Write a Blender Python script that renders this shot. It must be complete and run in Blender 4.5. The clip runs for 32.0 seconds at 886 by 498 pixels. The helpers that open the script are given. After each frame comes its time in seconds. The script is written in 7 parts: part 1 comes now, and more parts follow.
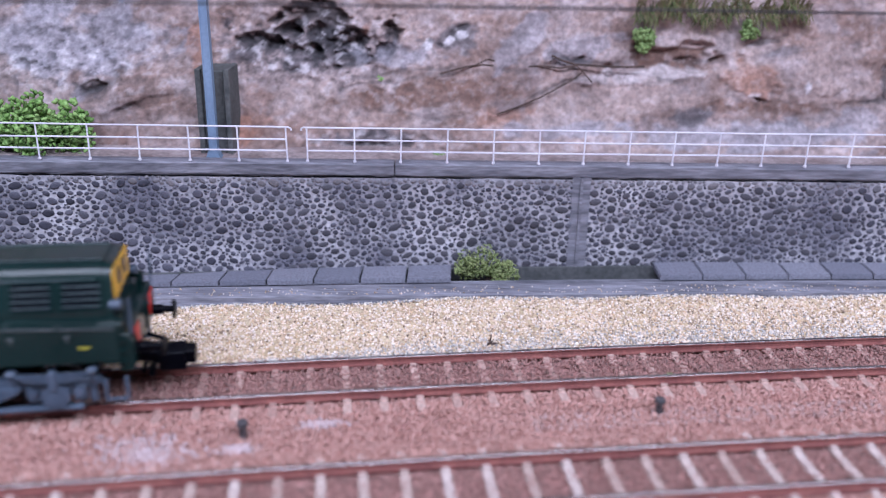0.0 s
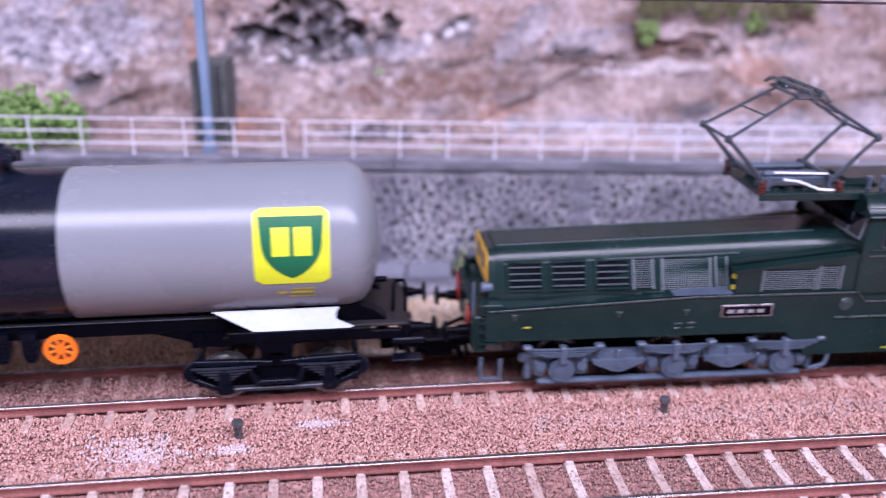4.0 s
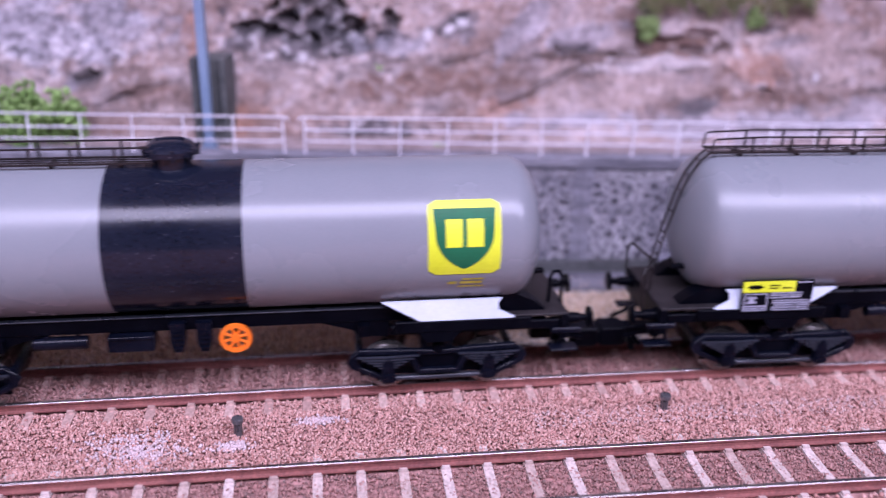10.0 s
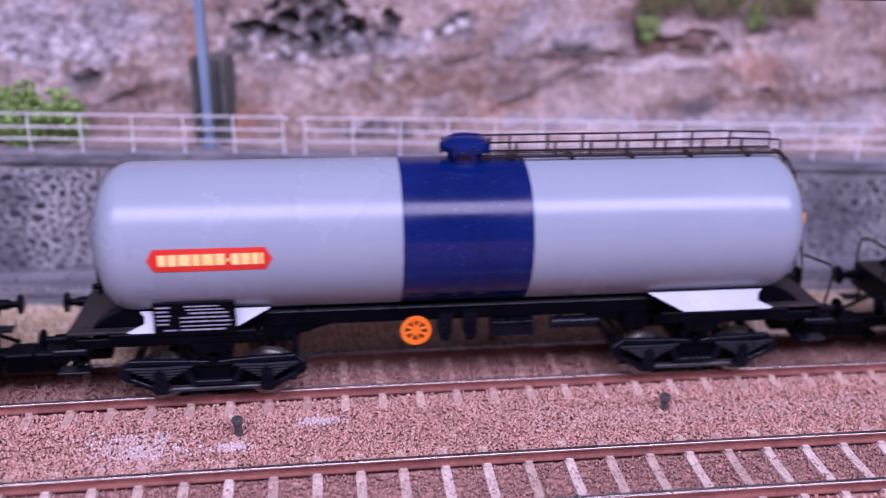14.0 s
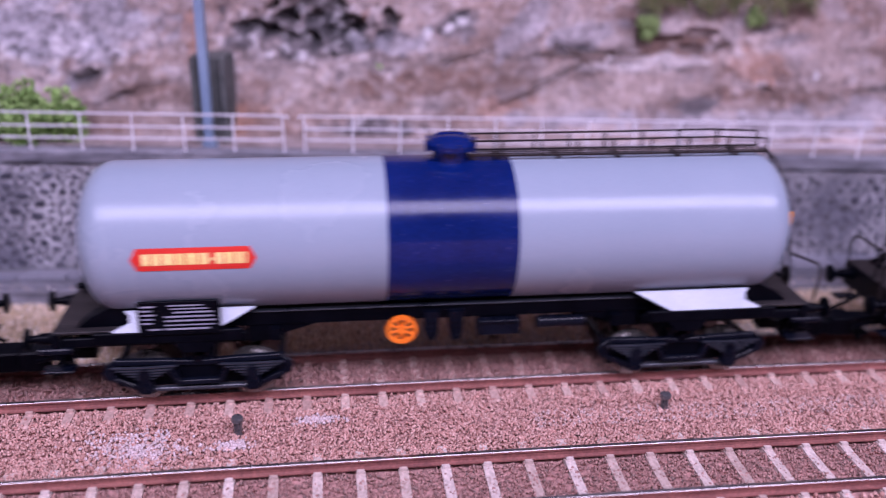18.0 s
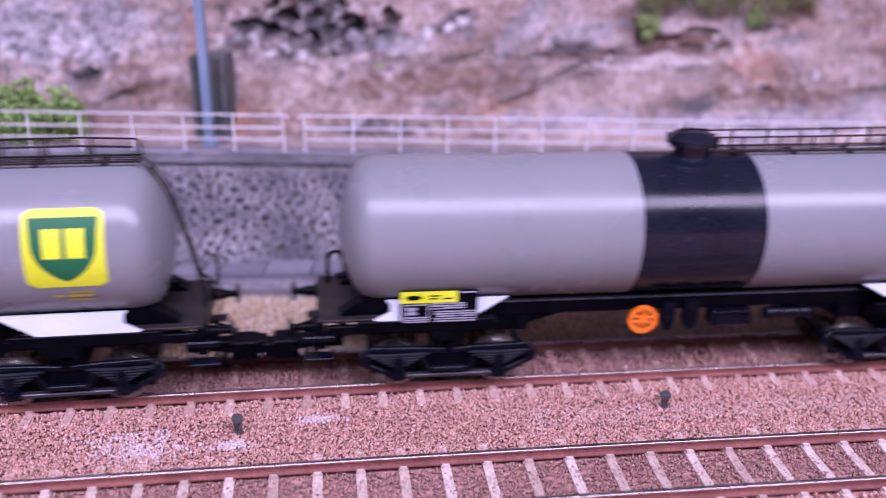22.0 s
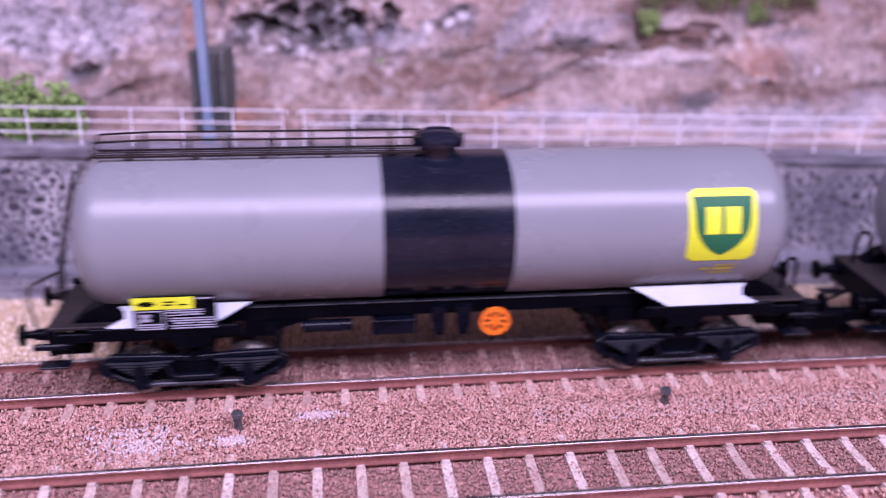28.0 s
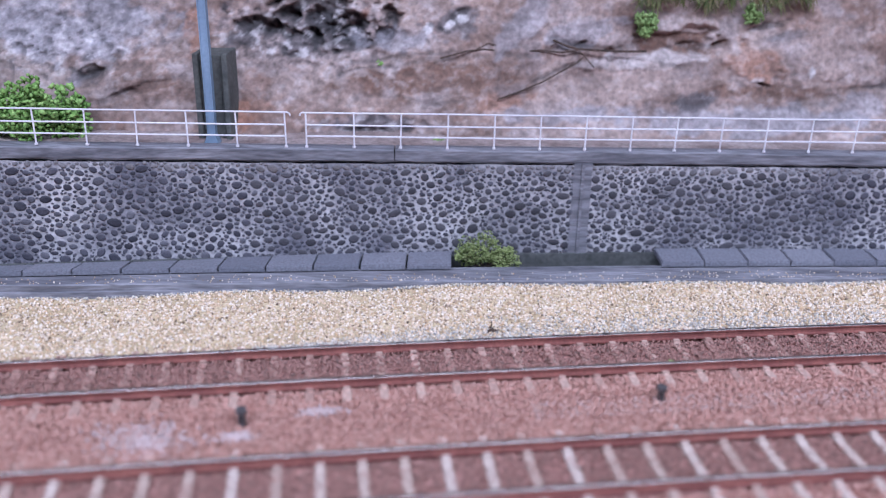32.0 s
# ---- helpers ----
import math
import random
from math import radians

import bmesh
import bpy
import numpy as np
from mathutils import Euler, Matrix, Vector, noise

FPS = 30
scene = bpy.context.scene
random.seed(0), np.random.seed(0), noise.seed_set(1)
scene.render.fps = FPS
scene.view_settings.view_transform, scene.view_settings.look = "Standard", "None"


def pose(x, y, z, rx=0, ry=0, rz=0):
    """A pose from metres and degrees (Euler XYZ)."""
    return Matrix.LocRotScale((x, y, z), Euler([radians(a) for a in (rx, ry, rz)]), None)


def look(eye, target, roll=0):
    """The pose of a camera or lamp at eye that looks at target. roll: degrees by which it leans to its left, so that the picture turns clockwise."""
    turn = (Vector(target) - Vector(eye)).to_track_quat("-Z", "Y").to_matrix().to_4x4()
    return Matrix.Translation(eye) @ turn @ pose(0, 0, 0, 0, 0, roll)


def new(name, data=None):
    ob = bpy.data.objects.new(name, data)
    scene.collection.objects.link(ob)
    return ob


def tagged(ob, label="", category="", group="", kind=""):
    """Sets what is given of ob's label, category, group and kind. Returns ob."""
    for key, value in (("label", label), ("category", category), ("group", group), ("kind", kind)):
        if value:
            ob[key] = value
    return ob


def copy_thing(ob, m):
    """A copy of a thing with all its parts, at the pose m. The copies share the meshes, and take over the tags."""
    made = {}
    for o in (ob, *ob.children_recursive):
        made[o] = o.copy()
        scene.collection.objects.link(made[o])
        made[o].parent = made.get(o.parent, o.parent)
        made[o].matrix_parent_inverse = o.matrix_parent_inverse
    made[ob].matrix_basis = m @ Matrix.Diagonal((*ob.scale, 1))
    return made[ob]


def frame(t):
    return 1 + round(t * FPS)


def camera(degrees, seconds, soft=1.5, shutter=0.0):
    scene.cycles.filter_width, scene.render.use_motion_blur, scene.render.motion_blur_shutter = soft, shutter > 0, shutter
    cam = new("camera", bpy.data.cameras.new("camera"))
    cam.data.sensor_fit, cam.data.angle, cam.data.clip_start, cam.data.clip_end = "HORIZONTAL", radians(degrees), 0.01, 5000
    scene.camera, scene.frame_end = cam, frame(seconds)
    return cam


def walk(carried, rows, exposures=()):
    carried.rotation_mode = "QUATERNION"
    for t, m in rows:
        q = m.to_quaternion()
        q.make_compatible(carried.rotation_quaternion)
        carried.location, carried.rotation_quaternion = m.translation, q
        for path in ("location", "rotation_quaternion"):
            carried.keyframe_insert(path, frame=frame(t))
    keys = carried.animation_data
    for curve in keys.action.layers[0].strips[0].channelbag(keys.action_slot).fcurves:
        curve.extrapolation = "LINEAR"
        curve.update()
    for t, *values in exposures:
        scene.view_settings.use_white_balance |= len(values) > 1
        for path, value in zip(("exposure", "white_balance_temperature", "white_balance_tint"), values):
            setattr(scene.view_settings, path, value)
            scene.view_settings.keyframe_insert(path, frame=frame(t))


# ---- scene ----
# A model railway at true size (track gauge 16.5 mm); lengths below are in millimetres unless said otherwise.
MM = 0.001
CAM_H, CAM_ROLL = 110.77, 1.151

cam = camera(53.36, 32.0, soft=1.2, shutter=0.4)


def shot(tilt, forward):
    """The camera's pose: its tilt downwards in degrees and how far it has slid along its view."""
    a = radians(tilt)
    way = Vector((0, math.cos(radians(22.14)), -math.sin(radians(22.14))))
    eye = (Vector((0, 0, CAM_H)) + way * forward) * MM
    return look(eye, eye + Vector((0, math.cos(a), -math.sin(a))), CAM_ROLL)


CAMERA_ROWS = [(0, 21.301, -1.67), (0.5, 21.306, -1.58), (1, 21.316, -1.39), (1.5, 21.436, 2.37), (2, 21.467, 2.68),
               (2.5, 21.485, 3.00), (3.5, 21.516, 3.13), (5.5, 21.636, 3.21), (7.5, 21.645, 3.32), (9.5, 21.712, 3.34),
               (10.5, 21.808, 3.5), (12.5, 21.793, 3.4), (14.5, 21.736, 3.55), (16.5, 21.842, 3.6), (18.5, 21.839, 3.63),
               (19.5, 21.917, 3.75), (20.5, 21.936, 3.8), (22.5, 21.854, 3.6), (24.5, 21.958, 3.9), (25.5, 22.038, 4.0),
               (27.5, 22.137, 4.05), (28.5, 22.154, 3.98), (29, 22.146, 3.65), (29.5, 22.097, 0.95), (30, 22.105, 0.70),
               (31, 22.193, 0.7), (31.5, 22.216, 0.64), (32, 22.184, 0.26)]
EXPOSURES = [(0, 1.27, 6340, 10), (1.0, 1.47, 6360, 11), (1.8, 1.76, 6840, 12), (3.2, 1.82, 6800, 20), (5, 1.43, 6510, 32), (9, 1.45, 6510, 36), (12, 1.37, 6580, 38), (14, 1.22, 6660, 42), (16.8, 1.31, 6690, 42), (18, 1.20, 6700, 42), (20, 1.25, 6690, 41), (22, 1.41, 6660, 45), (25, 1.43, 6660, 46), (28, 1.43, 6740, 51), (29, 1.38, 6350, 31), (29.8, 1.20, 6250, 7), (32, 1.18, 6210, 6)]
walk(cam, [(t, shot(a, d)) for t, a, d in CAMERA_ROWS], EXPOSURES)
cam.data.dof.use_dof = True
cam.data.dof.aperture_fstop = 7.1
focus_point = new("focus_point")
focus_point.empty_display_size = 0.005
tagged(focus_point, kind="structure")
cam.data.dof.focus_object = focus_point
# the autofocus: seconds and millimetres from the lens, on the wall, then on the train, then on the wall again
FOCUS_ROWS = [(0, 257), (1.0, 252), (1.4, 206), (1.8, 197), (28.6, 198), (29.0, 207), (29.25, 224), (29.6, 250), (30, 259), (32, 259)]

# ---- light: a wide row of ceiling tubes in front of the layout, in a white room ----
world = bpy.data.worlds.new("room_air")
world.use_nodes = True
world.node_tree.nodes["Background"].inputs[0].default_value = (0.8, 0.85, 1, 1)
world.node_tree.nodes["Background"].inputs[1].default_value = 0.05
scene.world = world
tube = bpy.data.lights.new("tube_light", "AREA")
tube.shape, tube.size, tube.size_y, tube.energy, tube.color = "RECTANGLE", 3.6, 0.80, 47.0, (0.90, 0.97, 1.27)
lamp = new("tube_light", tube)
lamp.matrix_world = look((0.5, -0.78, 1.365), (0.5, -0.74, 0.0))
tagged(lamp, kind="structure")

# ---- materials ----


def pbr(name, c1, c2, rough=0.6, metal=0.0, scale=250.0, grain=2500.0, grain_amount=0.25, bump=0.15, spec=0.5, coat=0.0, coords="Object", stretch=1.0, dust=0.0):
    m = bpy.data.materials.new(name)
    m.use_nodes = True
    nt = m.node_tree
    b = nt.nodes["Principled BSDF"]
    tc = nt.nodes.new("ShaderNodeTexCoord")
    n1, n2 = nt.nodes.new("ShaderNodeTexNoise"), nt.nodes.new("ShaderNodeTexNoise")
    n1.inputs["Scale"].default_value, n1.inputs["Detail"].default_value = scale, 5
    n2.inputs["Scale"].default_value, n2.inputs["Detail"].default_value = grain, 3
    mp = nt.nodes.new("ShaderNodeMapping")
    mp.inputs["Scale"].default_value = (stretch, 1, 1)
    nt.links.new(tc.outputs[coords], mp.inputs["Vector"])
    for n in (n1, n2):
        nt.links.new(mp.outputs["Vector"], n.inputs["Vector"])
    ramp = nt.nodes.new("ShaderNodeValToRGB")
    ramp.color_ramp.elements[0].position, ramp.color_ramp.elements[1].position = 0.35, 0.65
    ramp.color_ramp.elements[0].color, ramp.color_ramp.elements[1].color = (*c1, 1), (*c2, 1)
    nt.links.new(n1.outputs["Fac"], ramp.inputs[0])
    mul = nt.nodes.new("ShaderNodeMix")
    mul.data_type, mul.blend_type = "RGBA", "MULTIPLY"
    mul.inputs[0].default_value = 1.0
    r2 = nt.nodes.new("ShaderNodeMapRange")
    r2.inputs[1].default_value, r2.inputs[2].default_value = 0.3, 0.7
    r2.inputs[3].default_value, r2.inputs[4].default_value = 1 - grain_amount, 1 + grain_amount
    nt.links.new(n2.outputs["Fac"], r2.inputs[0])
    nt.links.new(ramp.outputs[0], mul.inputs[6])
    nt.links.new(r2.outputs[0], mul.inputs[7])
    nt.links.new(mul.outputs[2], b.inputs["Base Color"])
    if dust:
        n3 = nt.nodes.new("ShaderNodeTexNoise")
        n3.inputs["Scale"].default_value, n3.inputs["Detail"].default_value = 1500.0, 2
        nt.links.new(tc.outputs[coords], n3.inputs["Vector"])
        r3 = nt.nodes.new("ShaderNodeMapRange")
        r3.inputs[1].default_value, r3.inputs[2].default_value = 0.70, 0.76
        r3.inputs[3].default_value, r3.inputs[4].default_value = 0.0, dust
        nt.links.new(n3.outputs["Fac"], r3.inputs[0])
        speck = nt.nodes.new("ShaderNodeMix")
        speck.data_type = "RGBA"
        speck.inputs[7].default_value = (0.5, 0.47, 0.48, 1)
        nt.links.new(r3.outputs[0], speck.inputs[0])
        nt.links.new(mul.outputs[2], speck.inputs[6])
        nt.links.new(speck.outputs[2], b.inputs["Base Color"])
    rr = nt.nodes.new("ShaderNodeMapRange")
    rr.inputs[1].default_value, rr.inputs[2].default_value = 0.3, 0.7
    rr.inputs[3].default_value, rr.inputs[4].default_value = max(0.02, rough - 0.06), min(1, rough + 0.06)
    nt.links.new(n1.outputs["Fac"], rr.inputs[0])
    nt.links.new(rr.outputs[0], b.inputs["Roughness"])
    b.inputs["Metallic"].default_value = metal
    b.inputs["Specular IOR Level"].default_value = spec
    b.inputs["Coat Weight"].default_value = coat
    if bump:
        bp = nt.nodes.new("ShaderNodeBump")
        bp.inputs["Strength"].default_value, bp.inputs["Distance"].default_value = bump, 0.0004
        nt.links.new(n2.outputs["Fac"], bp.inputs["Height"])
        nt.links.new(bp.outputs["Normal"], b.inputs["Normal"])
    return m


def by_random(name, colours, rough=0.85, source="island", grain=3000.0, bump=0.2):
    """A material whose colour differs from piece to piece."""
    m = pbr(name, (0.5, 0.5, 0.5), (0.5, 0.5, 0.5), rough, grain=grain, bump=bump)
    nt = m.node_tree
    if source == "island":
        g = nt.nodes.new("ShaderNodeNewGeometry")
        out = g.outputs["Random Per Island"]
    else:
        g = nt.nodes.new("ShaderNodeObjectInfo")
        out = g.outputs["Random"]
    ramp = nt.nodes.new("ShaderNodeValToRGB")
    els = ramp.color_ramp.elements
    while len(els) < len(colours):
        els.new(0.5)
    for i, c in enumerate(colours):
        els[i].position = i / max(1, len(colours) - 1)
        els[i].color = (*c, 1)
    nt.links.new(out, ramp.inputs[0])
    mix = [n for n in nt.nodes if n.bl_idname == "ShaderNodeMix"][0]
    nt.links.new(ramp.outputs[0], mix.inputs[6])
    return m


M_BALLAST_BED = pbr("ballast_bed", (0.36, 0.18, 0.16), (0.48, 0.265, 0.24), 0.9, scale=120, grain=900, grain_amount=0.4, bump=0.5)
M_BALLAST = by_random("ballast_stone", [(0.36, 0.168, 0.138), (0.47, 0.245, 0.205), (0.54, 0.305, 0.262), (0.62, 0.385, 0.335), (0.42, 0.214, 0.176)])
M_FOUR_FOOT = by_random("fine_ballast", [(0.24, 0.12, 0.105), (0.36, 0.19, 0.165), (0.44, 0.245, 0.215), (0.30, 0.16, 0.14), (0.2, 0.13, 0.115)])
M_SAND_BED = pbr("sand_bed", (0.5, 0.39, 0.25), (0.6, 0.48, 0.33), 0.9, scale=60, grain=1500, grain_amount=0.3, bump=0.4)
M_SAND = by_random("sand_grain", [(0.16, 0.113, 0.080), (0.60, 0.446, 0.305), (0.74, 0.573, 0.428), (0.86, 0.735, 0.615), (0.68, 0.568, 0.487), (0.92, 0.843, 0.781), (0.64, 0.441, 0.268), (0.36, 0.274, 0.214)])
M_GRIT = by_random("grey_grit", [(0.30, 0.29, 0.29), (0.48, 0.45, 0.43), (0.6, 0.56, 0.53), (0.7, 0.66, 0.62), (0.2, 0.19, 0.19), (0.55, 0.46, 0.34)])
M_CHALK_PINK = by_random("scuffed_stone", [(0.5, 0.36, 0.34), (0.6, 0.45, 0.43), (0.44, 0.28, 0.26)])
M_CHALK = by_random("chalk_stone", [(0.5, 0.39, 0.39), (0.6, 0.49, 0.51), (0.48, 0.34, 0.32), (0.55, 0.44, 0.45)])
M_RAIL = pbr("rusty_rail", (0.17, 0.055, 0.05), (0.25, 0.09, 0.075), 0.7, scale=150, grain=1500, grain_amount=0.25)
M_STEEL = pbr("rail_steel", (0.17, 0.155, 0.155), (0.27, 0.245, 0.24), 0.28, metal=0.85, scale=120, grain=900, grain_amount=0.12, bump=0.05)
M_RAIL_EDGE = pbr("rail_edge", (0.10, 0.07, 0.07), (0.16, 0.12, 0.12), 0.55, scale=150, grain=1500, grain_amount=0.25)
M_SLEEPER = by_random("concrete_sleeper", [(0.40, 0.29, 0.255), (0.49, 0.385, 0.345), (0.55, 0.46, 0.43), (0.45, 0.34, 0.30)], source="object", grain=1200)
M_SLEEPER_FAR = by_random("dusty_sleeper", [(0.36, 0.22, 0.19), (0.44, 0.29, 0.25), (0.52, 0.37, 0.32), (0.42, 0.265, 0.23)], source="object", grain=1200)
M_MORTAR = pbr("wall_mortar", (0.14, 0.138, 0.172), (0.46, 0.447, 0.480), 0.85, scale=45, grain=700, grain_amount=0.3, bump=0.4)
M_PEBBLE = by_random("wall_stone", [(0.030, 0.030, 0.044), (0.048, 0.048, 0.068), (0.085, 0.084, 0.11), (0.042, 0.042, 0.06), (0.12, 0.118, 0.145)], rough=0.7)
M_CONCRETE = pbr("grey_concrete", (0.115, 0.115, 0.14), (0.235, 0.233, 0.27), 0.8, scale=260, grain=1300, grain_amount=0.35, bump=0.5, stretch=0.12)
M_SLAB = by_random("slab_concrete", [(0.15, 0.155, 0.195), (0.185, 0.188, 0.23), (0.215, 0.217, 0.26)], rough=0.85, source="object", grain=1500, bump=0.4)
M_PIER = pbr("dark_pier", (0.06, 0.066, 0.066), (0.11, 0.116, 0.115), 0.8, scale=120, grain=800)
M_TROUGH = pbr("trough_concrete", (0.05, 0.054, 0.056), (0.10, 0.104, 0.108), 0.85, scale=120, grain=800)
M_FENCE = pbr("white_fence", (0.62, 0.60, 0.68), (0.75, 0.74, 0.80), 0.45, scale=100, grain=1500, grain_amount=0.1)
M_MAST = pbr("blue_grey_mast", (0.17, 0.25, 0.36), (0.22, 0.31, 0.43), 0.5, scale=60, grain=1200, grain_amount=0.08)
M_WIRE = pbr("catenary_wire", (0.02, 0.02, 0.025), (0.05, 0.05, 0.055), 0.5, metal=0.3)
M_LEAF = by_random("foliage", [(0.11, 0.22, 0.05), (0.19, 0.34, 0.09), (0.30, 0.47, 0.16), (0.15, 0.28, 0.07)])
M_LEAF_LIGHT = by_random("light_foliage", [(0.11, 0.18, 0.055), (0.18, 0.28, 0.09), (0.26, 0.37, 0.14), (0.14, 0.21, 0.07)])
M_LEAF_OLIVE = by_random("olive_foliage", [(0.12, 0.17, 0.05), (0.22, 0.28, 0.10), (0.33, 0.38, 0.17), (0.17, 0.21, 0.07)])
M_GRASS = by_random("grass", [(0.04, 0.055, 0.018), (0.09, 0.12, 0.035), (0.15, 0.14, 0.06), (0.10, 0.08, 0.045), (0.18, 0.14, 0.08)])
M_TWIG = pbr("twig", (0.03, 0.02, 0.016), (0.08, 0.05, 0.04), 0.85)
M_PEG = pbr("steel_peg", (0.12, 0.12, 0.13), (0.22, 0.22, 0.235), 0.3, metal=0.7, scale=500)
M_BLACK = pbr("black_plastic", (0.0007, 0.0011, 0.0027), (0.0016, 0.0022, 0.0048), 0.36, scale=150, grain=2500, grain_amount=0.3, bump=0.12, spec=0.06, dust=0.03)
M_SPRING = pbr("spring_steel", (0.016, 0.02, 0.029), (0.026, 0.031, 0.042), 0.3, scale=150, grain=2500, grain_amount=0.2, bump=0.05)
M_BOGIE = pbr("bogie_black", (0.0015, 0.0024, 0.0062), (0.0030, 0.0045, 0.0105), 0.28, scale=150, grain=2500, grain_amount=0.3, bump=0.1, spec=0.17, dust=0.06)
M_DECK = pbr("grating_black", (0.014, 0.012, 0.0135), (0.030, 0.026, 0.027), 0.55, scale=150, grain=1500, grain_amount=0.6, bump=1.0, spec=0.3)
M_BROWN = pbr("dark_brown_plastic", (0.009, 0.0075, 0.008), (0.016, 0.013, 0.0135), 0.42, scale=150, spec=0.35)
M_WHEEL = pbr("wheel_steel", (0.22, 0.21, 0.205), (0.38, 0.365, 0.355), 0.27, metal=0.85, scale=200)
M_TANK_GREY = pbr("tank_grey", (0.19, 0.210, 0.232), (0.204, 0.225, 0.247), 0.28, scale=30, grain=2500, grain_amount=0.03, bump=0.02, spec=0.4)
M_TANK_PALE = pbr("tank_pale", (0.232, 0.290, 0.368), (0.246, 0.304, 0.384), 0.25, scale=30, grain=2500, grain_amount=0.03, bump=0.02, spec=0.34)
M_TANK_MID = pbr("tank_silver_grey", (0.176, 0.226, 0.268), (0.188, 0.239, 0.282), 0.26, scale=30, grain=2500, grain_amount=0.03, bump=0.02, spec=0.34)
M_BAND_DARK = pbr("band_dark", (0.005, 0.0074, 0.0152), (0.0078, 0.0107, 0.021), 0.20, scale=60, grain=1500, grain_amount=0.3, bump=0.04, spec=0.32, dust=0.14)
M_BAND_BLACK = pbr("band_black", (0.0014, 0.0021, 0.0052), (0.0026, 0.0036, 0.0082), 0.19, scale=60, grain=1500, grain_amount=0.2, bump=0.03, spec=0.26, dust=0.12)
M_BAND_BLUE = pbr("band_blue", (0.0008, 0.0085, 0.074), (0.0016, 0.0125, 0.102), 0.19, scale=60, grain=1500, grain_amount=0.2, bump=0.03, spec=0.3, dust=0.12)
M_WHITE = pbr("white_paint", (0.47, 0.54, 0.63), (0.53, 0.60, 0.69), 0.5, scale=80, grain=1500, grain_amount=0.05, bump=0.03)
M_OLIVE_MARK = pbr("dull_yellow_mark", (0.40, 0.37, 0.03), (0.48, 0.44, 0.05), 0.5, bump=0)
M_INK = pbr("board_ink", (0.30, 0.32, 0.40), (0.38, 0.40, 0.48), 0.5, bump=0)
M_INK_DIM = pbr("worn_board_ink", (0.17, 0.18, 0.235), (0.30, 0.31, 0.38), 0.5, scale=900, bump=0)
M_YELLOW = pbr("yellow_paint", (0.60, 0.69, 0.02), (0.67, 0.76, 0.035), 0.45, scale=80, grain=1500, grain_amount=0.05, bump=0)
M_GREEN = pbr("green_paint", (0.0006, 0.100, 0.042), (0.001, 0.130, 0.056), 0.5, scale=80, grain=1500, grain_amount=0.05, bump=0, spec=0.3)
M_ORANGE = pbr("orange_paint", (0.85, 0.16, 0.01), (0.92, 0.21, 0.015), 0.45, scale=100, grain=1500, grain_amount=0.06, bump=0.05)
M_RED = pbr("red_paint", (0.62, 0.025, 0.015), (0.7, 0.035, 0.02), 0.45, scale=80, grain=1500, grain_amount=0.05, bump=0)
M_AMBER = pbr("amber_paint", (0.8, 0.25, 0.012), (0.86, 0.3, 0.02), 0.45, scale=80, grain=1500, grain_amount=0.05, bump=0)
M_PANEL_WHITE = pbr("panel_white", (0.40, 0.45, 0.53), (0.44, 0.49, 0.57), 0.4, scale=80, grain=1500, grain_amount=0.04, bump=0)
M_BLUE = pbr("blue_paint", (0.004, 0.008, 0.24), (0.007, 0.014, 0.30), 0.45, scale=80, grain=1500, grain_amount=0.05, bump=0)
M_CREAM = pbr("cream_lettering", (0.8, 0.6, 0.2), (0.86, 0.68, 0.28), 0.5, bump=0)
M_LOCO = pbr("loco_green", (0.0045, 0.0170, 0.0162), (0.0070, 0.0228, 0.0215), 0.23, scale=60, grain=2000, grain_amount=0.15, bump=0.04, spec=0.32, dust=0.06)
M_LOCO_GREY = pbr("bogie_blue_grey", (0.050, 0.072, 0.104), (0.076, 0.104, 0.146), 0.42, scale=150, grain=1800, grain_amount=0.2, bump=0.1)
M_GLASS_DARK = pbr("cab_glass", (0.0035, 0.004, 0.0055), (0.013, 0.0145, 0.02), 0.12, scale=420, grain=900, bump=0, spec=0.5)
M_COPPER = pbr("busbar", (0.68, 0.76, 0.80), (0.76, 0.84, 0.88), 0.25, metal=0.25, bump=0)
M_PANTO = pbr("pantograph_paint", (0.028, 0.042, 0.055), (0.045, 0.062, 0.078), 0.38, scale=150, grain=1800, grain_amount=0.2, bump=0.08)
M_INSUL = pbr("red_insulator", (0.07, 0.016, 0.012), (0.11, 0.025, 0.018), 0.3, bump=0)
M_CHROME = pbr("bright_metal", (0.35, 0.35, 0.37), (0.45, 0.45, 0.47), 0.3, metal=0.9, bump=0)
M_PAINTED_WALL = pbr("room_wall", (0.13, 0.128, 0.125), (0.16, 0.158, 0.155), 0.85, scale=3, grain=60, grain_amount=0.04)
M_CEILING = pbr("room_ceiling", (0.52, 0.52, 0.52), (0.58, 0.58, 0.58), 0.9, scale=3, grain=60, grain_amount=0.03)
M_FLOOR = pbr("room_floor", (0.22, 0.19, 0.16), (0.3, 0.26, 0.22), 0.6, scale=6, grain=80, grain_amount=0.15)
M_WOOD = pbr("layout_timber", (0.3, 0.2, 0.11), (0.4, 0.28, 0.16), 0.7, scale=25, grain=200, grain_amount=0.2)

# ---- mesh helpers (millimetres) ----


def finish(bm, name, mats, smooth=False):
    me = bpy.data.meshes.new(name)
    bmesh.ops.scale(bm, vec=(MM, MM, MM), verts=bm.verts)
    bm.normal_update()
    bm.to_mesh(me)
    bm.free()
    for m in mats if isinstance(mats, (list, tuple)) else [mats]:
        me.materials.append(m)
    if smooth:
        me.polygons.foreach_set("use_smooth", [True] * len(me.polygons))
        me.set_sharp_from_angle(angle=radians(40))
    return me


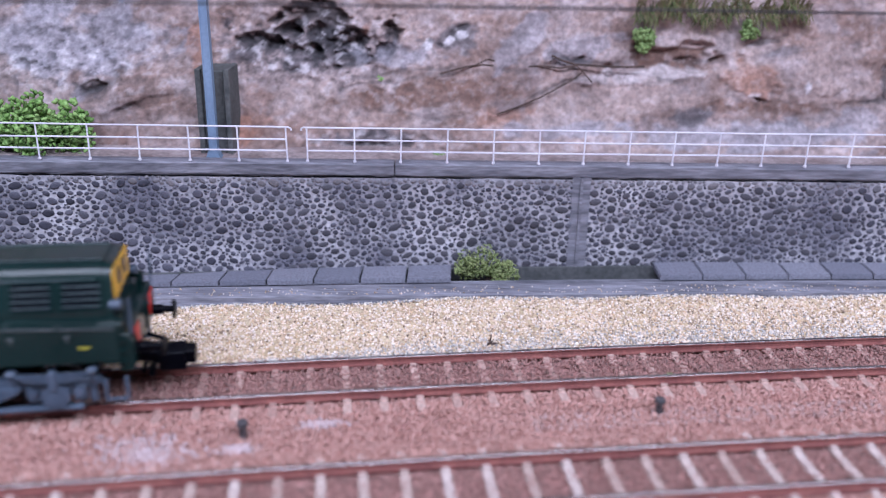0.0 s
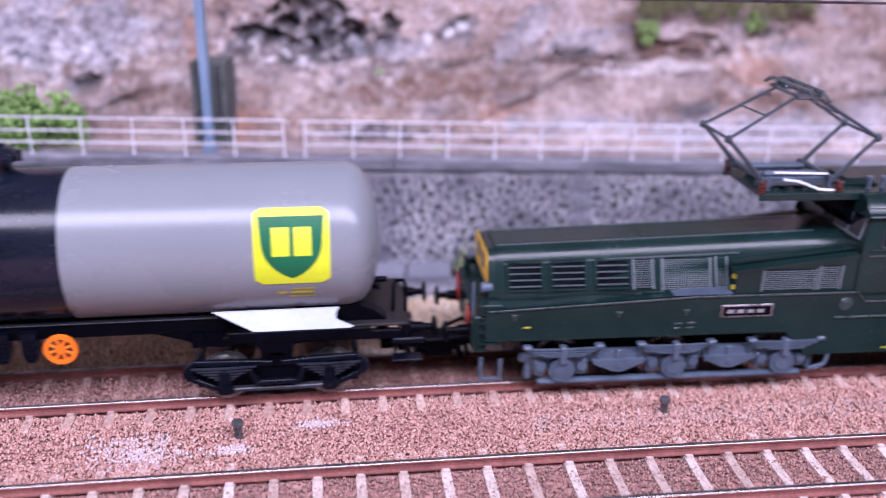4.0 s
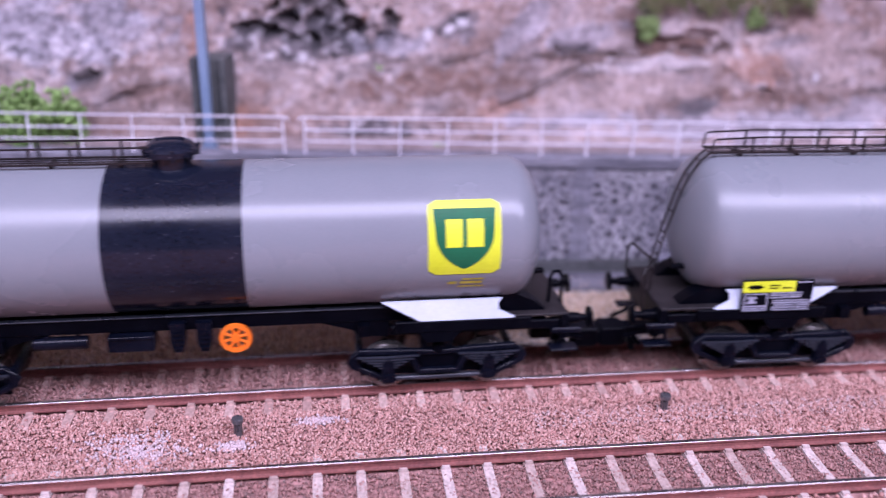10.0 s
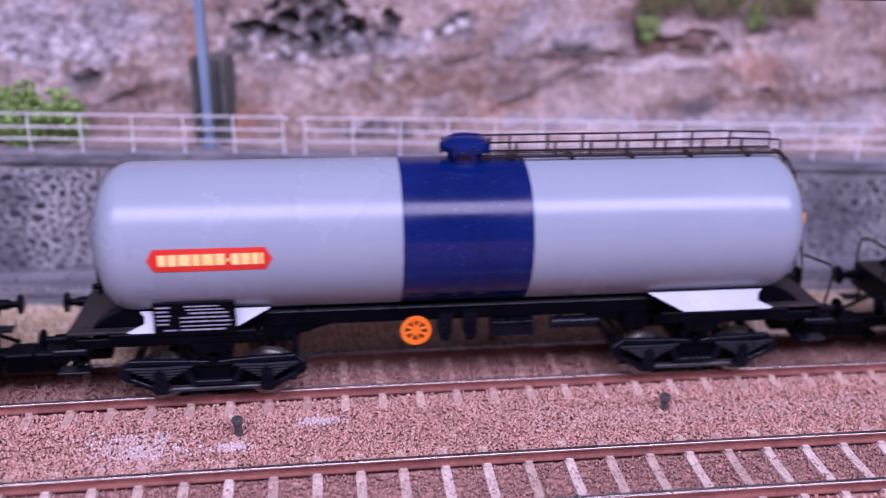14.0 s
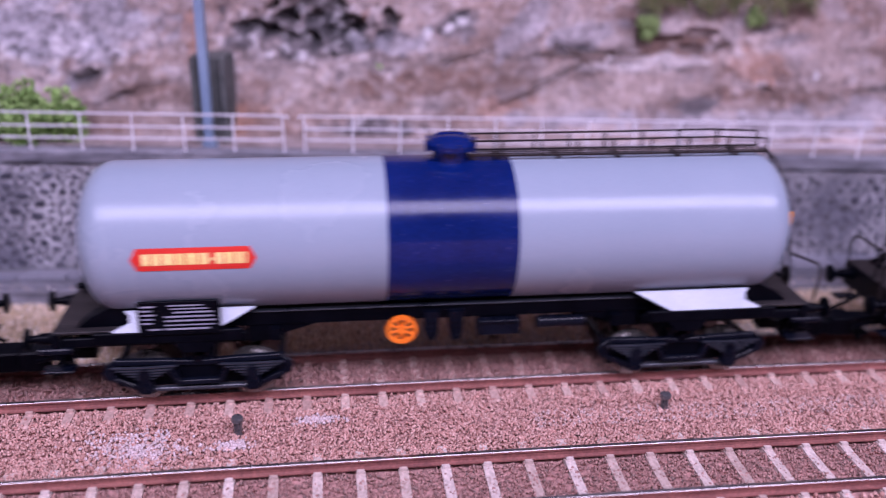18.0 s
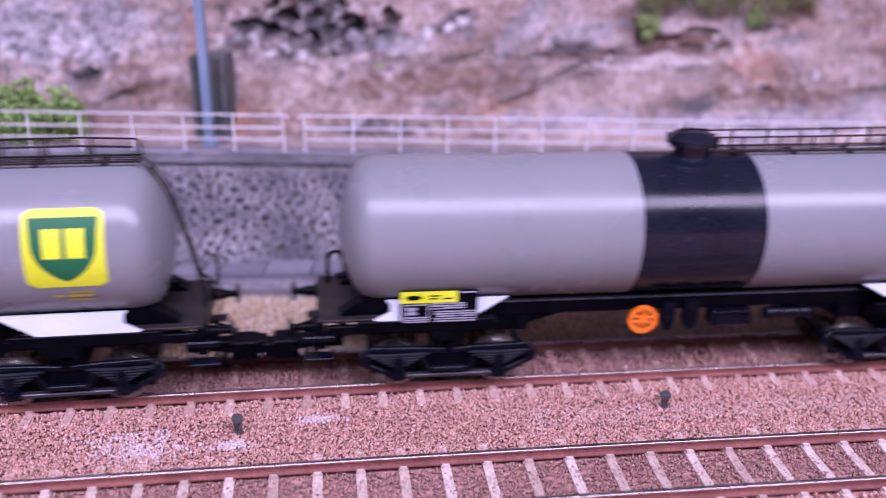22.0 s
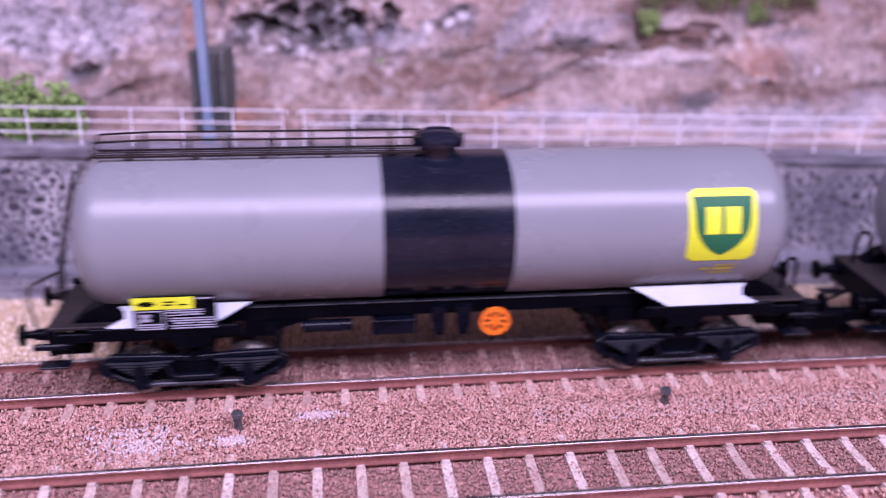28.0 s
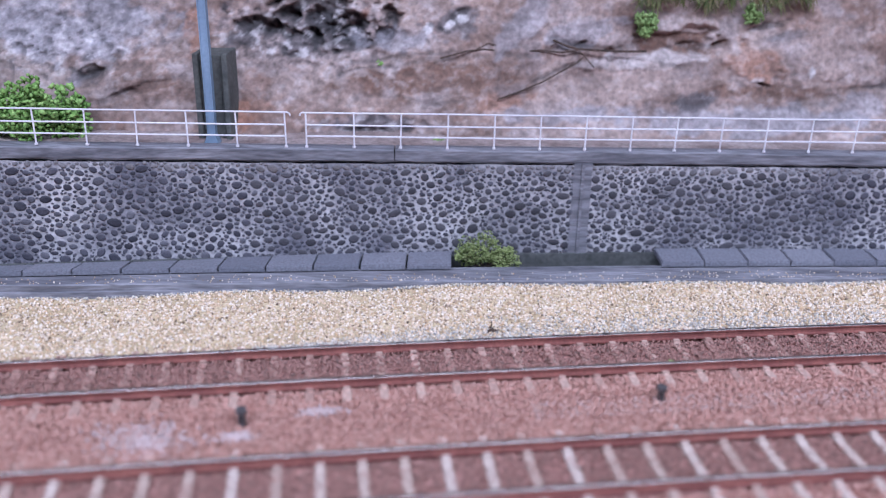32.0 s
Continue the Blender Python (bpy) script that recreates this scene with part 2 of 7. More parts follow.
def part(name, bm, material, parent, label="", smooth=False):
    ob = new(name, finish(bm, name, material, smooth))
    ob.parent = parent
    if label:
        tagged(ob, label)
    return ob


def share(name, mesh, parent, m):
    ob = new(name, mesh)
    ob.parent = parent
    ob.matrix_basis = m
    return ob


def box(bm, x0, x1, y0, y1, z0, z1, bevel=0.0):
    r = bmesh.ops.create_cube(bm, size=1.0)
    vs = r["verts"]
    for v in vs:
        v.co = Vector((x0 + (v.co.x + 0.5) * (x1 - x0), y0 + (v.co.y + 0.5) * (y1 - y0), z0 + (v.co.z + 0.5) * (z1 - z0)))
    if bevel:
        es = list({e for v in vs for e in v.link_edges})
        bmesh.ops.bevel(bm, geom=es, offset=bevel, segments=1, affect="EDGES", profile=0.5)
    return bm


def rod(bm, p, q, r, n=8, r2=None):
    p, q = Vector(p), Vector(q)
    d = q - p
    res = bmesh.ops.create_cone(bm, cap_ends=True, segments=n, radius1=r, radius2=r if r2 is None else r2, depth=d.length)
    m = Matrix.Translation((p + q) / 2) @ d.to_track_quat("Z", "Y").to_matrix().to_4x4()
    bmesh.ops.transform(bm, matrix=m, verts=res["verts"])
    return bm


def wire(bm, pts, r, n=6):
    """One bent rod through the points."""
    ps = [Vector(p) for p in pts]
    rings = []
    for i, p in enumerate(ps):
        d = (ps[min(i + 1, len(ps) - 1)] - ps[max(i - 1, 0)]).normalized()
        ref = Vector((0, 1, 0)) if abs(d.y) < 0.9 else Vector((0, 0, 1))
        u = d.cross(ref).normalized()
        v = d.cross(u)
        rings.append([bm.verts.new(p + u * (r * math.cos(2 * math.pi * k / n)) + v * (r * math.sin(2 * math.pi * k / n))) for k in range(n)])
    fs = [bm.faces.new(rings[0]), bm.faces.new(rings[-1][::-1])]
    for a, c in zip(rings[:-1], rings[1:]):
        for k in range(n):
            fs.append(bm.faces.new((a[k], a[(k + 1) % n], c[(k + 1) % n], c[k])))
    bmesh.ops.recalc_face_normals(bm, faces=fs)
    return bm


def ball(bm, p, r, sub=1):
    res = bmesh.ops.create_icosphere(bm, subdivisions=sub, radius=r)
    bmesh.ops.translate(bm, vec=p, verts=res["verts"])
    return bm


def prism(bm, poly, axis, a0, a1):
    """A polygon of two coordinates, pulled along an axis from a0 to a1."""
    def at(u, w, a):
        return {"x": (a, u, w), "y": (u, a, w), "z": (u, w, a)}[axis]
    lo = [bm.verts.new(at(u, w, a0)) for u, w in poly]
    hi = [bm.verts.new(at(u, w, a1)) for u, w in poly]
    fs = [bm.faces.new(lo), bm.faces.new(hi[::-1])]
    n = len(poly)
    for i in range(n):
        fs.append(bm.faces.new((lo[i], hi[i], hi[(i + 1) % n], lo[(i + 1) % n])))
    bmesh.ops.recalc_face_normals(bm, faces=fs)
    return bm


def lathe(bm, profile, y, z, n=48, axis="x", cap=True):
    """A profile of (place along the axis, radius), spun round it."""
    rings = []
    for a, r in profile:
        ring = []
        for i in range(n):
            t = 2 * math.pi * i / n
            c, s = r * math.cos(t), r * math.sin(t)
            ring.append(bm.verts.new({"x": (a, y + c, z + s), "y": (y + c, a, z + s), "z": (y + c, z + s, a)}[axis]))
        rings.append(ring)
    fs = []
    for r0, r1 in zip(rings[:-1], rings[1:]):
        for i in range(n):
            fs.append(bm.faces.new((r0[i], r0[(i + 1) % n], r1[(i + 1) % n], r1[i])))
    if cap:
        fs += [bm.faces.new(rings[0]), bm.faces.new(rings[-1])]
    bmesh.ops.recalc_face_normals(bm, faces=fs)
    return bm


def thing(name, label, category, group="", m=None, kind=""):
    ob = new(name)
    ob.empty_display_size = 0.01
    if m is not None:
        ob.matrix_basis = m
    return tagged(ob, label, category, group, kind)


def pieces(name, base_v, base_f, places, sizes, rots, material, parent=None, kind="stuff", jitter=0.0, rng=None):
    """Many small solids joined in one mesh (millimetres): base shape, places (n,3), sizes (n,3), rotation matrices (n,3,3)."""
    n, nv = len(places), len(base_v)
    v = np.repeat(base_v[None], n, 0)
    if jitter:
        v = v + rng.uniform(-jitter, jitter, v.shape)
    v = np.einsum("nij,nkj->nki", rots, v * sizes[:, None, :]) + places[:, None, :]
    v = v.reshape(-1, 3) * MM
    fcs = (base_f[None] + (np.arange(n) * nv)[:, None, None]).reshape(-1, base_f.shape[1])
    me = bpy.data.meshes.new(name)
    k = fcs.shape[1]
    me.vertices.add(len(v))
    me.vertices.foreach_set("co", v.astype(np.float32).ravel())
    me.loops.add(len(fcs) * k)
    me.loops.foreach_set("vertex_index", fcs.astype(np.int32).ravel())
    me.polygons.add(len(fcs))
    me.polygons.foreach_set("loop_start", np.arange(0, len(fcs) * k, k, dtype=np.int32))
    me.update()
    me.validate()
    me.materials.append(material)
    ob = new(name, me)
    if parent:
        ob.parent = parent
    return tagged(ob, kind=kind) if kind else ob


def random_turns(n, rng, upright=False):
    a = rng.uniform(0, 2 * np.pi, n)
    z = np.zeros((n, 3, 3))
    z[:, 0, 0], z[:, 0, 1], z[:, 1, 0], z[:, 1, 1], z[:, 2, 2] = np.cos(a), -np.sin(a), np.sin(a), np.cos(a), 1
    if upright:
        return z
    b = rng.uniform(-0.9, 0.9, n)
    x = np.zeros((n, 3, 3))
    x[:, 1, 1], x[:, 1, 2], x[:, 2, 1], x[:, 2, 2], x[:, 0, 0] = np.cos(b), -np.sin(b), np.sin(b), np.cos(b), 1
    return z @ x


OCTA_V = np.array([(1, 0, 0), (0, 1, 0), (-1, 0, 0), (0, -1, 0), (0, 0, 1), (0, 0, -1)], float)
OCTA_F = np.array([(0, 1, 4), (1, 2, 4), (2, 3, 4), (3, 0, 4), (1, 0, 5), (2, 1, 5), (3, 2, 5), (0, 3, 5)])
STONE_V = np.array([(-1, -1, -1), (1, -1, -1), (1, 1, -1), (-1, 1, -1), (-0.7, -0.75, 1), (0.75, -0.7, 1), (0.7, 0.75, 1), (-0.75, 0.7, 1)], float) * 0.8
STONE_F = np.array([(0, 3, 2, 1), (4, 5, 6, 7), (0, 1, 5, 4), (1, 2, 6, 5), (2, 3, 7, 6), (3, 0, 4, 7)])

# ---- the plan: both tracks are arcs round one centre ----
ARC_X, ARC_Y, ARC_R = 871.57, -6196.19, 6454.2      # centre, and radius of the far track's centre line
ARC_0 = math.atan2(190.57 - ARC_Y, -ARC_X)
TRACK_GAP = 46.93


def on_arc(s, off, z=0.0):
    """Place (mm) at s along the far track and off to its far side."""
    a = ARC_0 - s / 6445.96
    r = ARC_R + off
    return Vector((ARC_X + r * math.cos(a), ARC_Y + r * math.sin(a), z))


def arc_turn(s):
    return math.degrees(ARC_0 - s / 6445.96) - 90


def on_arc_np(s, off, z):
    a = ARC_0 - s / 6445.96
    r = ARC_R + off
    return np.stack([ARC_X + r * np.cos(a), ARC_Y + r * np.sin(a), z], -1)


def wall_y(x):
    x = max(-190.0, min(190.0, x)) if abs(x) > 190 else x
    return 265.0 + 0.0869 * x - 1.9e-4 * x * x


def wall_top(x):
    x = max(-190.0, min(190.0, x))
    return 32.0 - 0.0147 * x + 5.2e-5 * x * x


def kerb_y(x):
    return 243.2 + 0.070 * x


def slab_y(x):
    return 253.1 + 0.082 * x - 8e-5 * x * x


# ---- the room ----


def room():
    x0, x1, y0, y1, z0, z1 = -3900, 3900, -2300, 1300, -1000, 1420
    def slab(name, label, *b, mat):
        bm = bmesh.new()
        box(bm, *b)
        ob = new(name, finish(bm, name, mat))
        tagged(ob, label, kind="structure")
    slab("floor", "plain brown floor of the layout room", x0 - 60, x1 + 60, y0 - 60, y1 + 60, z0 - 60, z0, mat=M_FLOOR)
    slab("ceiling", "white plastered ceiling", x0 - 60, x1 + 60, y0 - 60, y1 + 60, z1, z1 + 60, mat=M_CEILING)
    slab("wall_north", "plain off-white wall", x0, x1, y1, y1 + 60, z0, z1, mat=M_PAINTED_WALL)
    slab("wall_south", "plain off-white wall", x0, x1, y0 - 60, y0, z0, z1, mat=M_PAINTED_WALL)
    slab("wall_west", "plain off-white wall", x0 - 60, x0, y0 - 60, y1 + 60, z0, z1, mat=M_PAINTED_WALL)
    slab("wall_east", "plain off-white wall", x1, x1 + 60, y0 - 60, y1 + 60, z0, z1, mat=M_PAINTED_WALL)
    t = thing("light_fitting", "white ceiling fitting for a row of fluorescent tubes", "ceiling light")
    bm = bmesh.new()
    box(bm, -1350, 2350, -1200, -360, 1372, 1419, 6)
    part("housing", bm, M_CEILING, t)


def ground():
    """The layout's board: one sheet under both tracks."""
    bm = bmesh.new()
    box(bm, -3200, 3300, -1000, 900, -40, -3.6)
    ob = new("ground", finish(bm, "ground", M_BALLAST_BED))
    tagged(ob, "reddish ballasted baseboard under the model railway", kind="structure")
    t = thing("layout_trestle", "plain timber frame carrying the layout board", "trestle")
    bm = bmesh.new()
    box(bm, -3150, 3250, -60, 0, -120, -40.5)
    part("front_beam", bm, M_WOOD, t)
    for x in (-2900, -1000, 1000, 3000):
        for y in (-800, 700):
            bm = bmesh.new()
            box(bm, x - 25, x + 25, y - 25, y + 25, -1000, -40.5)
            part("leg", bm, M_WOOD, t)


# ---- tracks ----
RAIL_PROFILE = [(-1.0, -2.2), (1.0, -2.2), (1.0, -1.95), (0.25, -1.7), (0.22, -0.75), (0.55, -0.55), (0.55, -0.10), (0.45, 0.0), (-0.45, 0.0), (-0.55, -0.10), (-0.55, -0.55), (-0.22, -0.75), (-0.25, -1.7), (-1.0, -1.95)]


def rail(name, off, parent):
    bm = bmesh.new()
    ss = [-2750 + 100 * i for i in range(24)] + [-350 + 10 * i for i in range(71)] + [360 + 100 * i for i in range(28)]
    rings = []
    for s in ss:
        rings.append([bm.verts.new(on_arc(s, off + u, w)) for u, w in RAIL_PROFILE])
    n = len(RAIL_PROFILE)
    for a, b in zip(rings[:-1], rings[1:]):
        for i in range(n):
            f = bm.faces.new((a[i], b[i], b[(i + 1) % n], a[(i + 1) % n]))
            f.material_index = 1 if i in (7, 8) else 2 if i == 6 else 0
    bm.faces.new(rings[0]), bm.faces.new(rings[-1][::-1])
    bmesh.ops.recalc_face_normals(bm, faces=bm.faces)
    part(name, bm, [M_RAIL, M_STEEL, M_RAIL_EDGE], parent)


def sleeper_mesh(mat):
    bm = bmesh.new()
    poly = [(-15.2, -4.2), (15.2, -4.2), (15.2, -2.75), (14.6, -2.35), (5.5, -2.35), (4.0, -2.6), (-4.0, -2.6), (-5.5, -2.35), (-14.6, -2.35), (-15.2, -2.75)]
    prism(bm, poly, "x", -1.02, 1.02)
    for y in (-8.25, 8.25):
        for d in (-1.55, 1.55):
            box(bm, -0.8, 0.8, y + d - 0.45, y + d + 0.45, -2.36, -1.75)
    return finish(bm, "sleeper", mat)


def track(off0, label):
    t = thing("railway_track", label, "railway track", "model railway tracks")
    rail("rail", off0 + 8.25, t)
    rail("rail", off0 - 8.25, t)
    return t


def sleepers(t, off0, first, mesh):
    s = first - 24 * 8.97
    k = 0
    while s < 240:
        p = on_arc(s, off0) * MM
        share("sleeper", mesh, t, Matrix.Translation(p) @ pose(0, 0, 0, 0, 0, arc_turn(s)))
        s += 8.97
        k += 1
    far_s = np.concatenate([np.arange(-2740, first - 24.5 * 8.97, 8.97), np.arange(s, 3120, 8.97)])
    n = len(far_s)
    base = np.array([(-1.15, -15.2, -4.2), (1.15, -15.2, -4.2), (1.15, 15.2, -4.2), (-1.15, 15.2, -4.2), (-1.15, -14.8, -2.4), (1.15, -14.8, -2.4), (1.15, 14.8, -2.4), (-1.15, 14.8, -2.4)])
    a = np.radians([arc_turn(x) for x in far_s])
    rots = np.zeros((n, 3, 3))
    rots[:, 0, 0], rots[:, 0, 1], rots[:, 1, 0], rots[:, 1, 1], rots[:, 2, 2] = np.cos(a), -np.sin(a), np.sin(a), np.cos(a), 1
    pieces("far_sleepers", base, STONE_F, on_arc_np(far_s, np.full(n, off0), np.zeros(n)), np.ones((n, 3)), rots, M_SLEEPER, t)


def ballast():
    rng = np.random.default_rng(3)
    # shoulders and the strip between the tracks
    def scatter(name, label, n, s0, s1, o0, o1, size, z0, mat, spread=0.35, keep=None):
        s, o = rng.uniform(s0, s1, n), rng.uniform(o0, o1, n)
        z = z0 + rng.normal(0, spread, n)
        if keep is not None:
            ok = keep(s, o)
            s, o, z = s[ok], o[ok], z[ok]
        m = len(s)
        sz = rng.uniform(0.55, 1.25, (m, 3)) * size * rng.uniform(0.7, 1.25, (m, 1))
        ob = pieces(name, STONE_V, STONE_F, on_arc_np(s, o, z), sz, random_turns(m, rng), mat, None, "stuff", 0.25, rng)
        tagged(ob, label, "ballast")
    def rail_free(s, o):
        ok = np.ones(len(s), bool)
        for c in (8.25, -8.25, -TRACK_GAP + 8.25, -TRACK_GAP - 8.25):
            ok &= np.abs(o - c) > 1.25
        return ok
    def between_ends(s, o):
        return (np.abs((s + 5.2) % 8.97 - 4.485) < 3.3) | (o < -14.2)
    scatter("ballast", "coarse reddish-pink ballast stones between the tracks", 40000, -175, 190, -TRACK_GAP + 9.4, -9.6, 0.31, -2.85, M_BALLAST, 0.16, rail_free)
    scatter("ballast_heap", "coarse reddish-pink stones heaped between sleepers", 7000, -175, 190, -17.5, -9.6, 0.31, -2.5, M_BALLAST, 0.16, between_ends)
    scatter("ballast_shoulder", "reddish-pink stones over the near track's sleeper ends", 8500, -165, 180, -TRACK_GAP + 9.4, -TRACK_GAP + 17, 0.30, -2.35, M_BALLAST, 0.16)
    scatter("fine_ballast", "fine dark reddish ballast inside the far track", 15000, -180, 200, -7.3, 7.3, 0.31, -2.42, M_FOUR_FOOT, 0.16)
    scatter("fine_ballast_near", "fine reddish-brown ballast inside the near track", 12000, -150, 160, -TRACK_GAP - 7.3, -TRACK_GAP + 7.3, 0.29, -2.85, M_FOUR_FOOT, 0.13)
    scatter("ballast_front", "reddish ballast in front of the near track", 5000, -140, 150, -TRACK_GAP - 26, -TRACK_GAP - 9.5, 0.45, -2.8, M_BALLAST, 0.2)
    scatter("ballast_back", "dark reddish ballast beside the far rail", 3000, -200, 220, 9.5, 13.0, 0.42, -2.5, M_FOUR_FOOT, 0.2)
    # bare strip of pressed stones
    scatter("ballast_scuff", "paler scuffed ballast stones", 900, 20, 150, -27, -20, 0.26, -2.62, M_CHALK_PINK, 0.1)
    # pale glue-stained patches
    for s, o, rs, ro, n in ((-67.5, -27.5, 4.6, 3.6, 420), (-74, -22.5, 4.5, 2.2, 70), (-29.4, -18.9, 2.6, 0.9, 130), (-48.3, -27.0, 2.0, 1.0, 130)):
        ss, oo = s + rs * rng.standard_normal(n), o + ro * rng.standard_normal(n)
        sz = rng.uniform(0.24, 0.46, (n, 3))
        ob = pieces("pale_ballast", STONE_V, STONE_F, on_arc_np(ss, oo, -2.56 + rng.normal(0, 0.12, n)), sz, random_turns(n, rng), M_CHALK, None, "stuff", 0.25, rng)
        tagged(ob, "whitish glue-stained ballast stones", "ballast")


def sand_z(x, y):
    """Height of the sandy path, which lies lower towards the west end of the kerb."""
    u = (y - (206 + 0.13 * x)) / 36.0
    end = -3.6 + 3.3 * np.clip((x + 140) / 150.0, 0, 1.15)
    return -2.3 + (end + 2.3) * np.clip(u, 0, 1) ** 1.3 + 0.5 * np.sin(x * 0.09 + 1) * np.clip(u, 0, 1)


def sand():
    rng = np.random.default_rng(5)
    bm = bmesh.new()
    nx, ny = 90, 12
    grid = []
    for i in range(nx + 1):
        x = -230 + 480 * i / nx
        row = []
        for j in range(ny + 1):
            y0 = (on_arc(x * 1.0 + 8, 11.5).y) + 0
            y = y0 + (kerb_y(x) + 1.5 - y0) * j / ny
            row.append(bm.verts.new((x, y, float(sand_z(x, y)) - 0.25)))
        grid.append(row)
    for i in range(nx):
        for j in range(ny):
            bm.faces.new((grid[i][j], grid[i + 1][j], grid[i + 1][j + 1], grid[i][j + 1]))
    ob = new("sand_path", finish(bm, "sand_path", M_SAND_BED))
    tagged(ob, "pale sandy path between the far track and the kerb", "path", kind="structure")
    n = 26000
    x = rng.uniform(-200, 215, n)
    y0 = np.array([on_arc(v + 8, 12.0).y for v in x])
    y = y0 + (kerb_y(x) + 0.5 - y0) * rng.uniform(0, 1, n)
    z = sand_z(x, y) - 0.15 + rng.normal(0, 0.12, n)
    sz = rng.uniform(0.55, 1.3, (n, 3)) * 0.46
    ob = pieces("sand_grains", OCTA_V, OCTA_F, np.stack([x, y, z], -1), sz, random_turns(n, rng), M_SAND, None, "stuff", 0.3, rng)
    tagged(ob, "coarse yellowish sand grains on the path", "sand")
    # grey grit along the rail, white grains along the kerb's foot
    n = 4200
    x = rng.uniform(-50, 215, n)
    y = np.array([on_arc(v + 8, 11.6).y for v in x]) + np.abs(rng.normal(0, 5.5, n)) * np.clip((x + 50) / 70, 0.15, 1)
    z = sand_z(x, y) - 0.02 + rng.normal(0, 0.08, n)
    ob = pieces("grey_grit", OCTA_V, OCTA_F, np.stack([x, y, z], -1), rng.uniform(0.5, 1.2, (n, 3)) * 0.42, random_turns(n, rng), M_GRIT, None, "stuff", 0.3, rng)
    tagged(ob, "fine grey and white grit beside the rail", "grit")
    n = 900
    x = rng.uniform(-190, 205, n)
    y = kerb_y(x) - np.abs(rng.normal(0, 0.7, n)) - 0.2
    ob = pieces("white_grit", OCTA_V, OCTA_F, np.stack([x, y, sand_z(x, y) + 0.1], -1), rng.uniform(0.5, 1.2, (n, 3)) * 0.5, random_turns(n, rng), M_GRIT, None, "stuff", 0.3, rng)
    tagged(ob, "whitish grit along the foot of the kerb", "grit")


def kerb_specks():
    rng = np.random.default_rng(8)
    n = 420
    x = rng.uniform(-150, 165, n)
    u = rng.uniform(0, 1, n) ** 1.6
    y = kerb_y(x) + 0.6 + u * 5.5
    ob = pieces("kerb_specks", OCTA_V, OCTA_F, np.stack([x, y, np.full(n, 1.15)], -1), rng.uniform(0.12, 0.34, (n, 3)), random_turns(n, rng), M_SAND, None, "stuff", 0.3, rng)
    tagged(ob, "stray sand grains lying on the kerb", "sand")


# ---- kerb, cable trough, retaining wall ----


def strip(bm, x0, x1, n, section):
    """A bar along x whose section is a list of (y, z) functions of x."""
    rings = []
    for i in range(n + 1):
        x = x0 + (x1 - x0) * i / n
        rings.append([bm.verts.new((x, y, z)) for y, z in section(x)])
    m = len(rings[0])
    for a, b in zip(rings[:-1], rings[1:]):
        for i in range(m):
            bm.faces.new((a[i], b[i], b[(i + 1) % m], a[(i + 1) % m]))
    bm.faces.new(rings[0]), bm.faces.new(rings[-1][::-1])
    bmesh.ops.recalc_face_normals(bm, faces=bm.faces)
    return bm


def wobble(x, k, a):
    return a * noise.noise(Vector((x * 0.05, k * 7.3, 1.7)))


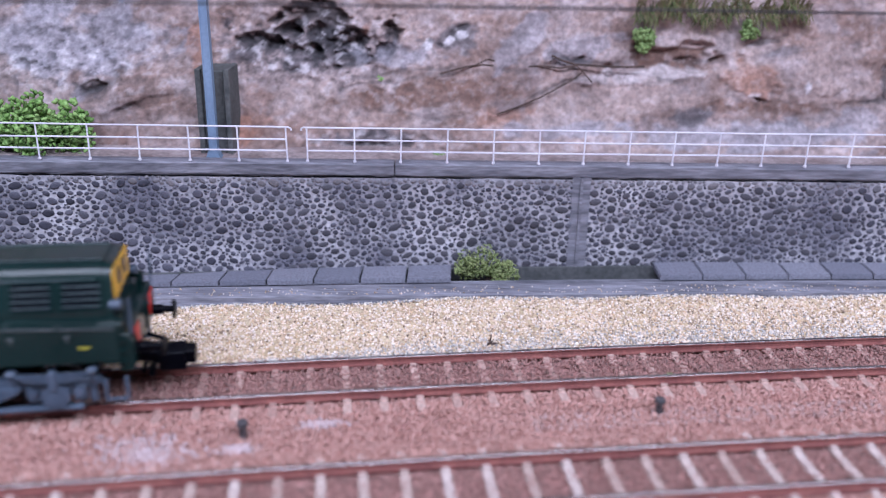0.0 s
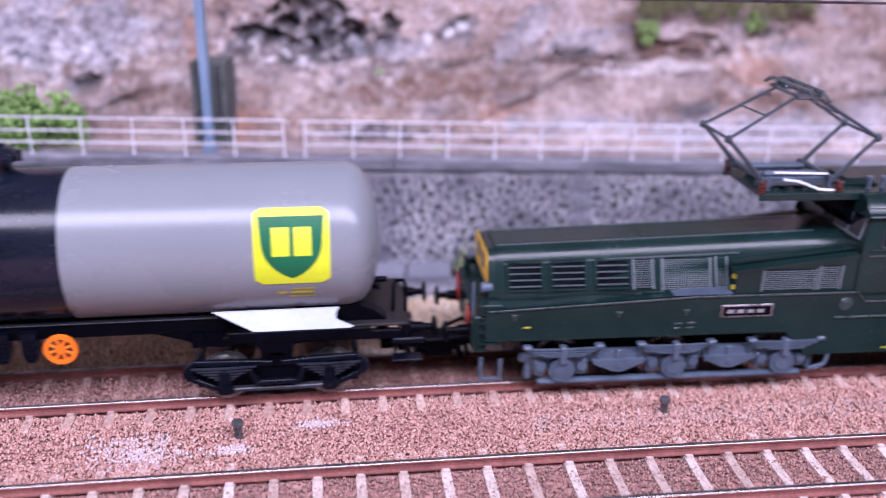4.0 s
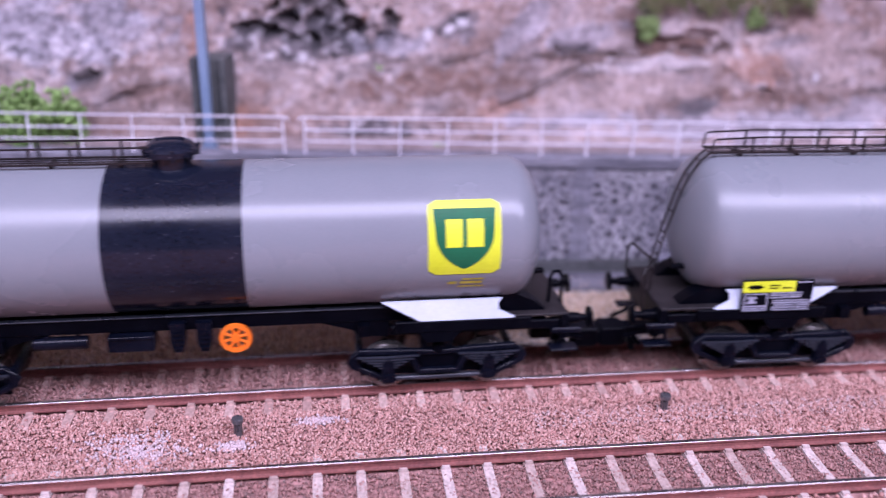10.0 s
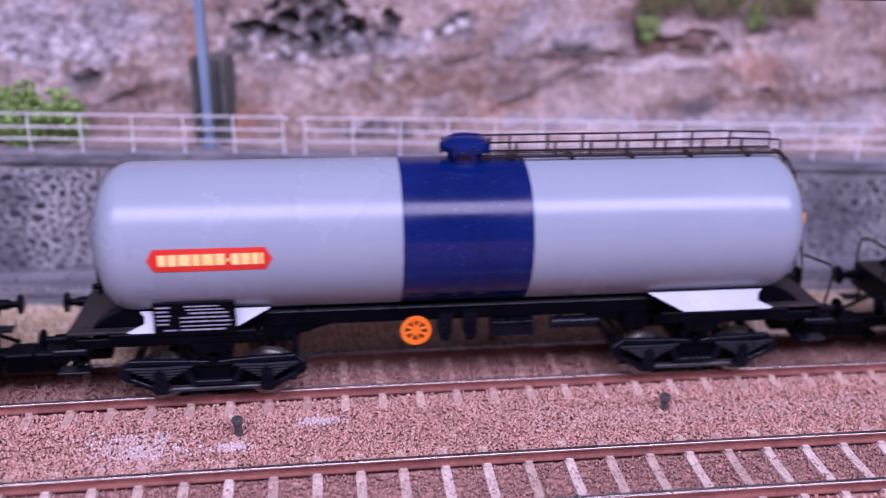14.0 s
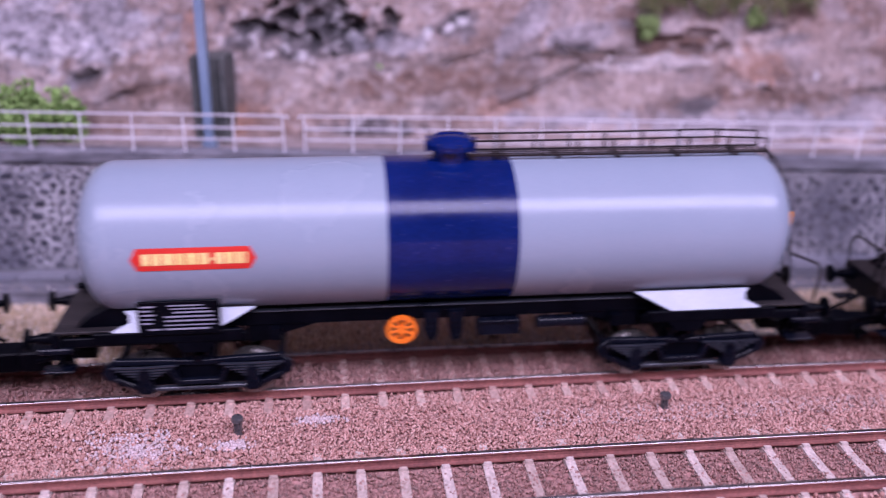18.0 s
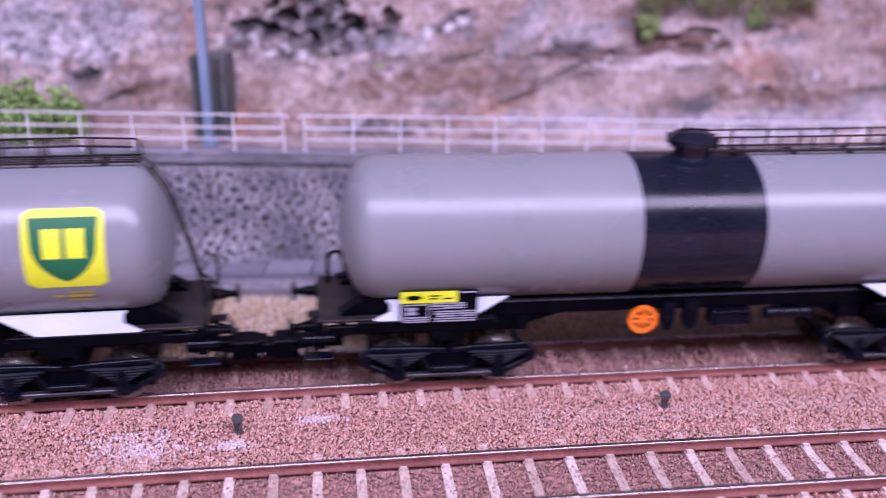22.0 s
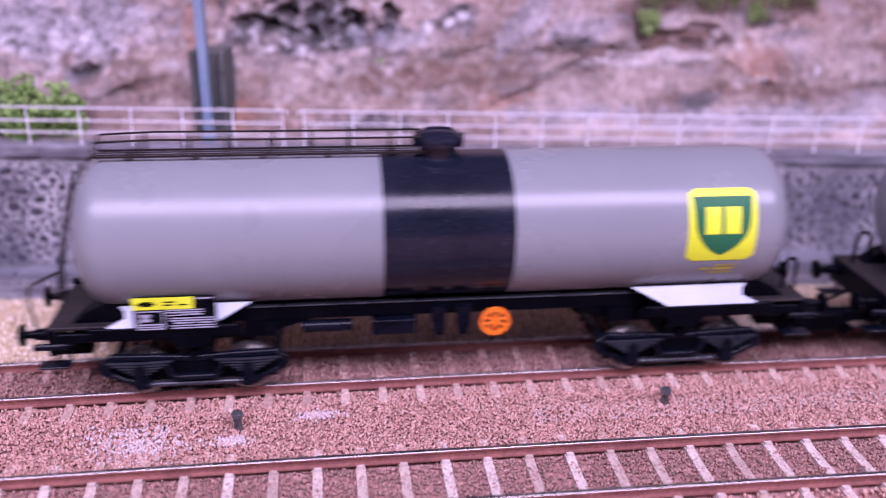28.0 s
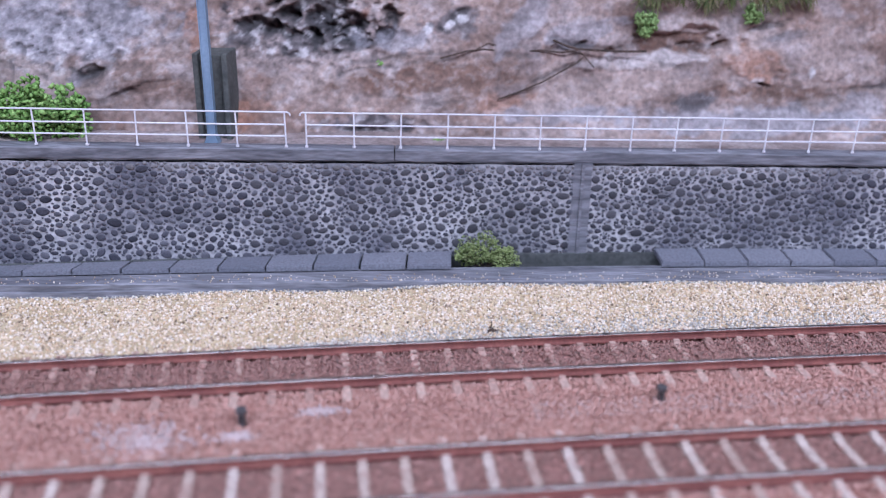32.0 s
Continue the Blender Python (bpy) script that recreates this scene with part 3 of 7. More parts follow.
def kerb_and_trough():
    bm = bmesh.new()
    strip(bm, -330, 360, 138, lambda x: [(kerb_y(x) - 0.35 + wobble(x, 1, 0.5), -5), (kerb_y(x) - 0.35 + wobble(x, 1, 0.5), -1.35 + wobble(x, 7, 0.3)), (kerb_y(x) + 0.15, -1.15 + wobble(x, 7, 0.3)), (kerb_y(x) + 0.1 + wobble(x, 8, 0.4), 0.7 + wobble(x, 2, 0.25)), (kerb_y(x) + 0.5, 1.0 + wobble(x, 2, 0.25)), (slab_y(x) - 1.5 + wobble(x, 11, 0.3), 1.0), (slab_y(x) - 1.4, -0.8), (slab_y(x) + 0.1, -0.8), (slab_y(x) + 0.2, 0.85), (slab_y(x) + 0.9, 0.85), (slab_y(x) + 0.9, -5)])
    ob = new("kerb", finish(bm, "kerb", M_CONCRETE))
    tagged(ob, "worn grey concrete kerb beam beside the path", "kerb", kind="structure")
    bm = bmesh.new()
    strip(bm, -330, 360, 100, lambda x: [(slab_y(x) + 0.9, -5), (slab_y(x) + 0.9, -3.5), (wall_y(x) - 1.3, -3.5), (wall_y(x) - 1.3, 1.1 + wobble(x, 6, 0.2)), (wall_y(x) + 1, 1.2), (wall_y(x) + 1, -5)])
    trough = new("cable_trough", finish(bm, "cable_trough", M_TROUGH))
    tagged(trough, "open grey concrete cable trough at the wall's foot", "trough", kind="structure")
    rng = random.Random(4)
    runs = [(3.0 - 14.35 * (i + 1), 3.0 - 14.35 * i) for i in range(20)] + [(69.4 + 14.1 * i, 69.4 + 14.1 * (i + 1)) for i in range(16)]
    for a, b in runs:
        bm = bmesh.new()
        wide = 0.3 if a < 0 else 0.18
        a2, b2 = a + wide, b - wide + rng.uniform(-0.08, 0.05)
        za = 2.25 + rng.uniform(-0.15, 0.15)
        y0a, y1a, y0b, y1b = slab_y(a) - 0.25, wall_y(a) - 0.3, slab_y(b) - 0.25, wall_y(b) - 0.3
        lo = [(a2, y0a, 0.87), (b2, y0b, 0.87), (b2, y1b, 0.87), (a2, y1a, 0.87)]
        dip = lambda x: 0.35 - 1.7 * max(0.0, min(1.0, (20 - x) / 110))
        hi = [(a2, y0a, za + 0.3), (b2, y0b, za + 0.3), (b2, y1b, za + dip(b)), (a2, y1a, za + dip(a))]
        vl, vh = [bm.verts.new(p) for p in lo], [bm.verts.new(p) for p in hi]
        bm.faces.new(vl[::-1]), bm.faces.new(vh)
        for i in range(4):
            bm.faces.new((vl[i], vl[(i + 1) % 4], vh[(i + 1) % 4], vh[i]))
        bmesh.ops.recalc_face_normals(bm, faces=bm.faces)
        bmesh.ops.bevel(bm, geom=[e for e in bm.edges if e.verts[0].co.z > 1.8 and e.verts[1].co.z > 1.8], offset=0.3, segments=2, affect="EDGES")
        ob = new("trough_cover", finish(bm, "trough_cover", M_SLAB))
        tagged(ob, "blue-grey concrete cover slab on the cable trough", "cover slab", "slabs along the wall")


def retaining_wall():
    bm = bmesh.new()
    strip(bm, -330, 360, 138, lambda x: [(wall_y(x), -5), (wall_y(x), wall_top(x) - 0.75 + wobble(x * 3, 5, 0.5)), (wall_y(x) + 0.4, wall_top(x) - 1.2), (wall_y(x) + 2.6, wall_top(x) - 1.2), (wall_y(x) + 2.6, wall_top(x) + 0.2), (wall_y(x) + 9, wall_top(x) + 0.2), (wall_y(x) + 9, -5)])
    wall = new("retaining_wall", finish(bm, "retaining_wall", M_MORTAR))
    tagged(wall, "grey retaining wall of dark rounded stones in pale mortar", "retaining wall", kind="structure")
    # coping in two lengths
    for x0, x1 in ((-330, -15.7), (-15.35, 360)):
        bm = bmesh.new()
        strip(bm, x0, x1, max(6, int((x1 - x0) / 4)), lambda x: [(wall_y(x) - 0.1, wall_top(x) - 0.15 + wobble(x * 3, 3, 0.5)), (wall_y(x) - 0.5, wall_top(x) + 0.4 + wobble(x * 2, 13, 0.4)), (wall_y(x) - 0.8, wall_top(x) + 3.6 + wobble(x, 4, 0.3)), (wall_y(x) - 0.5, wall_top(x) + 3.95 + wobble(x, 4, 0.3)), (wall_y(x) + 3.4, wall_top(x) + 4.35), (wall_y(x) + 3.4, wall_top(x) + 0.5)])
        ob = new("coping", finish(bm, "coping", M_CONCRETE))
        ob.parent = wall
    # joint strip
    bm = bmesh.new()
    prism(bm, [(40.7, 0.5), (46.9, 0.5), (46.7, 31.6), (40.9, 31.6)], "y", wall_y(44) - 0.45, wall_y(44) + 1)
    box(bm, 43.4, 44.3, wall_y(44) - 0.9, wall_y(44), 0.5, 31.6)
    part("expansion_joint", bm, M_CONCRETE, wall)
    # ledge behind the coping, up to the rock
    bm = bmesh.new()
    strip(bm, -330, 360, 60, lambda x: [(wall_y(x) + 3.2, 20), (wall_y(x) + 3.2, wall_top(x) + 3.9), (wall_y(x) + 60, wall_top(x) + 4.4), (wall_y(x) + 60, 20)])
    ob = new("wall_ledge", finish(bm, "wall_ledge", M_ROCK))
    tagged(ob, "narrow stony ledge behind the wall's coping", "ledge", kind="structure")
    return wall


def wall_stones(wall):
    """Rounded stones, packed by size on the wall's face."""
    rng = np.random.default_rng(11)
    x0, x1, z0, z1 = -175.0, 185.0, 1.0, 33.5
    cell = 3.0
    grid = {}
    out = []
    for r, tries in ((1.75, 130), (1.45, 600), (1.2, 2800), (0.95, 9000), (0.72, 20000), (0.52, 34000), (0.36, 22000)):
        xs, zs = rng.uniform(x0, x1, tries), rng.uniform(z0, z1, tries)
        rs = r * rng.uniform(0.85, 1.12, tries)
        for x, z, q in zip(xs, zs, rs):
            if z + q > wall_top(x) - 0.5 or 40.9 < x < 47.1:
                continue
            i, j = int(x // cell), int(z // cell)
            ok = True
            for a in (i - 1, i, i + 1):
                for b in (j - 1, j, j + 1):
                    for (u, w, p) in grid.get((a, b), ()):
                        if 0.80 * (u - x) ** 2 + 1.28 * (w - z) ** 2 < (p + q + 0.0) ** 2:
                            ok = False
                            break
                    if not ok:
                        break
                if not ok:
                    break
            if ok:
                grid.setdefault((i, j), []).append((x, z, q))
                out.append((x, z, q))
    n = 9
    th = np.arange(n) * 2 * np.pi / n
    ring0 = np.stack([np.cos(th), 0 * th + 0.25, np.sin(th)], -1)
    ring1 = np.stack([0.86 * np.cos(th), 0 * th - 0.18, 0.86 * np.sin(th)], -1)
    ring2 = np.stack([0.5 * np.cos(th), 0 * th - 0.26, 0.5 * np.sin(th)], -1)
    base = np.concatenate([ring0, ring1, ring2, [(0, -0.28, 0)]])
    f = []
    for k in range(n):
        k2 = (k + 1) % n
        f += [(k, k2, n + k2), (k, n + k2, n + k), (n + k, n + k2, 2 * n + k2), (n + k, 2 * n + k2, 2 * n + k), (2 * n + k, 2 * n + k2, 3 * n)]
    base_f = np.array(f)
    out.sort(key=lambda a: -a[2] if -60 < a[0] < 130 else 5)
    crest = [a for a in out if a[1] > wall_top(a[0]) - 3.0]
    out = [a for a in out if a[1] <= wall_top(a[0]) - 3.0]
    near, rest = out[:290], out[290:]
    meshes = []
    for k in range(10):
        v = base * np.array([rng.uniform(0.9, 1.12), 1, rng.uniform(0.9, 1.1)]) * (1 + 0 * base)
        v[:-1] *= 1 + 0.09 * rng.standard_normal((len(v) - 1, 1)) * np.array([1, 0, 1])
        me = bpy.data.meshes.new("stone")
        me.from_pydata((v * MM).tolist(), [], base_f.tolist())
        me.materials.append(M_PEBBLE_OB)
        me.polygons.foreach_set("use_smooth", [True] * len(me.polygons))
        meshes.append(me)
    for k, (x, z, q) in enumerate(near):
        m = Matrix.Translation(Vector((x, wall_y(x), z)) * MM) @ pose(0, 0, 0, 0, 0, math.degrees(math.atan(0.0869 - 3.75e-4 * x))) @ pose(0, 0, 0, 0, (k * 37) % 50 - 25, 0) @ Matrix.Diagonal((q * (1.0 + 0.3 * ((k * 13) % 10) / 10), 1.0, q * (0.92 - 0.16 * ((k * 13) % 10) / 10), 1))
        share("stone", meshes[k % 10], wall, m)
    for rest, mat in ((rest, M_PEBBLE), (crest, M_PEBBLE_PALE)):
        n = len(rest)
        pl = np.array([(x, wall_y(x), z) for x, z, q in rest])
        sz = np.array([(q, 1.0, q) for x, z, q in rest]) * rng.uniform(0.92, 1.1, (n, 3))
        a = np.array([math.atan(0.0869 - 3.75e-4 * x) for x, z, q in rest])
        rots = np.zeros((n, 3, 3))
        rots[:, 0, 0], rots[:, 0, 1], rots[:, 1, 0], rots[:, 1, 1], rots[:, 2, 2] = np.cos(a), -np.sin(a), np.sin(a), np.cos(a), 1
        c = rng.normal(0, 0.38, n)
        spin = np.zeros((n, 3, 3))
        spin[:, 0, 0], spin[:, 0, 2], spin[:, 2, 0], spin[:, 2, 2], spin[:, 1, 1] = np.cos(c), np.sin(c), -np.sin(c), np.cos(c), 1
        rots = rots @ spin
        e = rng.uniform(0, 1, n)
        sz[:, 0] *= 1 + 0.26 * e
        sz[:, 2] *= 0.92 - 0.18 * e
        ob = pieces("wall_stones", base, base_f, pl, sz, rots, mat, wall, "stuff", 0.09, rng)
        ob.data.polygons.foreach_set("use_smooth", [True] * len(ob.data.polygons))


def railing(name, posts, hook_at, label):
    t = thing(name, label, "railing", "railings on the wall")
    top = lambda x: wall_top(x) + 4.35
    z_rail = (10.7, 6.9, 3.4)
    rng = random.Random(hook_at)
    for x in posts:
        bm = bmesh.new()
        lean = rng.uniform(-0.25, 0.25)
        rod(bm, (x + lean, wall_y(x), top(x) - 0.2), (x, wall_y(x), top(x) + 10.7), 0.27, 6)
        rod(bm, (x + lean, wall_y(x), top(x) - 0.1), (x + lean, wall_y(x), top(x) + 0.45), 0.55, 6)
        part("post", bm, M_FENCE, t)
    xs = sorted(posts)
    for k, h in enumerate(z_rail):
        bm = bmesh.new()
        pts = []
        step = 5.0
        x = xs[0]
        while x < xs[-1] - 0.1:
            pts.append((x, wall_y(x) - 0.05, top(x) + h + wobble(x, 9 + k, 0.12)))
            x += step
        pts.append((xs[-1], wall_y(xs[-1]) - 0.05, top(xs[-1]) + h))
        if k == 0:
            e = hook_at
            s = 1 if e == xs[-1] else -1
            hook = [(e + s * 0.9, wall_y(e), top(e) + h), (e + s * 1.6, wall_y(e), top(e) + h - 0.35), (e + s * 1.75, wall_y(e), top(e) + h - 1.0)]
            pts = pts + hook if s > 0 else hook[::-1] + pts
        wire(bm, pts, 0.26, 6)
        part("handrail" if k == 0 else "rail", bm, M_FENCE, t)


# ---- the rock face ----
def rock_material():
    m = pbr("rock", (0.5, 0.5, 0.5), (0.5, 0.5, 0.5), 0.85, scale=75, grain=560, grain_amount=0.3, bump=0.8)
    nt = m.node_tree
    at = nt.nodes.new("ShaderNodeVertexColor")
    at.layer_name = "mineral_and_shade"
    mix = [n for n in nt.nodes if n.bl_idname == "ShaderNodeMix"][0]
    ramp = [n for n in nt.nodes if n.bl_idname == "ShaderNodeValToRGB"][0]
    ramp.color_ramp.elements[0].color, ramp.color_ramp.elements[1].color = (0.70, 0.67, 0.68, 1), (1.14, 1.13, 1.15, 1)
    mul = nt.nodes.new("ShaderNodeMix")
    mul.data_type, mul.blend_type = "RGBA", "MULTIPLY"
    mul.inputs[0].default_value = 1
    nt.links.new(at.outputs["Color"], mul.inputs[6])
    nt.links.new(ramp.outputs[0], mul.inputs[7])
    nt.links.new(mul.outputs[2], mix.inputs[6])
    return m


M_ROCK = pbr("ledge_rock", (0.20, 0.15, 0.145), (0.36, 0.30, 0.30), 0.9, scale=80, grain=600, grain_amount=0.3, bump=0.5)
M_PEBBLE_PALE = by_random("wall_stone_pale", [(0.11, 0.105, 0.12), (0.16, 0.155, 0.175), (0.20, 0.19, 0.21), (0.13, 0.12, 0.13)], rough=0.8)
M_PEBBLE_OB = by_random("wall_stone_single", [(0.035, 0.034, 0.045), (0.055, 0.053, 0.068), (0.08, 0.078, 0.095), (0.05, 0.048, 0.06)], rough=0.7, source="object")

TAN, PINK, GREY, BROWN = (0.246, 0.170, 0.147), (0.352, 0.272, 0.250), (0.30, 0.290, 0.325), (0.150, 0.086, 0.066)
DARK, RUST, PALE, SLATE = (0.03, 0.028, 0.032), (0.36, 0.19, 0.135), (0.66, 0.63, 0.65), (0.115, 0.105, 0.115)
# stains and hollows, DARK painting the hollows' shade in: (x, z, half width, half height, turn in degrees, colour,
# strength, depth)
ROCK_LEFT = [
    (-118, 67, 30, 13, 0, GREY, 0.75, 0.0), (-93, 55, 13, 8, 10, TAN, 0.8, -1.5), (-117, 59, 4, 2.6, 20, BROWN, 0.7, 1.0), (-104, 71, 5, 1.6, 40, SLATE, 0.5, 0.6),
    (-96, 50.5, 13, 1.5, 14, BROWN, 0.6, 1.6), (-81, 67, 2.6, 7, 0, RUST, 0.75, 0.3), (-66, 42, 2.4, 4, 0, RUST, 0.7, 0.2), (-89, 44, 10, 3, 0, PINK, 0.6, -0.5),
    (-128, 43, 14, 6, 0, SLATE, 0.4, 0.5), (-62, 50, 5, 7, 0, RUST, 0.3, 0.0), (-111, 56.5, 4.5, 2.6, 25, DARK, 0.75, 2.0), (-103, 49.5, 7, 1.0, 20, DARK, 0.5, 1.0), (-99, 58, 10, 4, 20, TAN, 0.7, 0.0)]
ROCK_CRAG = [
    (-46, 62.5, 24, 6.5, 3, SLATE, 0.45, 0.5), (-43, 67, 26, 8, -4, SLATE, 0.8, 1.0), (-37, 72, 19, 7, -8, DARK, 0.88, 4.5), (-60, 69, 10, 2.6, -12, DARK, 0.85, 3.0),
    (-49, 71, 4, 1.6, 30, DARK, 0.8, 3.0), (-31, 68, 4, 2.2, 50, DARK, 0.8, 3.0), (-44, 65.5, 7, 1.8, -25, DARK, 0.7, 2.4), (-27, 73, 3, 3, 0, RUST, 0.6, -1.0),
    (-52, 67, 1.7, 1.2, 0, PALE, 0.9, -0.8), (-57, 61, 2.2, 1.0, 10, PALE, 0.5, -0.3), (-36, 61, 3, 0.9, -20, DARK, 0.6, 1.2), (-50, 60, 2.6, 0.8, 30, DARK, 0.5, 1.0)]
ROCK_MIDDLE = [
    (-14, 65, 13, 4, 4, GREY, 0.7, -0.6), (-6, 68.5, 1.5, 2.3, 0, PALE, 0.9, -0.6), (2, 70, 8, 4.4, 10, SLATE, 0.8, 1.2), (3, 72, 3.5, 1.4, 30, DARK, 0.7, 1.2), (-1, 67.5, 3, 1.0, -20, DARK, 0.6, 1.0), (0, 69, 2.0, 1.2, 30, PALE, 0.8, -0.4), (5, 71.5, 1.6, 1.0, 0, PALE, 0.7, -0.4),
    (-6, 52.5, 24, 4.6, 3, BROWN, 0.75, 0.8), (6, 54, 8, 3.4, 0, BROWN, 0.6, 0.5), (18, 46.5, 11, 3, 8, RUST, 0.45, 0.2), (26, 70, 12, 5, 40, GREY, 0.6, -1.6), (-22, 51.5, 17, 5.0, 6, BROWN, 0.6, 0.4), (-30, 44, 12, 3.5, 0, TAN, 0.8, 0.2), (3, 44, 12, 3.5, 10, BROWN, 0.45, 0.2)]
ROCK_FOOT = [(-24, 38.5, 17, 3.2, 0, SLATE, 0.85, 0.8), (-24, 36.8, 12, 1.3, 0, DARK, 0.6, 0.8), (-18, 38, 2.6, 1.4, 0, PALE, 0.5, -0.4), (-33, 46, 10, 3, 0, PINK, 0.5, -0.3), (40, 42, 22, 3.4, 0, GREY, 0.7, 0.2), (100, 40.5, 46, 5.0, 0, GREY, 0.75, 0.2), (-128, 71, 26, 9, 0, GREY, 0.6, 0.0)]
ROCK_RIGHT = [
    (44, 68, 12, 5, 0, GREY, 0.6, -0.8), (78, 64.6, 22, 4.4, 4, BROWN, 0.95, 6.0), (86, 63.5, 10, 1.6, 4, DARK, 0.4, 1.5), (84, 70, 14, 2.2, 2, PINK, 0.9, -2.4), (112, 66.5, 9, 1.9, 10, SLATE, 0.7, 1.6),
    (66, 58.6, 22, 2.4, 2, PALE, 0.42, -1.8), (60, 51, 24, 5, 5, PINK, 0.7, -0.8), (104, 58, 10, 5.4, -14, RUST, 0.5, -2.2), (106, 52, 2.6, 0.7, -20, DARK, 0.7, 1.2), (104, 53.4, 2.2, 0.8, 10, PALE, 0.5, -0.4), (113, 49.6, 17, 2.0, -4, BROWN, 0.7, 1.0),
    (83, 45.6, 8, 2.8, 8, SLATE, 0.9, 0.8), (95, 49, 7, 1.4, -6, BROWN, 0.6, 0.6), (107, 70, 6, 1.2, 12, DARK, 0.6, 1.0)]
ROCK_FAR_RIGHT = [(131, 61, 12, 8.5, 0, PINK, 0.8, -1.4), (122.3, 56.1, 0.9, 2.1, 0, PALE, 1.0, -0.3), (147, 64, 7, 6, -20, BROWN, 0.6, 1.4), (140, 45, 14, 4, 6, GREY, 0.6, 0.3), (150, 56, 1.6, 5, 0, DARK, 0.6, 1.4)]
# cracks and a soft painted shadow line: from, to, width, depth, darkness
ROCK_CRACKS = [(-113.5, 53, -103, 60, 1.2, 2.4, 0.9), (-107, 48, -86, 54, 1.0, 1.2, 0.4), (-35, 55, -1.5, 59.3, 0.55, 0.9, 0.7), (-1.5, 59.3, 33, 62, 0.7, 1.2, 0.8), (33, 62, 58, 63, 0.8, 1.6, 0.85), (34.5, 65, 46, 62.3, 0.9, 1.8, 0.9),
               (43.5, 58, 17, 47.4, 0.6, 1.2, 0.75), (44, 62, 43.5, 58, 0.6, 1.0, 0.6), (33.5, 79, 14, 64.5, 1.5, 1.6, 0.6), (119, 45.5, 150, 52.4, 1.6, 1.0, 0.4), (72, 57, 86, 57.4, 0.6, 1.0, 0.7), (128, 49.6, 150, 52.4, 0.7, 1.0, 0.85), (-31, 58.2, 7, 61.6, 0.6, 0.8, 0.7), (-30, 48, 4, 46, 0.6, 0.6, 0.5), (96, 47, 118, 43.5, 0.7, 0.8, 0.5), (88, 57.4, 112, 55.2, 0.6, 0.8, 0.6)]


def rock_face():
    global M_ROCK_FACE
    M_ROCK_FACE = rock_material()
    x0, x1, z0, z1, nx, nz = -330.0, 360.0, 26.0, 150.0, 560, 150
    xs = np.concatenate([np.linspace(x0, -176, 36), np.linspace(-175, 186, nx - 72), np.linspace(187, x1, 36)])
    zs = np.concatenate([np.linspace(z0, 84, nz - 40), np.linspace(85.5, z1, 40)])
    X, Z = np.meshgrid(xs, zs, indexing="ij")
    D = np.zeros_like(X)
    col = np.zeros((nx, nz, 3))
    tone = np.zeros_like(X)
    for i in range(nx):
        for j in range(nz):
            p = Vector((X[i, j] * 0.02, Z[i, j] * 0.03, 3.1))
            a = noise.fractal(p, 1.2, 2.0, 3)
            p2 = Vector((X[i, j] * 0.07 + Z[i, j] * 0.03, Z[i, j] * 0.10 - X[i, j] * 0.02, 7.7))
            b = noise.hetero_terrain(p2, 0.9, 2.2, 4, 0.6)
            crag = math.exp(-((X[i, j] + 44) / 22) ** 2 - ((Z[i, j] - 69) / 8) ** 2)
            c = 1 - abs(noise.fractal(Vector((X[i, j] * 0.09 + 5, Z[i, j] * 0.15 + X[i, j] * 0.03, 5.5)), 0.8, 2.2, 5))
            D[i, j] = -4.6 * a - 0.4 * b - (0.5 + 7.0 * crag) * (c - 0.75)
            tone[i, j] = noise.fractal(Vector((X[i, j] * 0.035, Z[i, j] * 0.06, 11.0)), 0.8, 2.1, 5)
    tone2 = np.array([[noise.fractal(Vector((X[i, j] * 0.09, Z[i, j] * 0.13, 21.0)), 0.7, 2.1, 4) for j in range(nz)] for i in range(nx)])
    fleck = np.array([[noise.fractal(Vector((X[i, j] * 0.27, Z[i, j] * 0.34, 31.0)), 0.6, 2.2, 3) for j in range(nz)] for i in range(nx)])
    k = np.clip(0.5 + tone * 1.8, 0, 1)[..., None]
    col = np.array(TAN) * (1 - k) + np.array(PINK) * k
    g = np.clip(tone2 * 1.6, 0, 1)[..., None]
    col = col * (1 - 0.3 * g) + np.array(GREY) * 0.3 * g
    w = np.clip(-tone2 * 1.6 - 0.1, 0, 1)[..., None]
    col = col * (1 - 0.6 * w) + np.array(BROWN) * 0.6 * w
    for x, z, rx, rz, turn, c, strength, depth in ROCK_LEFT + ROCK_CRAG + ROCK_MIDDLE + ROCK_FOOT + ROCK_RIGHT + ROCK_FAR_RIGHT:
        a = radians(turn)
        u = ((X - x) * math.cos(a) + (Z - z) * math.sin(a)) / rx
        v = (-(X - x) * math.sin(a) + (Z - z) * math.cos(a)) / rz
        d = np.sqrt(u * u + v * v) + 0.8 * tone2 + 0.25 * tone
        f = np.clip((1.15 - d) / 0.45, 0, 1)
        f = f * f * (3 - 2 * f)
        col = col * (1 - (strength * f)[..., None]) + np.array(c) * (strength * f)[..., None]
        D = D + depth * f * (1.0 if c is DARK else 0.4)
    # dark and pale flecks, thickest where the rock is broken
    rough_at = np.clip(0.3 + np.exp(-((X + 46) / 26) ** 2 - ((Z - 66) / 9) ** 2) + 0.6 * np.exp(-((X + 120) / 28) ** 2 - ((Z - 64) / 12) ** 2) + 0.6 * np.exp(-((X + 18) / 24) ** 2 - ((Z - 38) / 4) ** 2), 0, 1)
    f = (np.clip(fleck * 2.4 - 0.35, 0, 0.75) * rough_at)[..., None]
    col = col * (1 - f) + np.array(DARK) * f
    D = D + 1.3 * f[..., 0]
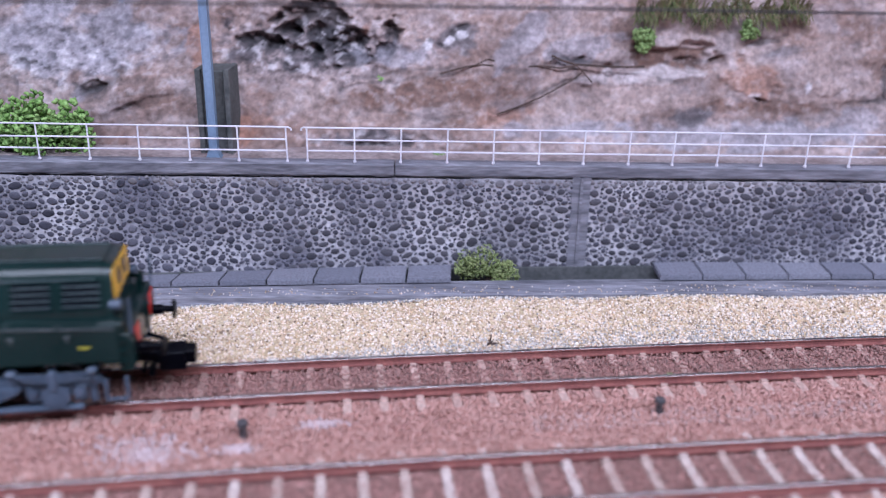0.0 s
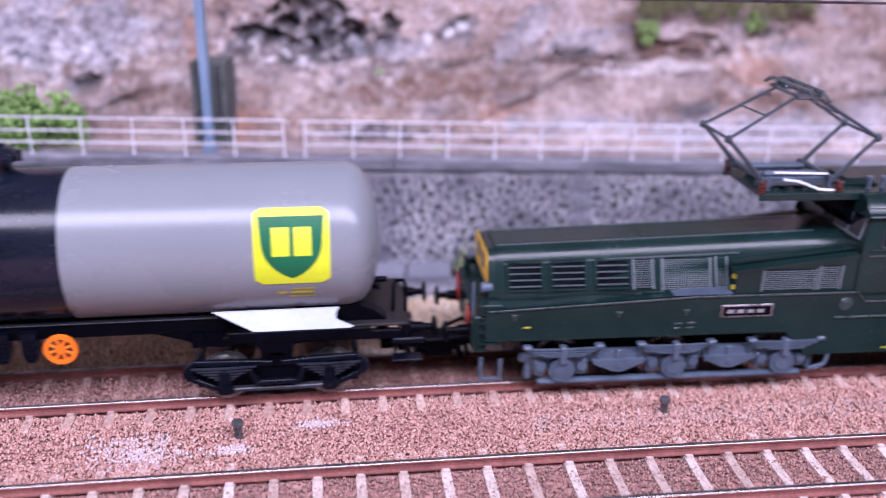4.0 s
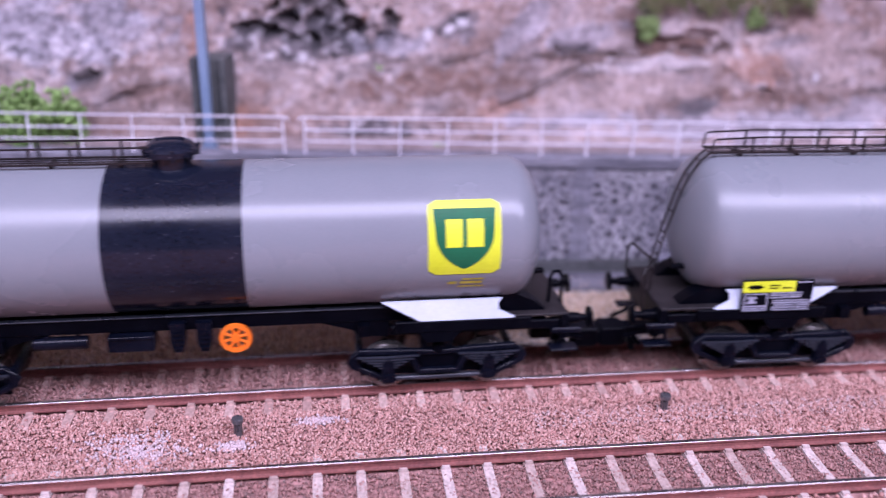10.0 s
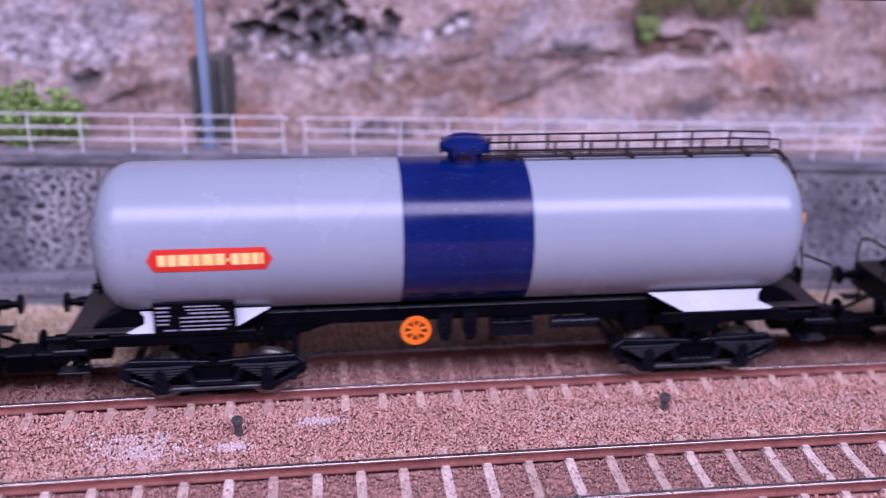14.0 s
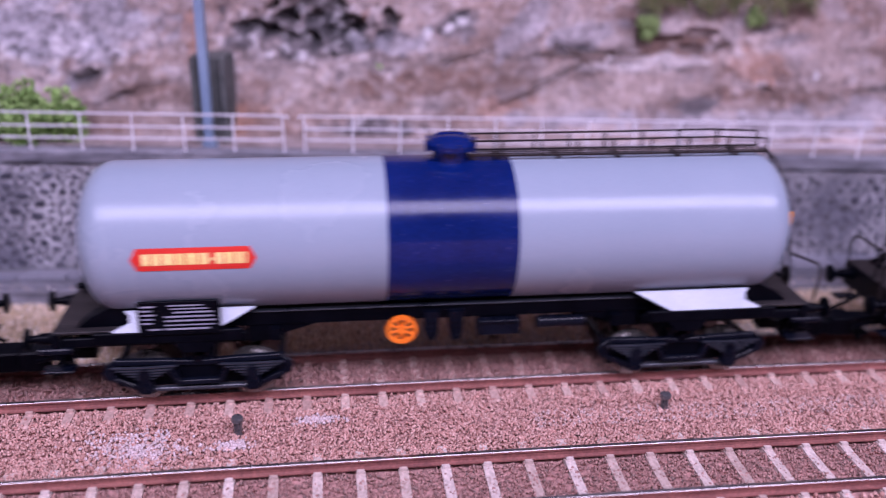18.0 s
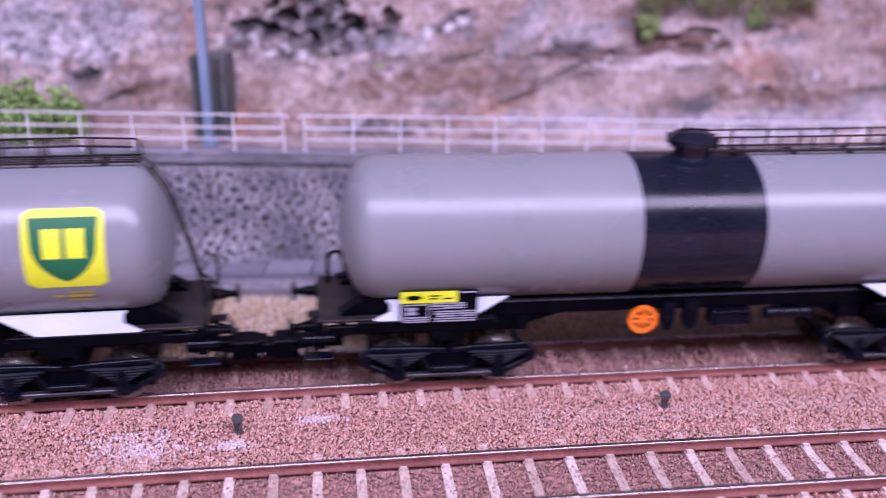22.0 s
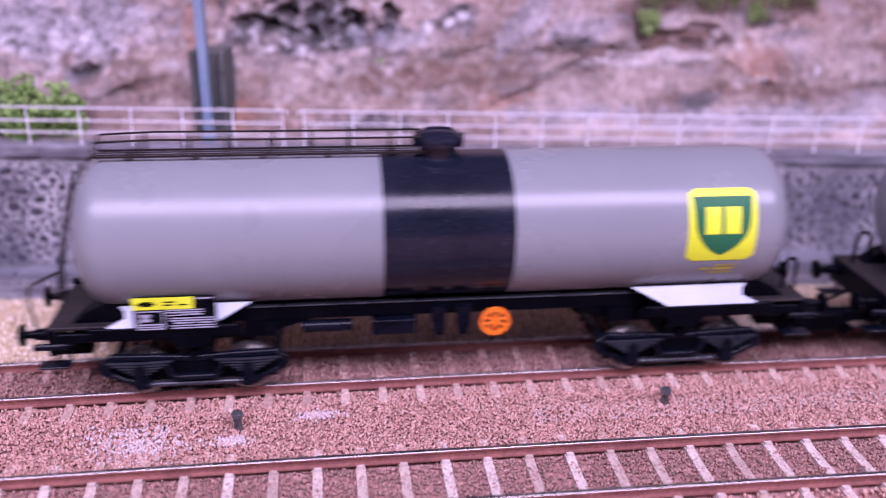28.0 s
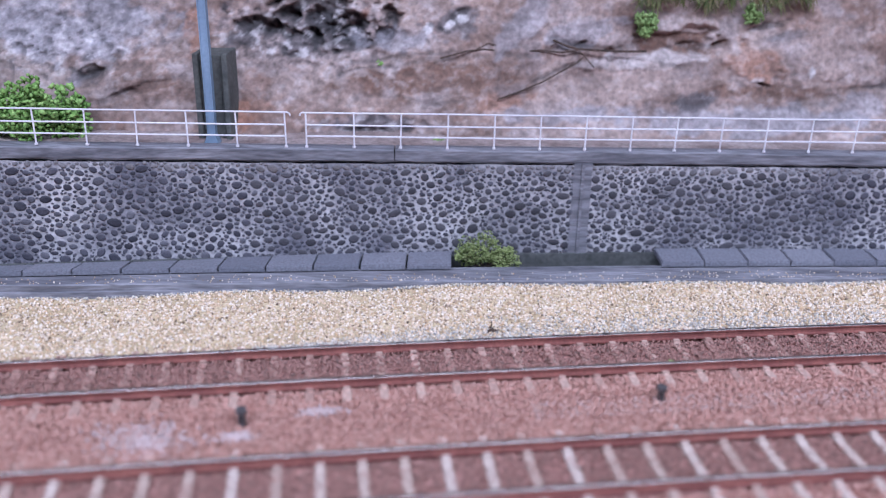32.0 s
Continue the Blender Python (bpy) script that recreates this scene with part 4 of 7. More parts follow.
    f = (np.clip(-fleck * 2.4 - 0.5, 0, 0.5) * rough_at)[..., None]
    col = col * (1 - f) + np.array(PALE) * f
    for ax, az, bx, bz, wd, dp, ink in ROCK_CRACKS:
        L = math.hypot(bx - ax, bz - az)
        t = np.clip(((X - ax) * (bx - ax) + (Z - az) * (bz - az)) / L ** 2, 0, 1)
        d = np.hypot(X - ax - t * (bx - ax), Z - az - t * (bz - az) + 1.6 * tone2)
        f = np.clip(1.25 - d / (wd * 1.5), 0, 1) * np.clip(0.8 + 1.5 * tone, 0.25, 1)
        D = D + 0.6 * dp * f
        col = col * (1 - 0.8 * ink * f[..., None]) + np.array(DARK) * 0.8 * ink * f[..., None]
    WY = 265.0 + 0.0869 * np.clip(X, -190, 190) - 1.9e-4 * np.clip(X, -190, 190) ** 2
    Y = WY + 17 + 0.42 * (Z - 36) + D
    v = np.stack([X, Y, Z], -1).reshape(-1, 3) * MM
    idx = np.arange(nx * nz).reshape(nx, nz)
    q = np.stack([idx[:-1, :-1], idx[1:, :-1], idx[1:, 1:], idx[:-1, 1:]], -1).reshape(-1, 4)
    # back of the hill
    me = bpy.data.meshes.new("rock_face")
    me.from_pydata(v.tolist(), [], q.tolist())
    at = me.color_attributes.new("mineral_and_shade", "FLOAT_COLOR", "POINT")
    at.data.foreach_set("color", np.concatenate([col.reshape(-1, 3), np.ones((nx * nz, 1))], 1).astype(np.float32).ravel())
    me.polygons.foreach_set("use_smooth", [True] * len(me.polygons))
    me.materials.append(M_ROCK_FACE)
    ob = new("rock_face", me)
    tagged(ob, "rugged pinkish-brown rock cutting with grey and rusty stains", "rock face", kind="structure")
    bm = bmesh.new()
    strip(bm, -330, 360, 20, lambda x: [(wall_y(x) + 48, -4), (wall_y(x) + 56, 138), (wall_y(x) + 160, 140), (wall_y(x) + 200, -4)])
    ob = new("hill_core", finish(bm, "hill_core", M_ROCK))
    tagged(ob, "plain brown hillside behind the rock cutting", "hill", kind="structure")


def mast():
    t = thing("catenary_mast", "blue-grey steel catenary mast on the ledge", "catenary mast")
    x, y, z = -71.5, wall_y(-72) + 6, 36.4
    bm = bmesh.new()
    for dx in (-1.25, 0.95):
        box(bm, x + dx, x + dx + 0.3, y - 1.3, y + 1.3, z, 140)
    box(bm, x - 0.95, x + 0.95, y - 1.0, y - 0.75, z, 140)
    part("post", bm, M_MAST, t)
    bm = bmesh.new()
    prism(bm, [(x - 2.6, z), (x + 2.6, z), (x + 2.3, z + 0.8), (x + 1.3, z + 3.2), (x - 1.3, z + 3.2), (x - 2.3, z + 0.8)], "y", y - 1.9, y + 1.6)
    part("foot", bm, M_MAST, t)
    w = thing("overhead_wire", "thin dark overhead wire along the far track", "wire")
    bm = bmesh.new()
    wire(bm, [on_arc(s, 0, 90.6 - 0.009 * s) for s in range(-320, 341, 20)], 0.3, 6)
    part("wire", bm, M_WIRE, w)
    a = thing("mast_arm", "blue-grey bracket arm of the catenary mast", "bracket")
    bm = bmesh.new()
    end = on_arc(-68, 0, 91.4)
    wire(bm, [(x, y, 104), (end.x, end.y, 100), ], 0.5, 6)
    wire(bm, [(end.x, end.y, 100.3), (end.x, end.y, 91.3)], 0.3, 6)
    part("arm", bm, M_MAST, a)
    p = thing("concrete_pier", "dark grey concrete pier against the rock", "pier")
    xc, y0 = -71.6, wall_y(-72) + 8.5
    bm = bmesh.new()
    box(bm, xc - 3.8, xc + 3.6, y0 + 2.5, y0 + 16, 36, 63, 0.3)
    part("panel", bm, M_PIER, p)
    for dx in (-5.2, 3.4):
        bm = bmesh.new()
        box(bm, xc + dx, xc + dx + 1.8, y0 + 1, y0 + 14, 36, 63.6, 0.25)
        part("flange", bm, M_PIER, p)


def peg(x, y, label):
    t = thing("steel_peg", label, "peg", "pegs between the tracks")
    t.location = Vector((x, y, -3.2)) * MM
    bm = bmesh.new()
    rod(bm, (0, 0, 0), (0, 0, 3.6), 0.9, 14)
    part("shaft", bm, M_PEG, t, smooth=True)
    bm = bmesh.new()
    lathe(bm, [(3.3, 0.95), (3.5, 1.3), (4.2, 1.34), (4.5, 1.18)], 0, 0, 14, "z")
    part("head", bm, M_PEG, t, smooth=True)


# ---- plants ----
def bush(name, label, at, rx, ry, rz, n, size, mat, seed, category="bush"):
    rng = np.random.default_rng(seed)
    t = thing(name, label, category)
    t.location = Vector(at) * MM
    u = rng.standard_normal((n, 3))
    u /= np.linalg.norm(u, axis=1)[:, None]
    lobes = rng.uniform(-0.8, 0.8, (16, 3)) * np.array([1, 1, 0.55]) + np.array([0, 0, 0.5])
    lobes[:, 2] *= 1 - 0.35 * np.abs(lobes[:, 0])
    reach = rng.uniform(0.16, 0.42, 16)
    pick = rng.integers(0, 16, n)
    p = lobes[pick] + u * (reach[pick] * rng.uniform(0.55, 1.1, n))[:, None]
    p[:, 2] = np.abs(p[:, 2])
    p = p * np.array([rx, ry, rz])
    sz = rng.uniform(0.5, 1.2, (n, 3)) * size
    ob = pieces("foliage", OCTA_V, OCTA_F, p, sz, random_turns(n, rng), mat, t, "", 0.45, rng)
    for k in range(9):
        q = p[rng.integers(0, n)]
        bm = bmesh.new()
        wire(bm, [(0.1 * k - 0.4, 0, -0.3), (q[0] * 0.5, q[1] * 0.5, q[2] * 0.55), tuple(q)], 0.14, 5)
        part("stem", bm, M_TWIG, t)
    return t


def grass_patch(label, x0, x1, z, n, seed, mat, h=5.0, dy=30):
    rng = np.random.default_rng(seed)
    bm = bmesh.new()
    for k in range(n):
        x = rng.uniform(x0, x1)
        y = wall_y(x) + dy + rng.uniform(-3, 3)
        zz = z + rng.uniform(-1.5, 2.5) + 2.2 * math.sin(x * 0.21 + seed) * math.sin(x * 0.53)
        dx, dyy, hh = rng.normal(0, 1.6), -abs(rng.normal(1.0, 1.2)), h * rng.uniform(0.5, 1.1)
        w = 0.22
        s = -1 if rng.uniform() < 0.6 else 1
        a, b = bm.verts.new((x - w, y, zz)), bm.verts.new((x + w, y, zz))
        c, d = bm.verts.new((x + dx * 0.5 + w * 0.8, y + dyy * 0.6, zz + s * hh * 0.55)), bm.verts.new((x + dx * 0.5 - w * 0.8, y + dyy * 0.6, zz + s * hh * 0.55))
        e = bm.verts.new((x + dx, y + dyy * 1.4, zz + s * hh * 0.85))
        bm.faces.new((a, b, c, d)), bm.faces.new((d, c, e))
    ob = new("grass", finish(bm, "grass", mat))
    tagged(ob, label, "grass", kind="stuff")


def plants():
    bush("bush", "bright green foam-leaved bush on the ledge", (-139, wall_y(-130) + 12, 36.0), 23, 8, 20.5, 2300, 1.05, M_LEAF, 2)
    bush("bush", "slender bright green bush on the ledge", (-115.5, wall_y(-116) + 12, 36.0), 5.5, 5, 18, 420, 1.1, M_LEAF, 22)
    bush("weed", "olive green weed growing in the open trough", (13.6, 260.0, -1.5), 9.5, 4.4, 9.6, 1700, 0.42, M_LEAF_OLIVE, 4, "weed")
    bush("sprig", "small leafy sprig beside the trough cover", (5.4, 260, 1.5), 2.2, 1.6, 4.0, 130, 0.5, M_LEAF_OLIVE, 5, "weed")
    bush("shrub", "small bright green shrub on the rock", (65.5, wall_y(66) + 29, 66.8), 4.0, 2.6, 7.4, 330, 0.8, M_LEAF_LIGHT, 6, "shrub")
    bush("moss_clump", "tiny green moss clump on the rock", (-22, wall_y(-22) + 27, 57), 1.2, 1, 1.6, 40, 0.5, M_LEAF, 7, "moss")
    bush("moss_clump", "tiny green moss clump on the track bed", (59.5, 201.5, -2.6), 1.4, 1.0, 0.9, 60, 0.4, M_LEAF_OLIVE, 9, "moss")
    bush("moss_tuft", "small green tuft on the ledge", (-2, wall_y(-2) + 12, 34), 2.2, 1.5, 3, 70, 0.55, M_LEAF, 10, "moss")
    grass_patch("hanging green and brown grass on the rock's upper ledge", 62, 122, 79.8, 850, 12, M_GRASS, 4.8, 32)
    bush("grass_tuft", "bright green grass tuft on the rock", (102, wall_y(102) + 30, 71.5), 3.0, 2, 6, 200, 0.7, M_LEAF_LIGHT, 15, "grass")
    t = thing("dry_branch", "thin dark dry branch lying against the rock", "branch")
    face = lambda x, z: (x, wall_y(x) + 14.6 + 0.42 * (z - 36), z)
    for pts, r in ((((34.8, 65.6), (38.5, 64.0), (42.8, 62.9), (51.7, 62.4), (59.4, 62.2), (66, 62.4)), 0.36), (((-2, 59.8), (6.5, 62.0), (12, 62.6), (16.5, 62.2), (21.5, 61.6), (30.7, 62.4), (38, 61.7), (43.5, 62.6)), 0.28), (((9, 62.2), (13.5, 64.4), (18, 63.2), (22, 61.8)), 0.2), (((45.0, 60.4), (42.8, 58.6), (37, 55.6), (31.6, 52.8), (24, 49.8), (16.8, 47.4)), 0.27), (((36.2, 64.8), (34.0, 63.6)), 0.22), (((43.0, 62.6), (45.6, 60.4), (48.6, 57.2)), 0.2)):
        bm = bmesh.new()
        wire(bm, [face(x, z) for x, z in pts], r, 6)
        part("twig", bm, M_TWIG, t)
    t = thing("dry_root", "small dry brown root lying by the rail", "root")
    bm = bmesh.new()
    p = Vector((13.5, 216.5, -2.2))
    for a, b in (((0, 0, 0), (0.3, 0, 3.6)), ((-0.8, 0, 0.2), (1.6, 0.2, 1.1)), ((0.5, 0, 0.5), (2.6, 0.1, 1.0)), ((-1.2, 0.2, 0.1), (0.2, 0, 1.3)), ((0, 0, 0.4), (1.0, 0.2, 2.0))):
        rod(bm, p + Vector(a), p + Vector(b), 0.33, 5, 0.12)
    part("root", bm, M_TWIG, t)


# ---- rolling stock: x runs forward along the track, y to its far side, z up from the rail ----
TANK_Z, TANK_R = 36.8, 17.0


def on_tank(x, arc, lift):
    """A place on the tank's near side: arc in millimetres round the barrel, upwards from its middle."""
    a = arc / TANK_R
    return (x, -(TANK_R + lift) * math.cos(a), TANK_Z + (TANK_R + lift) * math.sin(a))


def decal(name, rows, lift, mat, parent, label=""):
    """A painted patch on the barrel: rows of (arc, left, right)."""
    bm = bmesh.new()
    vs = [[bm.verts.new(on_tank(l + (r - l) * k / 4, v, lift)) for k in range(5)] for v, l, r in rows]
    vb = [[bm.verts.new(on_tank(l + (r - l) * k / 4, v, lift - 0.05)) for k in range(5)] for v, l, r in rows]
    for a, b in ((vs, 1), (vb, 0)):
        for r0, r1 in zip(a[:-1], a[1:]):
            for k in range(4):
                f = (r0[k], r0[k + 1], r1[k + 1], r1[k])
                bm.faces.new(f if b else f[::-1])
    return part(name, bm, mat, parent, label)


def rect_rows(v0, v1, x0, x1, n=6, skew=0.0, round_=0.0):
    rows = []
    for i in range(n + 1):
        t = i / n
        d = 0.0
        if round_:
            e = min(t, 1 - t) * (v1 - v0)
            d = round_ - math.sqrt(max(0, round_ ** 2 - (round_ - min(e, round_)) ** 2))
        rows.append((v0 + (v1 - v0) * t, x0 + skew * t + d, x1 + skew * t - d))
    return rows


def wheelset(x, parent, r=5.3):
    bm = bmesh.new()
    for s in (-1, 1):
        lathe(bm, [(s * 7.0, r + 0.9), (s * 7.6, r + 0.9), (s * 7.7, r), (s * 9.6, r - 0.15), (s * 9.6, r - 1.1), (s * 9.0, r - 1.3), (s * 9.0, 1.2)], x, 0, 28, "y")
    rod(bm, (x, -9.2, 0), (x, 9.2, 0), 1.1, 10)
    bmesh.ops.translate(bm, vec=(-x, 0, 0), verts=bm.verts)
    ob = part("wheelset", bm, M_WHEEL, parent, smooth=True)
    ob.location = Vector((x, 0, r)) * MM
    return ob


def wagon_bogie(xc, parent):
    """A cast four-wheeled bogie: each side has a top beam, a bottom bar, turned-up horns, a middle pocket and leaf springs."""
    bm = bmesh.new()
    box(bm, xc - 3.6, xc + 3.6, -11, 11, 7.5, 13.5, 0.5)
    for x in (-19, 17.5):
        box(bm, xc + x, xc + x + 1.5, -11, 11, 6.5, 8.5, 0.2)
    bogie = part("bogie", bm, M_BOGIE, parent, "black four-wheeled bogie")
    for s in (-1, 1):
        y0, y1 = sorted((s * 10.6, s * 12.0))
        ya, yb = sorted((s * 11.4, s * 12.8))
        bm = bmesh.new()
        # top beam, a little bowed, with a flange
        prism(bm, [(xc + u, w) for u, w in ((-19.2, 10.0), (-18.6, 11.3), (-8, 11.0), (0, 10.5), (8, 11.0), (18.6, 11.3), (19.2, 10.0), (8, 9.7), (0, 9.3), (-8, 9.7))], "y", y0, y1)
        for e in (-1, 1):
            # horn, from the beam's end round to the bottom bar
            prism(bm, [(xc + e * u, w) for u, w in ((18.4, 11.2), (20.6, 9.6), (21.3, 8.2), (20.6, 6.6), (13.4, 3.0), (12.6, 3.6), (13.2, 4.3), (18.2, 6.8), (19.0, 8.0), (18.2, 9.6))], "y", y0, y1)
            # arm of the middle pocket
            prism(bm, [(xc + e * u, w) for u, w in ((7.4, 9.8), (5.8, 9.8), (3.6, 5.0), (5.0, 5.0))], "y", ya, yb)
        prism(bm, [(xc + u, w) for u, w in ((-4.4, 4.9), (4.4, 4.9), (4.0, 6.0), (-4.0, 6.0))], "y", ya, yb)
        bmesh.ops.bevel(bm, geom=bm.edges[:], offset=0.14, segments=1, affect="EDGES")
        part("side_frame", bm, M_BOGIE, bogie)
        bm = bmesh.new()
        box(bm, xc - 13.2, xc + 13.2, y0, y1, 3.0, 3.9, 0.16)
        part("bottom_bar", bm, M_SPRING, bogie)
        bm = bmesh.new()
        box(bm, xc - 18.5, xc + 18.5, *sorted((s * 9.9, s * 10.3)), 3.8, 9.8)
        part("back_plate", bm, M_BLACK, bogie)
        bm = bmesh.new()
        prism(bm, [(xc + u, w) for u, w in ((-5.2, 9.3), (5.2, 9.3), (3.6, 5.8), (-3.6, 5.8))], "y", *sorted((s * 10.4, s * 11.5)))
        rod(bm, (xc, s * 11.4, 11.0), (xc, s * 12.2, 11.0), 1.2, 10)
        part("pocket", bm, M_BLACK, bogie)
        for dx in (-11.9, 11.9):
            bm = bmesh.new()
            prism(bm, [(xc + dx + u, w) for u, w in ((-1.2, 8.6), (1.2, 8.6), (1.5, 5.4), (1.9, 4.0), (1.2, 3.2), (-1.2, 3.2), (-1.9, 4.0), (-1.5, 5.4))], "y", *sorted((s * 11.6, s * 13.4)))
            rod(bm, (xc + dx, s * 13.2, 4.6), (xc + dx, s * 13.7, 4.6), 1.05, 10)
            box(bm, xc + dx - 0.45, xc + dx + 0.45, *sorted((s * 13.2, s * 13.7)), 6.2, 9.6)
            part("axlebox", bm, M_BOGIE, bogie)
            for k in range(5):
                h = 7.2 - k * 1.25
                bm = bmesh.new()
                z = 9.55 - 0.72 * k
                prism(bm, [(xc + dx - h, z + 0.18), (xc + dx, z), (xc + dx + h, z + 0.18), (xc + dx + h, z + 0.50), (xc + dx, z + 0.34), (xc + dx - h, z + 0.50)], "y", *sorted((s * 12.5, s * 13.1)))
                part("spring_leaf", bm, M_SPRING, bogie)
    for dx in (-11.9, 11.9):
        wheelset(xc + dx, bogie)


def buffer_pair(xe, sx, parent, z=12.8, y=10.0, mat=None):
    for s in (-1, 1):
        bm = bmesh.new()
        lathe(bm, sorted([(xe, 1.9), (xe + sx * 0.6, 1.9), (xe + sx * 0.7, 1.35), (xe + sx * 3.4, 1.25), (xe + sx * 3.5, 0.85), (xe + sx * 5.6, 0.85)]), s * y, z, 16, "x")
        lathe(bm, sorted([(xe + sx * 5.5, 0.8), (xe + sx * 5.7, 2.5), (xe + sx * 6.2, 2.5), (xe + sx * 6.5, 1.8)]), s * y, z, 18, "x")
        part("buffer", bm, mat or M_BLACK, parent, smooth=True)


def coupler(xe, sx, parent):
    bm = bmesh.new()
    box(bm, *sorted((xe - sx * 6, xe + sx * 5.0)), -1.8, 1.8, 6.8, 9.4, 0.3)
    box(bm, *sorted((xe + sx * 4.6, xe + sx * 11.0)), -3.2, 3.2, 4.6, 9.6, 0.4)
    box(bm, *sorted((xe + sx * 10.6, xe + sx * 13.2)), -2.3 + sx * 0.5, 2.3 + sx * 0.5, 5.3 + sx * 0.25, 8.9 + sx * 0.25, 0.3)
    box(bm, *sorted((xe + sx * 2.2, xe + sx * 3.6)), -4.2, 4.2, 3.8, 6.0, 0.2)
    rod(bm, (xe + sx * 1.0, -3.4, 5.2), (xe + sx * 1.0, 3.4, 5.2), 0.7, 8)
    part("coupler", bm, M_BLACK, parent)
    bm = bmesh.new()
    box(bm, *sorted((xe - sx * 2.4, xe + sx * 0.2)), -8.4, -5.6, 9.6, 12.8, 0.3)
    rod(bm, (xe - sx * 2, -7, 11.4), (xe + sx * 6, -5.5, 8.6), 0.55, 6)
    rod(bm, (xe - sx * 2, 7, 11.4), (xe + sx * 6, 5.5, 8.6), 0.55, 6)
    part("brake_hose", bm, M_BLACK, parent)


def tail_hook(xe, sx, parent):
    bm = bmesh.new()
    box(bm, *sorted((xe - sx * 6, xe + sx * 2.0)), -1.8, 1.8, 6.8, 9.4, 0.3)
    wire(bm, [(xe, 0, 12.4), (xe + sx * 2.4, 0, 12.2), (xe + sx * 3.2, 0, 10.6), (xe + sx * 2.2, 0, 9.2)], 0.6, 8)
    part("draw_hook", bm, M_BLACK, parent)


def bars(spec, y, parent, name="lettering", mat=None, thick=0.07):
    """Plain bars in place of unreadable writing: (x0, x1, z0, z1)."""
    bm = bmesh.new()
    for x0, x1, z0, z1 in spec:
        box(bm, x0, x1, y - thick, y, z0, z1)
    return part(name, bm, mat or M_WHITE, parent)


def tank_wagon(style, flip, label, tail=False):
    w = thing("tank_wagon", label, "tank wagon", "tank wagons of the train")
    sx = -1 if flip else 1
    body, band = {"badge": (M_TANK_GREY, M_BAND_DARK), "blue": (M_TANK_PALE, M_BAND_BLUE), "stripe": (M_TANK_MID, M_BAND_BLACK)}[style]
    bm = bmesh.new()
    half = [(0.0, 17.0), (60, 17.0), (73.6, 17.0), (75.0, 16.82), (76.4, 16.3), (77.8, 15.4), (79.1, 13.8), (80.3, 11.3), (81.3, 7.8), (81.9, 4.1), (82.2, 0.4)]
    lathe(bm, [(-x, r) for x, r in half[::-1]] + half[1:], 0, TANK_Z, 72)
    part("tank", bm, body, w, smooth=True)
    bm = bmesh.new()
    lathe(bm, [(-14.5, TANK_R), (-14.5, TANK_R + 0.06), (14.5, TANK_R + 0.06), (14.5, TANK_R)], 0, TANK_Z, 72, cap=False)
    part("painted_band", bm, band, w, {"badge": "glossy dark grey painted band", "blue": "glossy deep blue painted band", "stripe": "glossy black painted band"}[style], smooth=True)
    # manhole with its overhanging lid
    mx = -1.0 * sx
    bm = bmesh.new()
    lathe(bm, [(52.2, 4.3), (55.8, 4.2), (56.2, 4.9)], mx, 0, 28, "z")
    dome = part("manhole", bm, band, w, smooth=True)
    bm = bmesh.new()
    lathe(bm, [(56.0, 5.2), (56.2, 5.75), (57.4, 5.9), (57.7, 5.6), (58.5, 4.8), (59.1, 3.5), (59.4, 1.6)], mx, 0, 28, "z")
    part("lid", bm, band, dome, smooth=True)
    for k in range(8):
        a = k * math.pi / 4 + 0.2
        bm = bmesh.new()
        rod(bm, (mx + 5.7 * math.cos(a), 5.7 * math.sin(a), 55.6), (mx + 5.9 * math.cos(a), 5.9 * math.sin(a), 58.1), 0.4, 6)
        part("clamp", bm, band, dome)
    bm = bmesh.new()
    rod(bm, (mx - 3.2, 0, 59.4), (mx + 3.2, 0, 59.4), 0.3, 6)
    part("lid_handle", bm, band, dome)
    # walkway on the roof
    x0, x1 = sorted((sx * -4.5, sx * -76.0))
    bm = bmesh.new()
    for y in (-2.7, 2.7):
        box(bm, x0, x1, y - 0.22, y + 0.22, 54.5, 54.95)
    for y in (-0.9, 0.9):
        box(bm, x0, x1, y - 0.13, y + 0.13, 54.6, 54.8)
    n = 36
    for k in range(n + 1):
        x = x0 + (x1 - x0) * k / n
        box(bm, x - 0.13, x + 0.13, -2.7, 2.7, 54.51, 54.65)
    for k in range(5):
        x = x0 + (x1 - x0) * (k + 0.5) / 5
        box(bm, x - 0.5, x + 0.5, -2.2, 2.2, 53.2, 54.55)
    part("walkway", bm, M_BROWN, w, "dark brown roof walkway grating")
    for y, top in ((-2.7, 58.3), (2.7, 58.7)):
        bm = bmesh.new()
        wire(bm, [(sx * -5, y, top - 0.15), (sx * -40, y, top - 0.1), (sx * -64, y, top + 0.1), (sx * -75.3, y, top - 0.35), (sx * -75.9, y, top - 0.7), (sx * -76.2, y, 54.7)], 0.24, 6)
        part("guard_rail", bm, M_BROWN, w)
        for x in (-12.4, -21.5, -29.9, -38.5, -47.7, -56.8, -66.3):
            bm = bmesh.new()
            xx = sx * (x + (0.5 if y > 0 else 0.0))
            rod(bm, (xx, y, 54.6), (xx, y, top), 0.3, 6)
            part("post", bm, M_BROWN, w)
    # ladder round the end
    bm = bmesh.new()
    path = [(sx * -76.4, 54.8), (sx * -78.6, 52.8), (sx * -80.9, 49.2), (sx * -82.4, 45.3), (sx * -83.8, 40.0), (sx * -85.2, 34.6), (sx * -86.4, 29), (sx * -87.3, 24), (sx * -87.6, 19.3)]
    for y in (-2.7, 0.4):
        wire(bm, [(x, y, z) for x, z in path], 0.28, 6)
